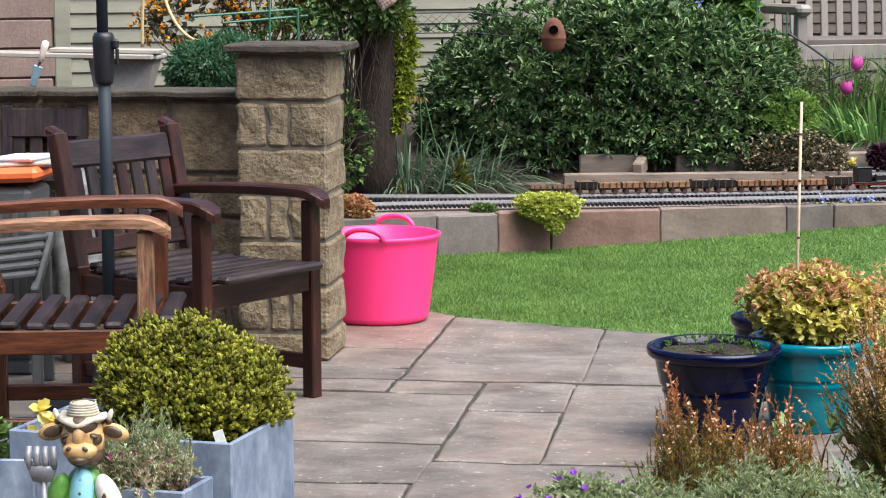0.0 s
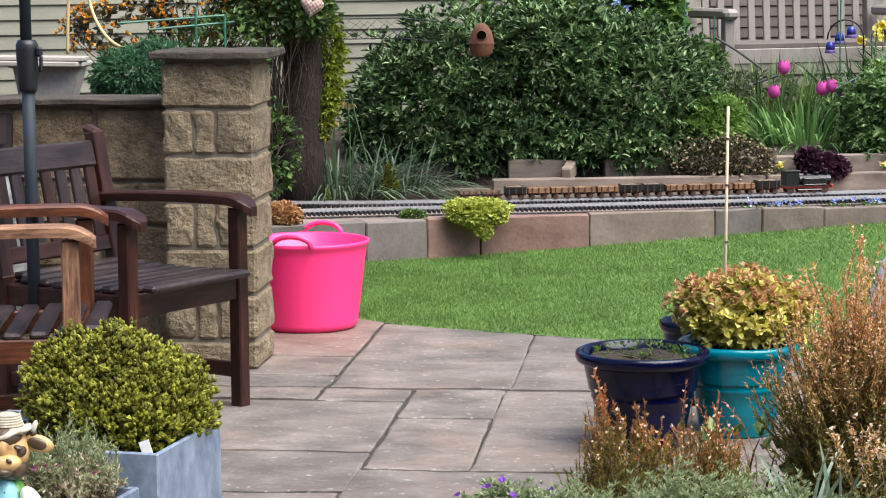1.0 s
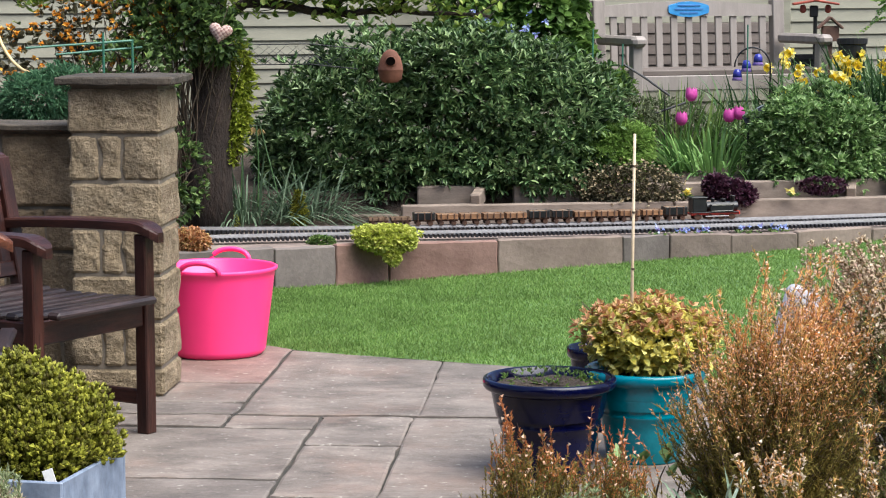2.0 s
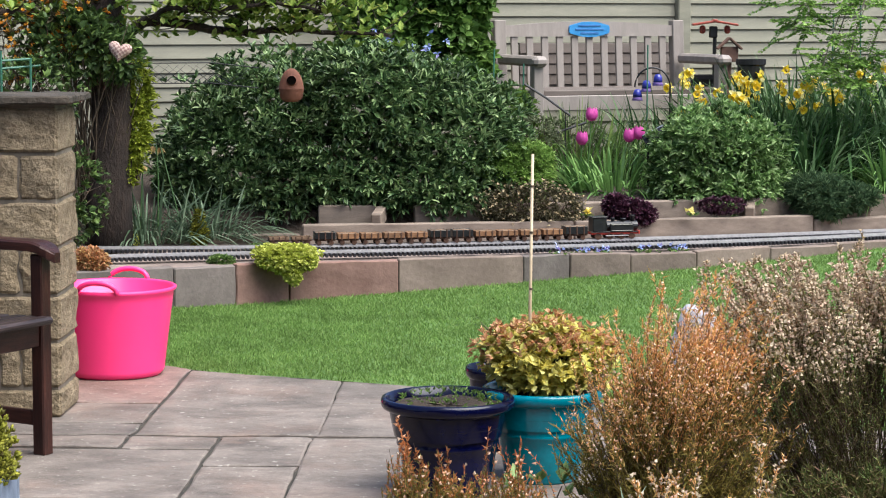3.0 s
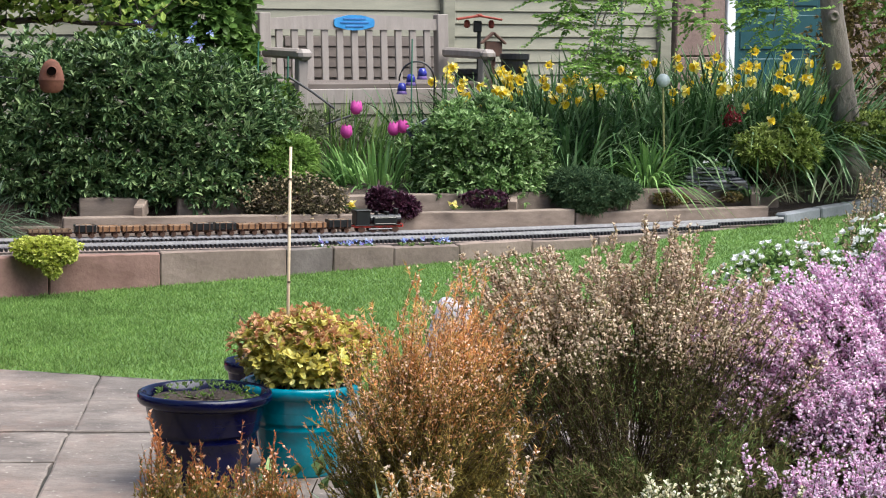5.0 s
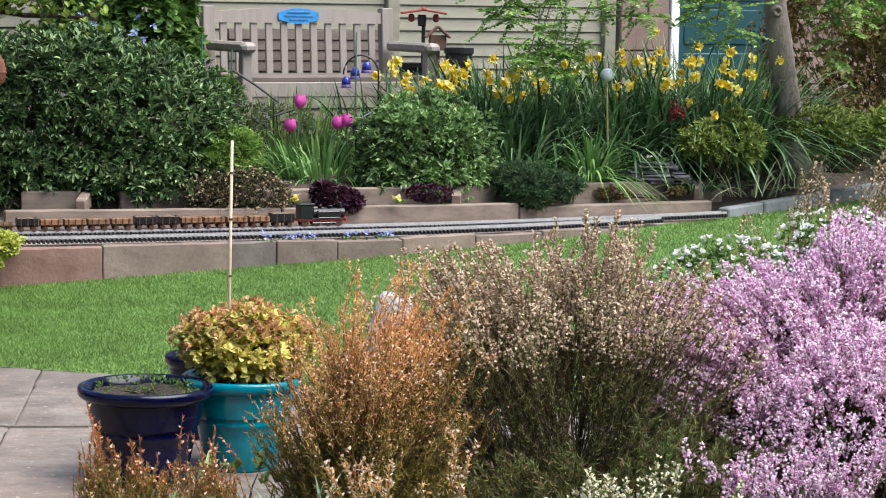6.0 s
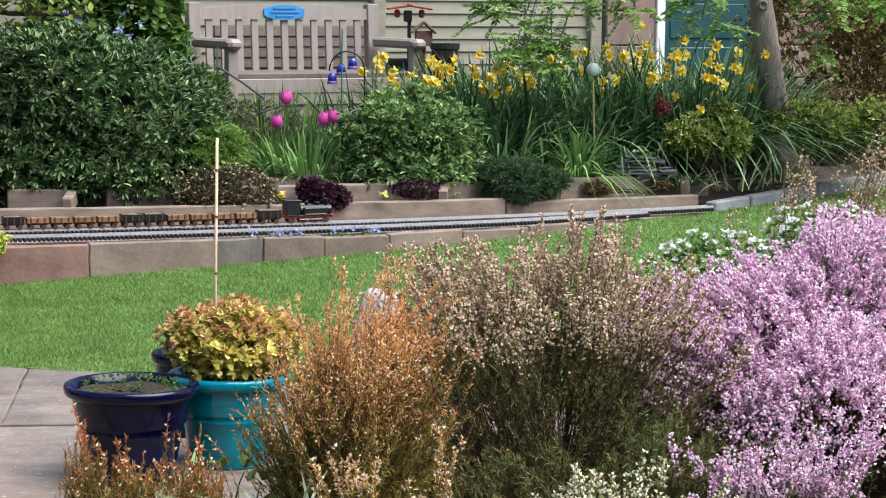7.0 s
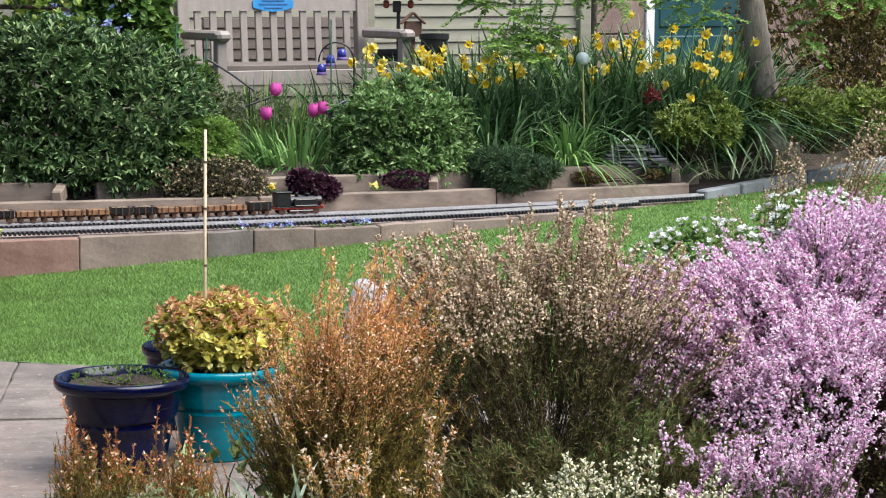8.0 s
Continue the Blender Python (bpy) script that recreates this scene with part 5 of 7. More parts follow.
def make_flower(name, label, category, group, kind_):
    th = thing(name, pose(0, 0, 0), label, category, group)
    g = Geo()
    if kind_ == "daffodil":
        v, f = tube([(0, 0, 0), (0.004, 0, 0.2), (0.0, -0.004, 0.36), (0, -0.02, 0.375)], [0.004, 0.0035, 0.003, 0.003], 5)
        Geo().add(v, f).make("stem", L_STRAP, th)
        a = np.arange(6) * np.pi / 3
        scatter(g, OVAL, np.tile([0, -0.022, 0.375], (6, 1)), np.stack([np.cos(a), np.full(6, -0.2), np.sin(a)], -1), 0.043, 0.031, 0.35)
        g.make("petals", F_YELLOW, th)
        v, f = lathe([(0.011, 0), (0.014, 0.012), (0.017, 0.024), (0.025, 0.032)], 12)
        v = v @ np.array([[1, 0, 0], [0, 0, 1], [0, -1, 0]]).T
        v = np.stack([v[:, 0], -np.abs(v[:, 1]) - 0.022, v[:, 2] + 0.375], -1)
        Geo().add(v, f).make("trumpet", F_TRUMPET, th)
    elif kind_ == "tulip":
        v, f = tube([(0, 0, 0), (0.004, 0, 0.15), (0, 0, 0.30)], [0.004, 0.004, 0.0035], 5)
        Geo().add(v, f).make("stem", L_STRAP, th)
        pr = [(0.004, 0.295), (0.02, 0.30), (0.031, 0.318), (0.033, 0.335), (0.028, 0.352), (0.02, 0.366)]
        v, f = lathe(pr, 18)
        ang = np.arctan2(v[:, 1], v[:, 0])
        v[:, 2] += 0.008 * np.cos(ang * 6) * (v[:, 2] > 0.34)
        v[:, :2] *= (1 + 0.06 * np.cos(ang * 3))[:, None]
        Geo().add(v, f).make("petals", F_MAGENTA, th, smooth=True)
    else:
        v, f = tube([(0, 0, 0), (0.01, 0, 0.2), (0.02, -0.01, 0.34), (0.028, -0.02, 0.335)], [0.003] * 4, 5)
        Geo().add(v, f).make("stem", L_STRAP, th)
        scatter(g, LEAF, np.tile([0.028, -0.02, 0.335], (5, 1)), np.stack([rng.normal(0, 0.5, 5), rng.normal(-0.3, 0.4, 5), np.full(5, -0.7)], -1), 0.035, 0.02, 0.5)
        g.make("petals", F_DRY, th)
    return th


fl = make_flower("daffodil", "yellow daffodil with an orange-yellow trumpet", "daffodil", "daffodils in the bed", "daffodil")
fl.matrix_world = pose(2.64, 12.85, 0.62, 0, 0, 20)
spots = []
for k in range(104):
    x = rng.uniform(1.25, 3.05) if k < 78 else rng.uniform(0.85, 1.35)
    if k % 7 == 0:
        x = rng.normal(2.65, 0.2)
    y = rng.uniform(12.5, 13.3)
    spots.append((x, y))
for x, y in spots:
    base = 0.36 + 0.02 * (y - 12.5)
    s = rng.uniform(0.8, 1.08)
    zt = float(np.clip(rng.normal(0.91, 0.10), 0.66, 1.14)) + 0.04 * (x > 2.2) - 0.05 * (x < 1.35)
    c = copy_thing(fl, pose(x, y, zt - 0.375 * s, rng.normal(4, 12), rng.normal(0, 12), rng.normal(0, 60)))
    c.scale = (s, s, s)
tu = make_flower("tulip", "magenta pink tulip on a green stem", "tulip", "tulips in the bed", "tulip")
tu.matrix_world = pose(0.40, 12.4, 0.42, 0, 4, 0)
for x, z, a in ((0.36, 0.625, -6), (0.63, 0.64, 3), (0.69, 0.655, 8)):
    copy_thing(tu, pose(x, 12.4 + 0.02 * a / 6, z - 0.335, 0, a * 0.4, 30 * a))
dr = make_flower("withered_daffodil", "withered brownish daffodil head on a green stem", "daffodil", "withered daffodils", "dry")
dr.matrix_world = pose(-1.80, 10.9, 0.235)
for x, y, z in ((-1.90, 10.85, 0.26), (-1.72, 10.95, 0.24), (-1.60, 10.95, 0.25), (-1.95, 10.9, 0.2), (-1.84, 10.8, 0.15)):
    copy_thing(dr, pose(x, y, z, 0, rng.normal(0, 8), rng.uniform(0, 360)) @ Matrix.Scale(1.25, 4))

for x, y, n, L, w, rr in ((1.45, 12.75, 170, 0.52, 0.017, 0.24), (1.85, 12.85, 230, 0.56, 0.017, 0.28), (2.3, 12.85, 230, 0.58, 0.017, 0.28), (2.75, 12.9, 260, 0.60, 0.017, 0.28), (3.05, 13.0, 160, 0.58, 0.017, 0.22), (2.55, 12.95, 150, 0.44, 0.015, 0.24), (1.6, 12.45, 110, 0.38, 0.015, 0.2), (0.85, 12.75, 110, 0.42, 0.014, 0.2), (1.2, 12.8, 130, 0.46, 0.016, 0.24), (1.35, 13.1, 170, 0.5, 0.017, 0.26), (1.62, 13.0, 170, 0.5, 0.017, 0.26), (2.15, 12.75, 120, 0.42, 0.015, 0.2), (1.65, 13.25, 200, 0.56, 0.018, 0.3), (2.15, 13.3, 260, 0.60, 0.018, 0.34), (2.7, 13.35, 280, 0.62, 0.018, 0.34), (3.15, 13.4, 160, 0.6, 0.018, 0.24)):
    blades("daffodil_leaves", "thick clump of arching daffodil leaves", (x, y, 0.36), int(n * 1.8), rr * 1.2, L * 1.36, w * 1.1, L_STRAP, 0.78, "plant", "daffodil clumps", flat=0.6, arch=0.6)
blades("strap_leaved_plant", "arching tuft of light green strap leaves", (2.02, 12.40, 0.33), 150, 0.09, 0.42, 0.014, L_TULIP, 1.0, flat=0.8, arch=0.5)
blades("tulip_leaves", "clump of broad upright tulip leaves", (0.55, 12.30, 0.32), 300, 0.36, 0.36, 0.019, L_TULIP, 1.15, flat=0.5)
blades("tulip_leaves", "clump of narrow leaves in front of the bench", (0.35, 12.68, 0.38), 260, 0.36, 0.46, 0.012, L_MID, 0.5, flat=0.5)
blades("arching_grass", "loose tuft of arching leaves beside the lawn", (2.62, 12.42, 0.28), 60, 0.12, 0.26, 0.010, L_STRAP, 1.0, flat=0.5)
bush("grey_leaved_shrub", "thin grey-green twiggy shrub before the bench", [((0.12, 12.3, 0.58), (0.15, 0.15, 0.2)), ((0.3, 12.7, 0.62), (0.22, 0.15, 0.10))], 300, 5, 0.028, 0.008, L_GREY, stems=80)
bush("pieris", "bushy olive-green shrub with yellowish tips under the tree", [((2.66, 12.45, 0.55), (0.14, 0.16, 0.10)), ((2.88, 12.5, 0.54), (0.12, 0.16, 0.13)), ((2.86, 12.5, 0.66), (0.06, 0.07, 0.07))], 460, 6, 0.038, 0.013, L_PIERIS, stems=70, up=0.9, lump=0.45, base=(2.78, 12.5, 0.33))
bush("pieris", "bushy yellowish-green shrub behind the lawn edge", [((3.45, 12.95, 0.60), (0.24, 0.18, 0.13)), ((3.95, 13.1, 0.58), (0.3, 0.2, 0.15)), ((3.26, 12.85, 0.62), (0.11, 0.12, 0.10))], 1050, 6, 0.038, 0.013, L_PIERIS, stems=70, up=0.9, lump=0.45, base=(3.6, 13.0, 0.35))
blades("faded_tuft", "sparse tuft of faded arching leaves under the shrubs", (2.92, 12.36, 0.26), 34, 0.16, 0.28, 0.010, L_PALEBLADE, 1.1, flat=0.5)
blades("faded_tuft", "sparse tuft of faded arching leaves under the shrubs", (3.22, 12.62, 0.28), 30, 0.18, 0.26, 0.010, L_PALEBLADE, 1.1, flat=0.5)
bush("hedge", "brown and green leafy hedge beside the house wall", [((3.75, 14.3, 0.9), (0.42, 0.4, 0.6)), ((4.3, 14.5, 0.8), (0.5, 0.4, 0.6)), ((3.95, 14.2, 1.3), (0.5, 0.35, 0.35)), ((4.9, 15.0, 0.9), (0.6, 0.4, 0.7))], 4200, 5, 0.038, 0.017, L_BROWNHEDGE, stems=160, lump=0.25, category="hedge")

# rowan tree: x, z and fullness of its leaf sprays
ROWAN_SPRAYS = ((1.58, 1.22, 1.4), (1.50, 1.17, 1.0), (1.82, 1.33, 1.0), (1.87, 1.25, 1.0), (1.68, 0.97, 1.2), (1.80, 0.90, 1.5), (1.93, 0.91, 1.2), (1.74, 1.03, 0.8), (2.32, 1.27, 0.9), (2.25, 1.33, 1.0), (2.62, 1.26, 1.0), (2.72, 1.18, 1.0), (2.60, 1.38, 0.8), (2.83, 1.16, 0.9), (2.05, 1.22, 0.6), (1.45, 1.36, 0.8), (3.30, 1.33, 1.2), (3.50, 1.30, 1.2), (3.38, 1.40, 1.0), (3.72, 1.24, 1.4), (3.85, 1.15, 1.0), (3.62, 1.36, 1.0), (3.4, 0.98, 0.8))
# trunk and sprays
rowan = thing("rowan_tree", pose(3.253, 12.85, 0.38), "slim grey-barked tree with knots and feathery light green leaves", "tree")
tp = np.array([(0.02, 0, 0), (0.0, 0, 0.24), (-0.05, 0, 0.5), (-0.085, 0, 0.75), (-0.12, 0, 0.95), (-0.15, 0, 1.35), (-0.1, 0, 2.0)])
s = np.linspace(0, 6, 40)
tp = np.stack([np.interp(s, np.arange(7), tp[:, a]) for a in range(3)], -1)
v, f = tube(tp, np.interp(s, [0, 1, 3, 6], [0.108, 0.079, 0.070, 0.05]), 14)
v += 0.004 * np.array([noise.noise_vector(Vector(a * 25)) for a in v])
Geo().add(v, f).make("trunk", M_BARK, rowan, smooth=True)
for x, y, z, r in ((-0.12, -0.07, 0.90, 0.028), (-0.075, -0.06, 0.49, 0.026), (0.075, -0.055, 0.27, 0.03)):
    v, f = lathe([(0.0, 0.006), (0.4, 0.0), (0.55, 0.35), (0.8, 0.5), (1.0, 0.1), (1.25, -0.4)], 14)
    v = np.stack([v[:, 0] * r, -v[:, 2] * r, v[:, 1] * r * 1.1], -1)
    ob = Geo().add(v, f).make("knot", M_BARK, rowan, smooth=True)
    ob.location = (x, y, z)
gl, gg = Geo(), Geo()
for cx, cz, sc in ROWAN_SPRAYS:
    e = np.array([cx - 3.27, rng.uniform(-0.6, -0.35), cz - 0.34])
    r0 = np.array([-0.13 + 0.06 * np.sign(e[0]), 0, rng.uniform(1.4, 1.8)])
    mid = np.array([e[0] * 0.85, e[1] * 0.7, max(r0[2], e[2]) + 0.12])
    s = np.linspace(0, 1, 16)[:, None]
    pts = (1 - s) ** 2 * r0 + 2 * s * (1 - s) * mid + s ** 2 * e + np.cumsum(rng.normal(0, 0.004, (16, 3)), 0)
    v, f = tube(pts, np.linspace(0.012, 0.003, 16), 6)
    gl.add(v, f)
    n = int(16 * sc)
    root = pts[rng.integers(14, 16, n)] + rng.normal(0, 0.035, (n, 3))
    dd = np.stack([rng.normal(0, 0.9, n), rng.normal(-0.35, 0.5, n), rng.uniform(-0.75, 0.3, n)], -1)
    dd /= np.linalg.norm(dd, axis=1, keepdims=True)
    fl_ = rng.uniform(0.11, 0.19, n)
    wisps(gl, root, root + dd * fl_[:, None], 0.0015, 0.03, 4)
    for k in range(8):
        q = root + dd * (fl_ * (0.15 + 0.12 * k))[:, None] + [0, 0, -0.012 * (k / 10) ** 2]
        for sgn in (-1, 1):
            sd = np.cross(dd, [0, 0, 1.0])
            sd = sd / (np.linalg.norm(sd, axis=1, keepdims=True) + 1e-6) * sgn + dd * 0.5 + rng.normal(0, 0.12, dd.shape)
            scatter(gg, LEAF, q, sd, 0.052 * (1 - 0.06 * k), 0.021, 0.5)
gl.make("branchwork", M_BARK, rowan)["kind"] = "stuff"
gg.make("foliage", leafy("rowan_leaves", [(0.13, 0.236, 0.047), (0.236, 0.389, 0.088), (0.389, 0.543, 0.165)], 0.5, 0.4, 0.3), rowan)["kind"] = "stuff"

# ---- bed with heathers ----
bedm = Geo()
bx_, by_ = np.meshgrid(np.linspace(-0.62, 3.4, 40), np.linspace(3.6, 7.0, 34), indexing="ij")
edge = np.minimum(np.clip((bx_ + 0.6) / 0.5, 0, 1), np.clip((6.95 - by_) / 0.7, 0, 1)) * np.clip((bx_ - 0.12 + np.clip(5.6 - by_, 0, 0.9)) / 0.35, 0, 1)
bz_ = -0.04 + 0.14 * edge + 0.02 * np.array([noise.noise(Vector((a * 5, b * 5, 0))) for a, b in zip(bx_.ravel(), by_.ravel())]).reshape(bx_.shape)
gi, gj = np.meshgrid(np.arange(39), np.arange(33), indexing="ij")
bed_f = bedm.add(np.stack([bx_, by_, bz_], -1).reshape(-1, 3), np.stack([gi * 34 + gj, (gi + 1) * 34 + gj, (gi + 1) * 34 + gj + 1, gi * 34 + gj + 1], -1).reshape(-1, 4)).make("heather_bed", M_SOIL, smooth=True)
tagged(bed_f, "mounded dark soil bed planted with heathers", "flower bed", kind="structure")
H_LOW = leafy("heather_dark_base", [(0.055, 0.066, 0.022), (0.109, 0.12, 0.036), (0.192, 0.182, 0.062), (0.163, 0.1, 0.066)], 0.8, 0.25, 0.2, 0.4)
heather("orange_heather", "tall orange-bronze heather with wiry shoots", [((0.37, 5.25, 0.32), (0.13, 0.18, 0.22)), ((0.485, 5.33, 0.47), (0.06, 0.10, 0.16)), ((0.27, 5.3, 0.32), (0.085, 0.14, 0.18)), ((0.36, 5.28, 0.40), (0.10, 0.1, 0.12)), ((0.47, 5.25, 0.32), (0.10, 0.14, 0.22))], 1700, (0.35, 5.3, 0.08), H_ORANGELEAF, H_ORANGE, (0.006, 0.006), 9, (0.6, 1.0), 100, jag=0.12, upright=0.25, clump=3, zone=(0.3, 0.75), low=H_OLIVE, nl=0.012, nw=0.0032)
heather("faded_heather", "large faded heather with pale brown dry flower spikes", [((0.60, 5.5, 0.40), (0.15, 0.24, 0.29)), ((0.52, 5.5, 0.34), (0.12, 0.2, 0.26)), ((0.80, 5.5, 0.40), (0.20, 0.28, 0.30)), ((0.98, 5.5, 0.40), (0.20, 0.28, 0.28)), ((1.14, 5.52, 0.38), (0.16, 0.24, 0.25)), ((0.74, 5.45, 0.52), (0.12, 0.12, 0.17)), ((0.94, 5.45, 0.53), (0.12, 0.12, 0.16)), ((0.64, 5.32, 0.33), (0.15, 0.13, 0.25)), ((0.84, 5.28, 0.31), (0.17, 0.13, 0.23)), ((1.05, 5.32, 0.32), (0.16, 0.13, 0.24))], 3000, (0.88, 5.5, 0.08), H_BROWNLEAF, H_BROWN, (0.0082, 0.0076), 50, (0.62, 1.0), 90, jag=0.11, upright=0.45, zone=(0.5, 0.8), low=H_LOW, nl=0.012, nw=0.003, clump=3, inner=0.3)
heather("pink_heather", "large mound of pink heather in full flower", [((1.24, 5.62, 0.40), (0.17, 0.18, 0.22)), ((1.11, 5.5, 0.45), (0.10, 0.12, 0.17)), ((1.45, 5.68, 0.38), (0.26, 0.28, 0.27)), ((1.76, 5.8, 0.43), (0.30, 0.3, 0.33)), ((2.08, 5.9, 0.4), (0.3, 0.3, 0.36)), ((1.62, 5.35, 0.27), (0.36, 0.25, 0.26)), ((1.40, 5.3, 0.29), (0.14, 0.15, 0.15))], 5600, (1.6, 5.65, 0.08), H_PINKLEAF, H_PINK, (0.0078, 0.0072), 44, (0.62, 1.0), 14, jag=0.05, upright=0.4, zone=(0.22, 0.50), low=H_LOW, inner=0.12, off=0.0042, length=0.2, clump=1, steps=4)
heather("pink_heather", "small pink heather at the front of the bed", [((1.18, 4.85, 0.28), (0.07, 0.08, 0.08)), ((1.29, 4.88, 0.25), (0.11, 0.1, 0.08)), ((1.42, 4.95, 0.26), (0.10, 0.1, 0.10))], 270, (1.25, 4.88, 0.08), H_PINKLEAF, H_PINK, (0.007, 0.007), 30, (0.75, 1.0), 28, jag=0.06, off=0.004)
heather("white_heather", "low cream-white flowering heather", [((0.95, 4.72, 0.22), (0.17, 0.12, 0.085)), ((0.78, 4.75, 0.19), (0.10, 0.1, 0.07)), ((1.08, 4.72, 0.2), (0.08, 0.1, 0.06))], 420, (0.9, 4.72, 0.06), H_PINKLEAF, H_WHITE, (0.0078, 0.0075), 14, (0.8, 1.0), 60, jag=0.05)
heather("orange_heather", "small orange-bronze heather at the patio edge", [((-0.185, 4.85, 0.29), (0.05, 0.055, 0.085)), ((-0.19, 4.85, 0.20), (0.09, 0.075, 0.09))], 520, (-0.18, 4.85, 0.0), H_RUST, H_ORANGE, (0.0075, 0.0065), 4, (0.6, 1.0), 120, jag=0.075, nl=0.009, nw=0.003, zone=(0.58, 0.85), low=H_OLIVE, length=0.26)
heather("orange_heather", "small orange-brown heather beside the turquoise pot", [((-0.005, 4.9, 0.285), (0.036, 0.045, 0.065)), ((0.0, 4.9, 0.21), (0.06, 0.05, 0.08))], 320, (0.0, 4.9, 0.0), H_RUST, H_ORANGE, (0.0075, 0.0065), 5, (0.6, 1.0), 110, jag=0.055, nw=0.003, low=H_OLIVE, zone=(0.5, 1.0), nl=0.009)
heather("orange_heather", "low orange heather with pale spikes at the front", [((0.40, 4.78, 0.22), (0.10, 0.1, 0.10)), ((0.52, 4.8, 0.21), (0.09, 0.1, 0.09))], 130, (0.45, 4.8, 0.06), H_ORANGELEAF, H_BROWN, (0.0085, 0.008), 14, (0.6, 1.0), 72, jag=0.09, low=H_OLIVE, zone=(0.4, 0.9))
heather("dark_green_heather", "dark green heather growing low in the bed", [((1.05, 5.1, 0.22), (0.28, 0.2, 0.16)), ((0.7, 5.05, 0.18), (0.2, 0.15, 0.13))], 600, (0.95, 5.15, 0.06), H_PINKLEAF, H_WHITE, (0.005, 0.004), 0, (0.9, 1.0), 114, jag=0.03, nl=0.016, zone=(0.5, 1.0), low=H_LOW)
heather("tall_heather", "tall thin faded heather spikes at the bed's back", [((1.76, 7.2, 0.5), (0.04, 0.05, 0.23)), ((2.02, 7.5, 0.55), (0.10, 0.08, 0.28)), ((2.3, 7.5, 0.6), (0.12, 0.1, 0.32))], 260, (1.95, 7.35, 0.0), H_BROWNLEAF, H_BROWN, (0.009, 0.008), 22, (0.2, 1.0), 36, jag=0.05)
bush("candytuft", "white-flowering candytuft behind the pink heather", [((1.50, 6.5, 0.55), (0.20, 0.12, 0.09)), ((1.84, 6.6, 0.62), (0.16, 0.12, 0.10))], 380, 5, 0.022, 0.007, L_MID, stems=50, category="plant", base=(1.62, 6.5, 0.05), flowers=(F_WHITE, 1100, 0.0145, 0.0125, 7))
blades("iris", "fan of stiff grey-green iris leaves", (0.20, 4.92, 0.05), 52, 0.10, 0.30, 0.0105, L_IRIS, 0.85, arch=0.55)
blades("iris", "fan of stiff grey-green iris leaves", (0.28, 4.85, 0.05), 34, 0.08, 0.26, 0.0100, L_IRIS, 0.9, arch=0.55)
blades("thin_leaved_plant", "tuft of thin green leaves among the heathers", (0.75, 4.9, 0.06), 110, 0.16, 0.2, 0.006, L_MID, 0.8)
bush("lavender_cotton", "low grey-green feathery plant at the edge of the patio", [((-0.30, 4.6, 0.16), (0.2, 0.14, 0.10)), ((-0.05, 4.6, 0.17), (0.16, 0.14, 0.12)), ((0.1, 4.6, 0.15), (0.22, 0.16, 0.12))], 3000, 6, 0.015, 0.0034, L_SANTOLINA, stems=60, category="plant", up=0.6, lump=0.4)
bush("aubrieta", "violet-flowered low plant at the patio's edge", [((-0.42, 4.6, 0.17), (0.12, 0.1, 0.09))], 300, 5, 0.018, 0.008, L_SANTOLINA, stems=30, category="plant", flowers=(F_VIOLET, 12, 0.016, 0.014, 5), ftop=0.5)
bush("broad_leaved_weed", "few broad light green leaves below the pots", [((0.1, 5.3, 0.15), (0.12, 0.1, 0.1))], 30, 3, 0.045, 0.034, L_FRESH, fill=0, stems=12, category="plant")

# ---- plants in the pots and planters ----
bush("copper_yellow_shrub", "bushy shrub with copper and yellow leaves in a turquoise pot", [((0.10, 6.42, 0.335), (0.175, 0.16, 0.085)), ((0.0, 6.4, 0.37), (0.07, 0.09, 0.06)), ((0.10, 6.42, 0.40), (0.09, 0.09, 0.055)), ((0.20, 6.4, 0.365), (0.08, 0.1, 0.055))], 760, 5, 0.026, 0.018, L_YELLOWPLANT, fill=0.5, lump=0.38, kind=OVAL, stems=60, base=(0.085, 6.42, 0.25), front=0.9, open_=1.3, up=0.7, flowers=(L_COPPER, 300, 0.021, 0.013, 4), ftop=0.55)
bush("seedling_weeds", "few weedy seedlings on the soil of the blue pot", [((-0.18, 6.22, 0.262), (0.14, 0.13, 0.02))], 150, 4, 0.014, 0.005, L_LIGHT, fill=0, stems=2, category="plant", front=1.1)
bush("potted_shrub", "sparse reddish twiggy plant in the small blue pot", [((-0.055, 6.85, 0.31), (0.07, 0.07, 0.07))], 40, 4, 0.022, 0.011, L_COPPER, fill=0, stems=12, category="shrub", base=(-0.045, 6.85, 0.22))
bush("potted_shrub", "thin leafy shoots rising behind the pots", [((-0.06, 6.85, 0.40), (0.06, 0.05, 0.09))], 26, 3, 0.014, 0.007, L_LIGHT, fill=0, stems=6, category="shrub", base=(-0.045, 6.85, 0.22))

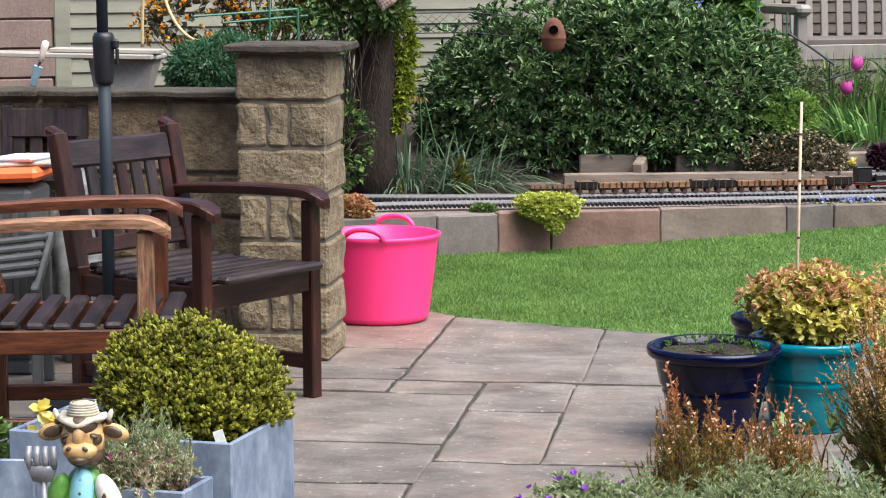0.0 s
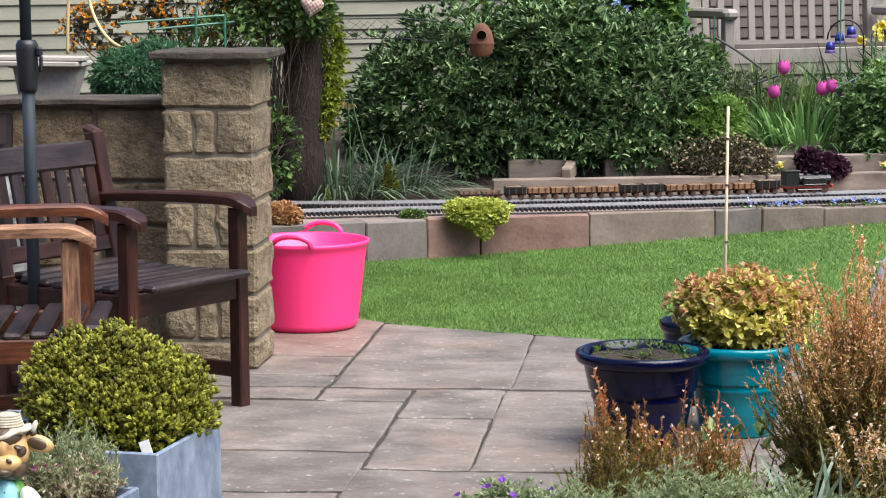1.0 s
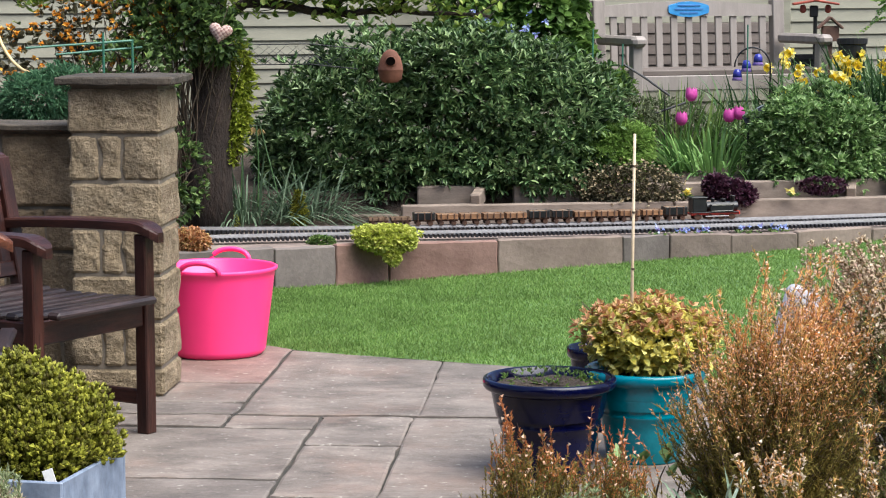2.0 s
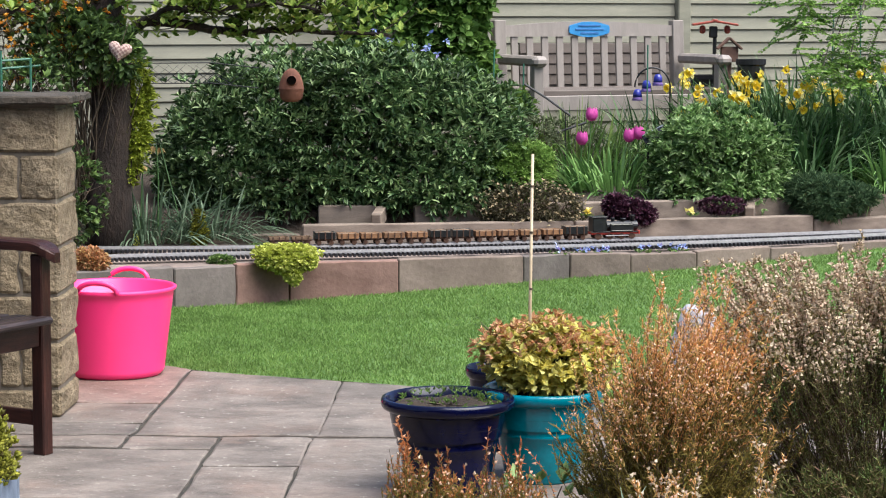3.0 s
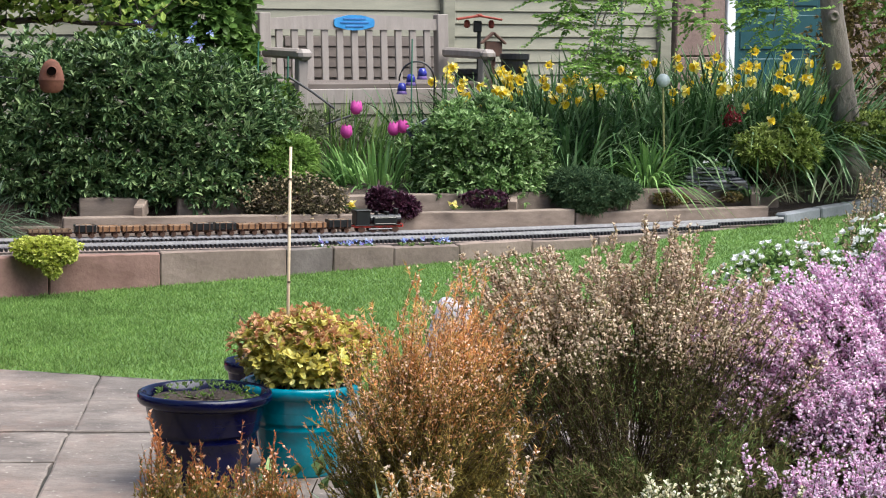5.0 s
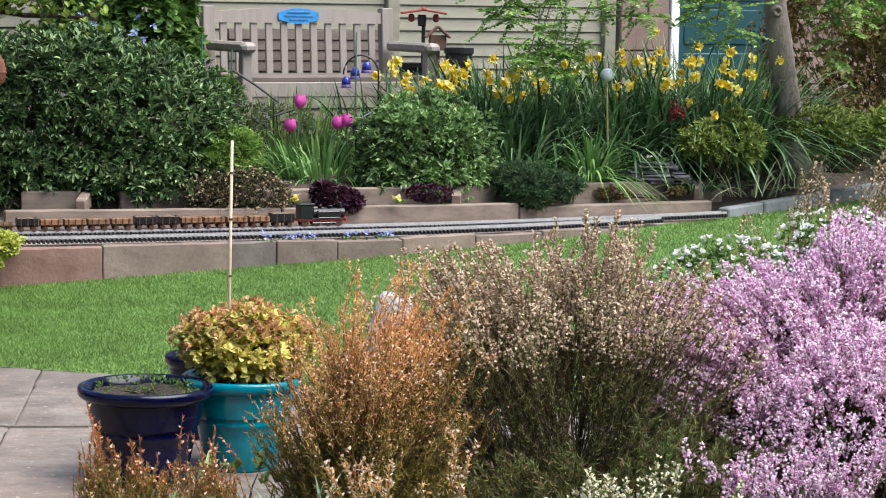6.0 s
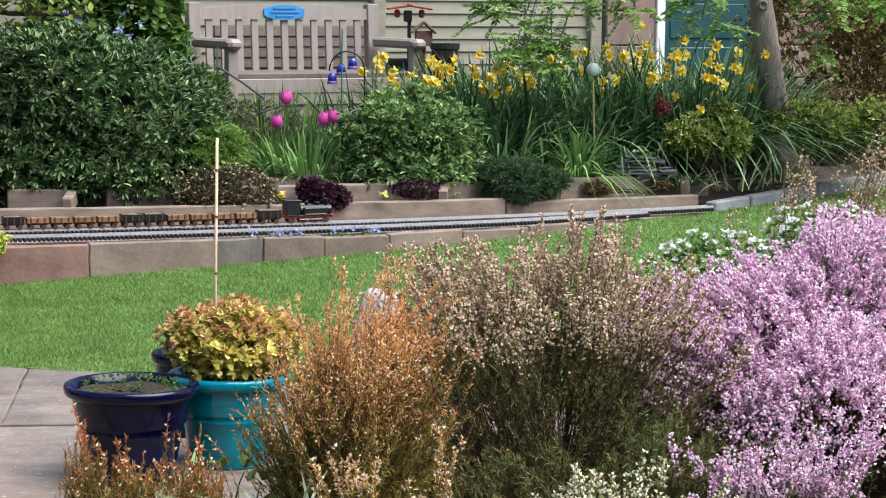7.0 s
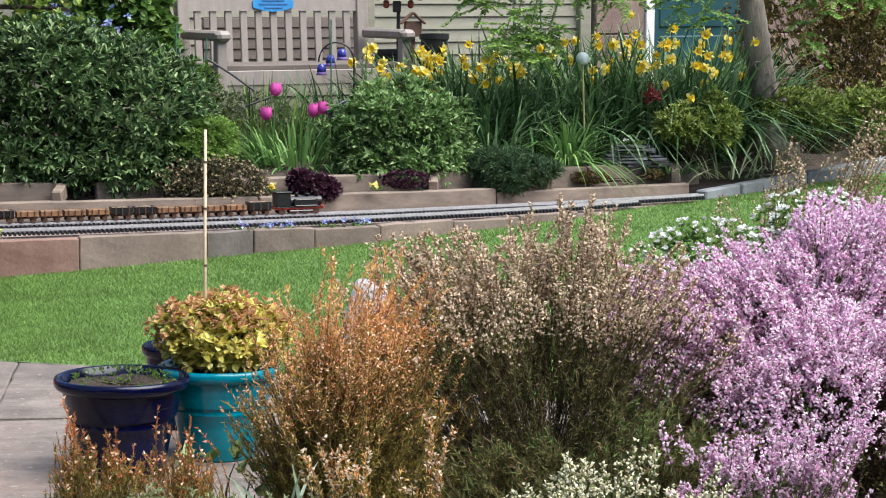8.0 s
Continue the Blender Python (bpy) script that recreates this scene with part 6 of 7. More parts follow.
make_planter((-1.425, 4.955, 0), -9, 0.54, 0.38, 0.285, "square grey-blue zinc planter with a golden dwarf conifer")
make_planter((-1.365, 4.625, 0), -9, 0.27, 0.16, 0.222, "small grey-blue zinc planter with a pink heather")
make_planter((-1.86, 4.90, 0), 2, 0.40, 0.24, 0.222, "grey-blue zinc planter with yellow pansies")
bush("golden_dwarf_conifer", "dense golden-green dwarf conifer in a zinc planter", [((-1.345, 5.0, 0.34), (0.19, 0.16, 0.145)), ((-1.43, 5.0, 0.37), (0.12, 0.13, 0.125)), ((-1.235, 5.0, 0.345), (0.10, 0.12, 0.11)), ((-1.335, 4.98, 0.42), (0.09, 0.1, 0.095)), ((-1.26, 4.95, 0.40), (0.07, 0.08, 0.08)), ((-1.40, 4.9, 0.34), (0.09, 0.08, 0.09)), ((-1.28, 4.9, 0.33), (0.1, 0.08, 0.09))], 4700, 3, 0.021, 0.0095, L_GOLD, stems=60, base=(-1.335, 5.0, 0.2), up=1.2, inner=0.34, front=0.8, open_=0.42, lump=0.4, kind=KNOB)
heather("pink_heather", "small grey-green heather with few pink flowers in a zinc planter", [((-1.35, 4.63, 0.265), (0.10, 0.06, 0.075))], 480, (-1.35, 4.63, 0.2), L_SANTOLINA, H_BROWN, (0.006, 0.005), 4, (0.3, 0.8), 60, jag=0.03, low=H_BROWN, zone=(-0.2, 0.6))
bush("pansies", "yellow pansies with green leaves in a zinc planter", [((-1.86, 4.88, 0.25), (0.15, 0.09, 0.04))], 130, 4, 0.03, 0.018, L_MID, stems=20, category="flower", base=(-1.86, 4.88, 0.19))
g = thing("yellow_pansy", pose(-1.655, 4.86, 0.20), "large pale yellow pansy flowers on thin stems", "flower")
gg = Geo()
rosettes(gg, np.array([(0, 0, 0.12), (0.012, -0.02, 0.075), (-0.02, 0, 0.07), (0.03, 0, 0.10)]), np.tile([0.1, -1.0, 0.1], (4, 1)), 7, 0.033, 0.036, 1.5, kind=OVAL, up=0)
gg.make("petals", F_YELLOW, g)
gg = Geo()
wisps(gg, np.array([(0, 0.01, -0.02)] * 4), np.array([(0, 0.004, 0.12), (0.012, -0.016, 0.075), (-0.02, 0.004, 0.07), (0.03, 0.004, 0.10)]), 0.002)
gg.make("stemwork", L_STRAP, g)
bush("left_bed_evergreen", "green conifer sprig beside the chair", [((-1.93, 5.0, 0.32), (0.10, 0.08, 0.08))], 260, 5, 0.016, 0.006, L_MID, stems=12, category="shrub", base=(-1.93, 4.95, 0.2))

# ---- planting behind the low wall ----
bush("orange_berberis", "arching shrub covered in orange blossom", [((-2.75, 10.6, 1.03), (0.28, 0.2, 0.12)), ((-2.4, 10.7, 1.15), (0.32, 0.22, 0.16)), ((-2.1, 10.75, 1.3), (0.25, 0.2, 0.15))], 420, 5, 0.03, 0.016, L_COTON, stems=90, flowers=(L_ORANGE, 1400, 0.021, 0.019, 6), base=(-2.45, 10.7, 0.63))
bush("feathery_plant", "feathery blue-green leafy plant above the low wall", [((-2.15, 8.35, 0.92), (0.14, 0.12, 0.10)), ((-2.05, 8.4, 0.96), (0.11, 0.1, 0.09))], 620, 6, 0.028, 0.007, L_FERN, stems=40, category="plant", base=(-2.12, 8.38, 0.81))
bush("ivy", "dark ivy and leaves behind the stone pillar", [((-2.05, 9.6, 0.95), (0.22, 0.2, 0.2)), ((-2.0, 10.35, 0.45), (0.14, 0.2, 0.24))], 260, 5, 0.030, 0.017, L_CREEPER, stems=40, category="climber", base=(-2.05, 10.1, 0.3))


# ---- model train on the far track ----
M_OCHRE = surface("ochre_wagon_paint", (0.12, 0.055, 0.022), (0.30, 0.15, 0.065), 30, 80, 0.7, bump=0.2, vary=0.25)
M_LOCO = surface("black_loco_paint", (0.005, 0.005, 0.006), (0.012, 0.012, 0.013), 20, 80, 0.35, bump=0.02)
M_RED = surface("red_paint", (0.42, 0.03, 0.02), (0.55, 0.05, 0.03), 20, 80, 0.45, bump=0.02)
M_RUST = surface("rusty_underframe", (0.03, 0.015, 0.01), (0.09, 0.04, 0.02), 30, 90, 0.8, bump=0.2)
M_LOAD = surface("wagon_load", (0.10, 0.06, 0.03), (0.20, 0.13, 0.08), 40, 120, 0.9, bump=0.6)
M_LINING = surface("pale_lining", (0.5, 0.48, 0.42), (0.6, 0.58, 0.5), 20, 60, 0.5, bump=0)


def on_track(x):
    xs = np.array([x - 0.02, x, x + 0.02])
    ys = smooth_line(FAR_TRACK, np.linspace(-2.6, 2.7, 140))
    y = np.interp(xs, np.linspace(-2.6, 2.7, 140), ys)
    return pose(x, y[1], 0.208, 0, 0, math.degrees(math.atan2(y[2] - y[0], 0.04)))


def wheel_pair(x, r, parent):
    for s in (-1, 1):
        v, f = lathe([(0, 0.003), (r, 0.003), (r, -0.002), (r * 1.12, -0.002), (r * 1.12, -0.004), (0, -0.004)], 14)
        ob = Geo().add(np.stack([v[:, 0] + x, s * (0.024 - v[:, 2]), v[:, 1] + r], -1), f).make("wheel", M_RUST, parent)


def make_wagon(x, L, mat, h, label, load=True):
    wa = thing("goods_wagon", on_track(x), label, "model wagon", "model train wagons")
    part("underframe", blk((L * 0.96, 0.05, 0.010), (0, 0, 0.024), bevel=0.002), M_RUST, wa)
    for sy in (-1, 1):
        part("side_board", blk((L * 0.94, 0.004, h), (0, sy * 0.033, 0.029 + h / 2), bevel=0.001), mat, wa)
        for k in (-1, 0, 1):
            part("strap", blk((0.006, 0.003, h + 0.006), (k * L * 0.3, sy * 0.0365, 0.028 + h / 2), bevel=0.001), M_RUST, wa)
    for sx in (-1, 1):
        part("end_board", blk((0.004, 0.066, h), (sx * (L * 0.47 - 0.002), 0, 0.0293 + h / 2), bevel=0.001), mat, wa)
        part("coupling", blk((0.012, 0.006, 0.005), (sx * (L * 0.5), 0, 0.024), bevel=0.001), M_LOCO, wa)
        wheel_pair(sx * L * 0.28, 0.011, wa)
    if load:
        bm = blk((L * 0.9, 0.06, h * 0.9), (0, 0, 0.029 + h * 0.52), bevel=0.006)
        bmesh.ops.subdivide_edges(bm, edges=bm.edges[:], cuts=3, use_grid_fill=True)
        for v in bm.verts:
            v.co.z += 0.006 * noise.noise(v.co * 90)
        part("load", bm, M_LOAD, wa)
    return wa


x = 0.30
tender = make_wagon(x, 0.12, M_LOCO, 0.036, "black coal tender of the model locomotive")
x -= 0.115
for kind in "ooookkooook":
    make_wagon(x, 0.105, M_OCHRE if kind == "o" else M_LOCO, 0.024 if kind == "o" else 0.032, "ochre open goods wagon of the model train" if kind == "o" else "black open goods wagon of the model train")
    x -= 0.108
for k in range(2):
    make_wagon(x, 0.10, M_LOAD, 0.012, "low flat wagon at the tail of the model train", False)
    x -= 0.105
loco = thing("model_locomotive", on_track(0.487), "black model steam locomotive with red buffer beam", "model locomotive")
part("frame", blk((0.20, 0.055, 0.012), (0, 0, 0.03), bevel=0.002), M_RED, loco)
for sy in (-1, 1):
    part("footplate", blk((0.205, 0.012, 0.004), (0, sy * 0.032, 0.0385), bevel=0.001), M_LOCO, loco)
    part("side_tank", blk((0.10, 0.014, 0.042), (0.03, sy * 0.03, 0.062), bevel=0.002), M_LOCO, loco)
    for z in (0.046, 0.078):
        part("lining", blk((0.09, 0.002, 0.002), (0.03, sy * 0.038, z), bevel=0), M_LINING, loco)
    part("coupling_rod", blk((0.10, 0.003, 0.005), (0.01, sy * 0.033, 0.018), bevel=0.001), M_RAIL, loco)
v, f = tube([(-0.03, 0, 0.068), (0.102, 0, 0.068)], [0.026, 0.026], 18)
Geo().add(v, f).make("boiler", M_LOCO, loco, smooth=False)
bm = blk((0.06, 0.07, 0.075), (-0.065, 0, 0.078), bevel=0.003)
blk((0.07, 0.078, 0.006), (-0.065, 0, 0.119), bevel=0.002, bm=bm)
part("cab", bm, M_LOCO, loco)
for xx, r, h in ((0.085, 0.010, 0.125), (0.045, 0.011, 0.108), (0.0, 0.008, 0.112)):
    v, f = lathe([(0, 0.085), (r, 0.085), (r * 0.9, h - 0.006), (r * 1.15, h - 0.003), (r * 1.1, h), (0, h)], 14)
    ob = Geo().add(v + [xx, 0, 0], f).make("chimney" if xx > 0.08 else "dome", M_LOCO, loco, smooth=True)
part("buffer_beam", blk((0.006, 0.07, 0.018), (0.105, 0, 0.034), bevel=0.001), M_RED, loco)
for xx in (-0.07, -0.02, 0.03, 0.075):
    wheel_pair(xx, 0.014, loco)
loco.scale = (1.2, 1.0, 0.9)

# ---- ornaments ----
egg = thing("bird_nester", pose(-1.10, 11.27, 0.86), "terracotta egg-shaped bird nester hanging before the shrub", "bird house")
v, f = lathe([(0, 0), (0.035, 0.003), (0.055, 0.02), (0.060, 0.05), (0.062, 0.062), (0.064, 0.066), (0.062, 0.07), (0.058, 0.095), (0.049, 0.125), (0.034, 0.15), (0.016, 0.164), (0, 0.168)], 36)
Geo().add(v, f).make("body", M_TERRA, egg, smooth=True)
v, f = lathe([(0.024, -0.004), (0.027, 0.002), (0.023, 0.006), (0.020, 0.0), (0.0, -0.001)], 24)
ob = Geo().add(v[: 24 * 3], f[: 24 * 2]).make("entrance_rim", M_TERRA, egg, smooth=True)
ob.matrix_local = pose(0.006, -0.052, 0.108, 76, 0, 0)
# flat black disc on the closed body: the hole's inner shade as colour
v, f = lathe([(0.023, 0.0), (0.0, 0.001)], 24)
ob = Geo().add(v, f).make("entrance", surface("painted_hollow_shade", (0.004, 0.003, 0.003), (0.008, 0.006, 0.005), 5, 50, 1.0, bump=0, spec=0.0), egg, "flat near-black disc painted as the shade inside the entrance hole")
ob.matrix_local = pose(0.006, -0.0545, 0.108, 76, 0, 0)
v, f = tube([(0, 0, 0.166), (0.0, 0.05, 0.3), (0, 0.1, 0.33)], 0.0015, 5)
Geo().add(v, f).make("hanging_wire", M_STEM, egg)

M_HEART = surface("checked_cloth", (0.52, 0.42, 0.38), (0.42, 0.30, 0.26), 40, 90, 0.9, bump=0.2, grain=0.3)
chk = M_HEART.node_tree.nodes.new("ShaderNodeTexChecker")
chk.inputs["Scale"].default_value = 90
chk.inputs["Color1"].default_value, chk.inputs["Color2"].default_value = (1.1, 1.05, 1.0, 1), (0.55, 0.42, 0.42, 1)
M_HEART.node_tree.links.new(M_HEART.node_tree.nodes.new("ShaderNodeTexCoord").outputs["Object"], chk.inputs[0])
hc = M_HEART.node_tree.nodes["Principled BSDF"].inputs["Base Color"]
M_HEART.node_tree.links.new(mixer(M_HEART.node_tree, "MULTIPLY", 1.0, hc.links[0].from_socket, chk.outputs[0]), hc)
hh = thing("hanging_heart", pose(-1.80, 10.4, 1.13, 0, 12, 0), "pale checked fabric heart hanging in the apple tree", "ornament")
a = np.linspace(0, 2 * np.pi, 40, endpoint=False)
o = np.stack([0.055 * np.sin(a) ** 3, np.zeros(40), 0.043 * (np.cos(a) - 0.38 * np.cos(2 * a) - 0.13 * np.cos(3 * a) - 0.05 * np.cos(4 * a))], -1)
v = np.r_[o * 0.8 + [0, -0.014, 0], o, o * 0.8 + [0, 0.014, 0], [[0, -0.018, 0], [0, 0.018, 0]]]
i = np.arange(40)
j = (i + 1) % 40
Geo().add(v, [np.r_[np.stack([i, j, j + 40, i + 40], -1), np.stack([i + 40, j + 40, j + 80, i + 80], -1)], np.r_[np.stack([j, i, np.full(40, 120)], -1), np.stack([i + 80, j + 80, np.full(40, 121)], -1)]]).make("heart", M_HEART, hh, smooth=True)
v, f = tube([(0, 0, 0.03), (0.01, 0.03, 0.14)], 0.0015, 5)
Geo().add(v, f).make("cord", M_STEM, hh)

M_PALESTONE = surface("pale_garden_stone", (0.46, 0.46, 0.50), (0.62, 0.61, 0.66), 10, 60, 0.8, bump=0.5, depth=0.006)
bm = bmesh.new()
bmesh.ops.create_icosphere(bm, subdivisions=4, radius=1)
for v in bm.verts:
    k = 1 + 0.09 * noise.noise(v.co * 1.3) + 0.03 * noise.noise(v.co * 6)
    v.co = Vector((v.co.x * 0.085 * k, v.co.y * 0.08 * k, max(-0.3, min(v.co.z, 0.93)) * 0.31 * k))
st = part("standing_stone", bm, M_PALESTONE, smooth=True)
st.location = (0.455, 5.60, 0.315)
tagged(st, "pale grey standing stone among the heathers", "stone")

M_SLATE = surface("dark_slate", (0.07, 0.07, 0.078), (0.24, 0.24, 0.26), 10, 60, 0.7, bump=0.5, depth=0.004, vary=0.3)
sl = thing("slate_pile", pose(2.40, 12.45, 0.325), "small pile of flat grey slates in the bed", "stones")
for k in range(7):
    # every layer is two or three slates side by side, broken to uneven lengths
    cuts = [-0.21 + 0.018 * k, rng.uniform(-0.1, -0.02), rng.uniform(0.05, 0.12), 0.21 - 0.022 * k]
    if k % 2:
        cuts.pop(1)
    for x0, x1 in zip(cuts, cuts[1:]):
        thick = rng.uniform(0.010, 0.017)
        bm = blk((x1 - x0 - rng.uniform(0.004, 0.02), rng.uniform(0.15, 0.22), thick), bevel=0.003, jit=0.004)
        ob = part("slate", bm, M_SLATE, sl)
        ob.matrix_local = pose((x0 + x1) / 2, rng.uniform(-0.025, 0.025), 0.010 + 0.0172 * k, rng.normal(0, 0.8), rng.normal(0, 0.8), rng.normal(0, 4))

M_KERB = surface("grey_kerb_slab", (0.13, 0.14, 0.15), (0.21, 0.22, 0.235), 6, 60, 0.85, bump=0.4, depth=0.004, vary=0.12)
kerb = thing("lawn_kerb", pose(0, 0, 0), "row of grey slabs edging the lawn", "kerb", kind="structure")
pa, pb = Vector((2.72, 12.16, 0.15)), Vector((4.35, 14.0, 0.19))
for k in range(6):
    a, b = pa.lerp(pb, k / 6 + 0.004), pa.lerp(pb, (k + 1) / 6 - 0.004)
    part("kerb_slab", beam(a, b, 0.07, 0.13, 0.008), M_KERB, kerb)

cane = thing("garden_cane", pose(0.045, 6.38, 0.24), "thin pale bamboo cane standing in the turquoise pot", "cane")
v, f = tube([(0.0, 0, 0), (0.002, 0, 0.3), (0.006, 0, 0.69)], [0.0048, 0.0045, 0.004], 8)
Geo().add(v, f).make("stick", surface("bamboo", (0.50, 0.38, 0.24), (0.62, 0.50, 0.34), 20, 60, 0.6, bump=0.1), cane, smooth=True)
for z in (0.12, 0.31, 0.47, 0.6):
    v, f = tube([(0.001 + z * 0.008, 0, z - 0.003), (0.001 + z * 0.008, 0, z + 0.003)], 0.0056, 8)
    Geo().add(v, f).make("node", M_STEM, cane)

M_CANE = surface("green_coated_cane", (0.025, 0.11, 0.07), (0.05, 0.17, 0.11), 20, 60, 0.5, bump=0)
for x, y, z0, z1, dx in ((-0.12, 12.6, 0.4, 1.1, 0.012), (0.05, 12.6, 0.4, 1.02, 0.004), (1.78, 12.9, 0.4, 1.3, 0.01), (1.95, 12.9, 0.4, 1.35, -0.01), (0.75, 12.85, 0.4, 1.12, 0.0)):
    c = thing("plant_support_cane", pose(x, y, z0), "thin green coated plant cane in the bed", "cane", "green plant canes")
    v, f = tube([(0, 0, 0), (dx, 0, z1 - z0)], 0.0045, 7)
    Geo().add(v, f).make("stick", M_CANE, c)
for a, b in (((0.06, 12.5, 0.91), (0.31, 12.5, 0.74)), ((-0.15, 12.5, 0.70), (0.16, 12.5, 0.58)), ((0.14, 12.5, 0.60), (0.40, 12.55, 0.70))):
    c = thing("support_rod", pose(*a), "thin black metal rod leaning in the bed before the bench", "rod", "black rods in the bed")
    d = np.array(b) - a
    v, f = tube([(0, 0, 0), tuple(d * 0.5 + [0, 0, 0.006]), tuple(d)], 0.0065, 7)
    Geo().add(v, f).make("rod", M_BLACK, c)
    v, f = tube([tuple(d * 0.9), tuple(d * 0.9 - [0, 0, a[2] + d[2] * 0.9 - 0.36])], 0.004, 6)
    Geo().add(v, f).make("stake", M_BLACK, c)
for a, b in (((-2.4, 9.2, 1.09), (-2.0, 9.4, 1.115)), ((-2.3, 9.3, 1.06), (-1.98, 9.5, 1.085))):
    c = thing("plant_support_cane", pose(*a), "thin green cane lying level through the shrubs", "cane", "green plant canes")
    v, f = tube([(0, 0, 0), tuple(np.array(b) - a)], 0.005, 7)
    Geo().add(v, f).make("stick", M_CANE, c)
    v, f = tube([(0.3, 0.1, -0.3), (0.3, 0.1, 0.06)], 0.005, 7)
    Geo().add(v, f).make("upright", M_CANE, c)

glb = thing("gazing_globe", pose(2.12, 12.5, 0.345), "small white glass globe on a pale stick", "ornament")
v, f = tube([(0.02, 0, 0), (0.0, 0, 0.54)], 0.006, 8)
Geo().add(v, f).make("stick", surface("pale_wood_stick", (0.20, 0.20, 0.07), (0.36, 0.34, 0.14), 20, 60, 0.6, bump=0), glb)
a = np.linspace(0, np.pi, 16)
v, f = lathe(np.stack([0.038 * np.sin(a), 0.57 - 0.038 * np.cos(a)], -1), 24)
Geo().add(v, f).make("globe", surface("white_glass", (0.46, 0.52, 0.53), (0.60, 0.66, 0.66), 10, 40, 0.15, bump=0), glb, smooth=True)

M_BLUEGLASS = surface("blue_glass_bell", (0.02, 0.03, 0.22), (0.06, 0.06, 0.40), 20, 40, 0.12, bump=0)
M_LILAC = surface("lilac_glass_rim", (0.22, 0.14, 0.45), (0.34, 0.22, 0.58), 20, 40, 0.2, bump=0)
bells = thing("bell_ornament", pose(0.785, 12.95, 0.4), "arched wire ornament with hanging blue glass bell flowers", "ornament")
a = np.linspace(0.1, np.pi, 18)
p = np.r_[[(0.10, 0, 0)], np.stack([0.10 * np.cos(a), np.zeros(18), 0.48 + 0.11 * np.sin(a)], -1)]
v, f = tube(p, 0.005, 7)
Geo().add(v, f).make("wire_arch", M_LOCO, bells, smooth=True)
for x, z in ((-0.085, 0.425), (-0.035, 0.475), (0.03, 0.51)):
    v, f = lathe([(0.0, 0.045), (0.016, 0.042), (0.024, 0.025), (0.027, 0.0), (0.024, 0.0), (0.0, 0.03)], 16)
    b = Geo().add(v, f).make("bell", M_BLUEGLASS, bells, smooth=True)
    b.location = (x, -0.01, z)
    v, f = lathe([(0.024, 0.0), (0.032, -0.02), (0.028, -0.02), (0.02, 0.0)], 16)
    Geo().add(v, f).make("bell_rim", M_LILAC, b, smooth=True)

feed = thing("bird_table", pose(1.22, 13.95, 0.45), "small red-roofed bird feeder on a black post", "bird feeder")
v, f = tube([(0, 0, 0), (0, 0, 0.74)], 0.012, 8)
Geo().add(v, f).make("post", M_LOCO, feed)
M_FEEDER = surface("weathered_red_paint", (0.16, 0.02, 0.012), (0.36, 0.06, 0.03), 30, 80, 0.55, bump=0.2)
for s in (-1, 1):
    part("roof_board", blk((0.15, 0.12, 0.014), (s * 0.064, 0, 0.785), (0, s * 9, 0), bevel=0.004), M_FEEDER, feed, "weathered red roof board")
    part("hanging_cup", blk((0.035, 0.035, 0.05), (s * 0.075, 0, 0.745), bevel=0.01), M_FEEDER, feed)
part("ridge", blk((0.03, 0.125, 0.02), (0, 0, 0.798), bevel=0.006), M_FEEDER, feed)
part("tray", blk((0.05, 0.05, 0.07), (-0.01, 0, 0.73), bevel=0.006), M_LOCO, feed)
nest = thing("wooden_bird_box", pose(1.29, 13.75, 0.44), "small brown wooden bird box with a pitched roof on a post", "bird house")
M_BOX = surface("brown_box_wood", (0.09, 0.045, 0.03), (0.17, 0.09, 0.06), 12, 60, 0.7, bump=0.3)
part("post", blk((0.03, 0.03, 0.57), (0, 0.01, 0.285)), M_BOX, nest)
part("body", blk((0.10, 0.09, 0.09), (0, 0, 0.61)), M_BOX, nest)
for s in (-1, 1):
    part("roof_board", blk((0.10, 0.13, 0.012), (s * 0.036, 0, 0.675), (0, s * 42, 0), bevel=0.002), M_BOX, nest)
for x, y, w, h in ((1.385, 13.4, 0.17, 0.61), (1.17, 13.95, 0.2, 0.50)):
    tb = thing("black_plant_tub", pose(x, y, 0.42), "tall black plastic plant tub behind the daffodils", "plant pot", "black tubs")
    v, f = lathe([(0, 0), (w * 0.36, 0), (w * 0.47, h * 0.94), (w * 0.52, h * 0.95), (w * 0.52, h), (w * 0.46, h), (w * 0.44, h * 0.9), (0, h * 0.9)], 24)
    Geo().add(v, f).make("body", M_BLACK, tb, smooth=False)
sol = thing("solar_light", pose(0.72, 12.2, 0.36), "small black solar light panel on a stake among tulips", "garden light")
v, f = tube([(0, 0, 0), (0, 0, 0.28)], 0.006, 7)
Geo().add(v, f).make("stake", M_BLACK, sol)
part("panel", blk((0.12, 0.07, 0.012), (0.03, 0, 0.29), (35, -28, 0), bevel=0.003), M_LOCO, sol)
frame_ = surface("aluminium_edge", (0.5, 0.52, 0.54), (0.62, 0.64, 0.66), 20, 60, 0.3, metal=0.8, bump=0)
part("panel_rim", blk((0.13, 0.008, 0.014), (0.03, 0.035, 0.313), (35, -28, 0), bevel=0.002), frame_, sol)

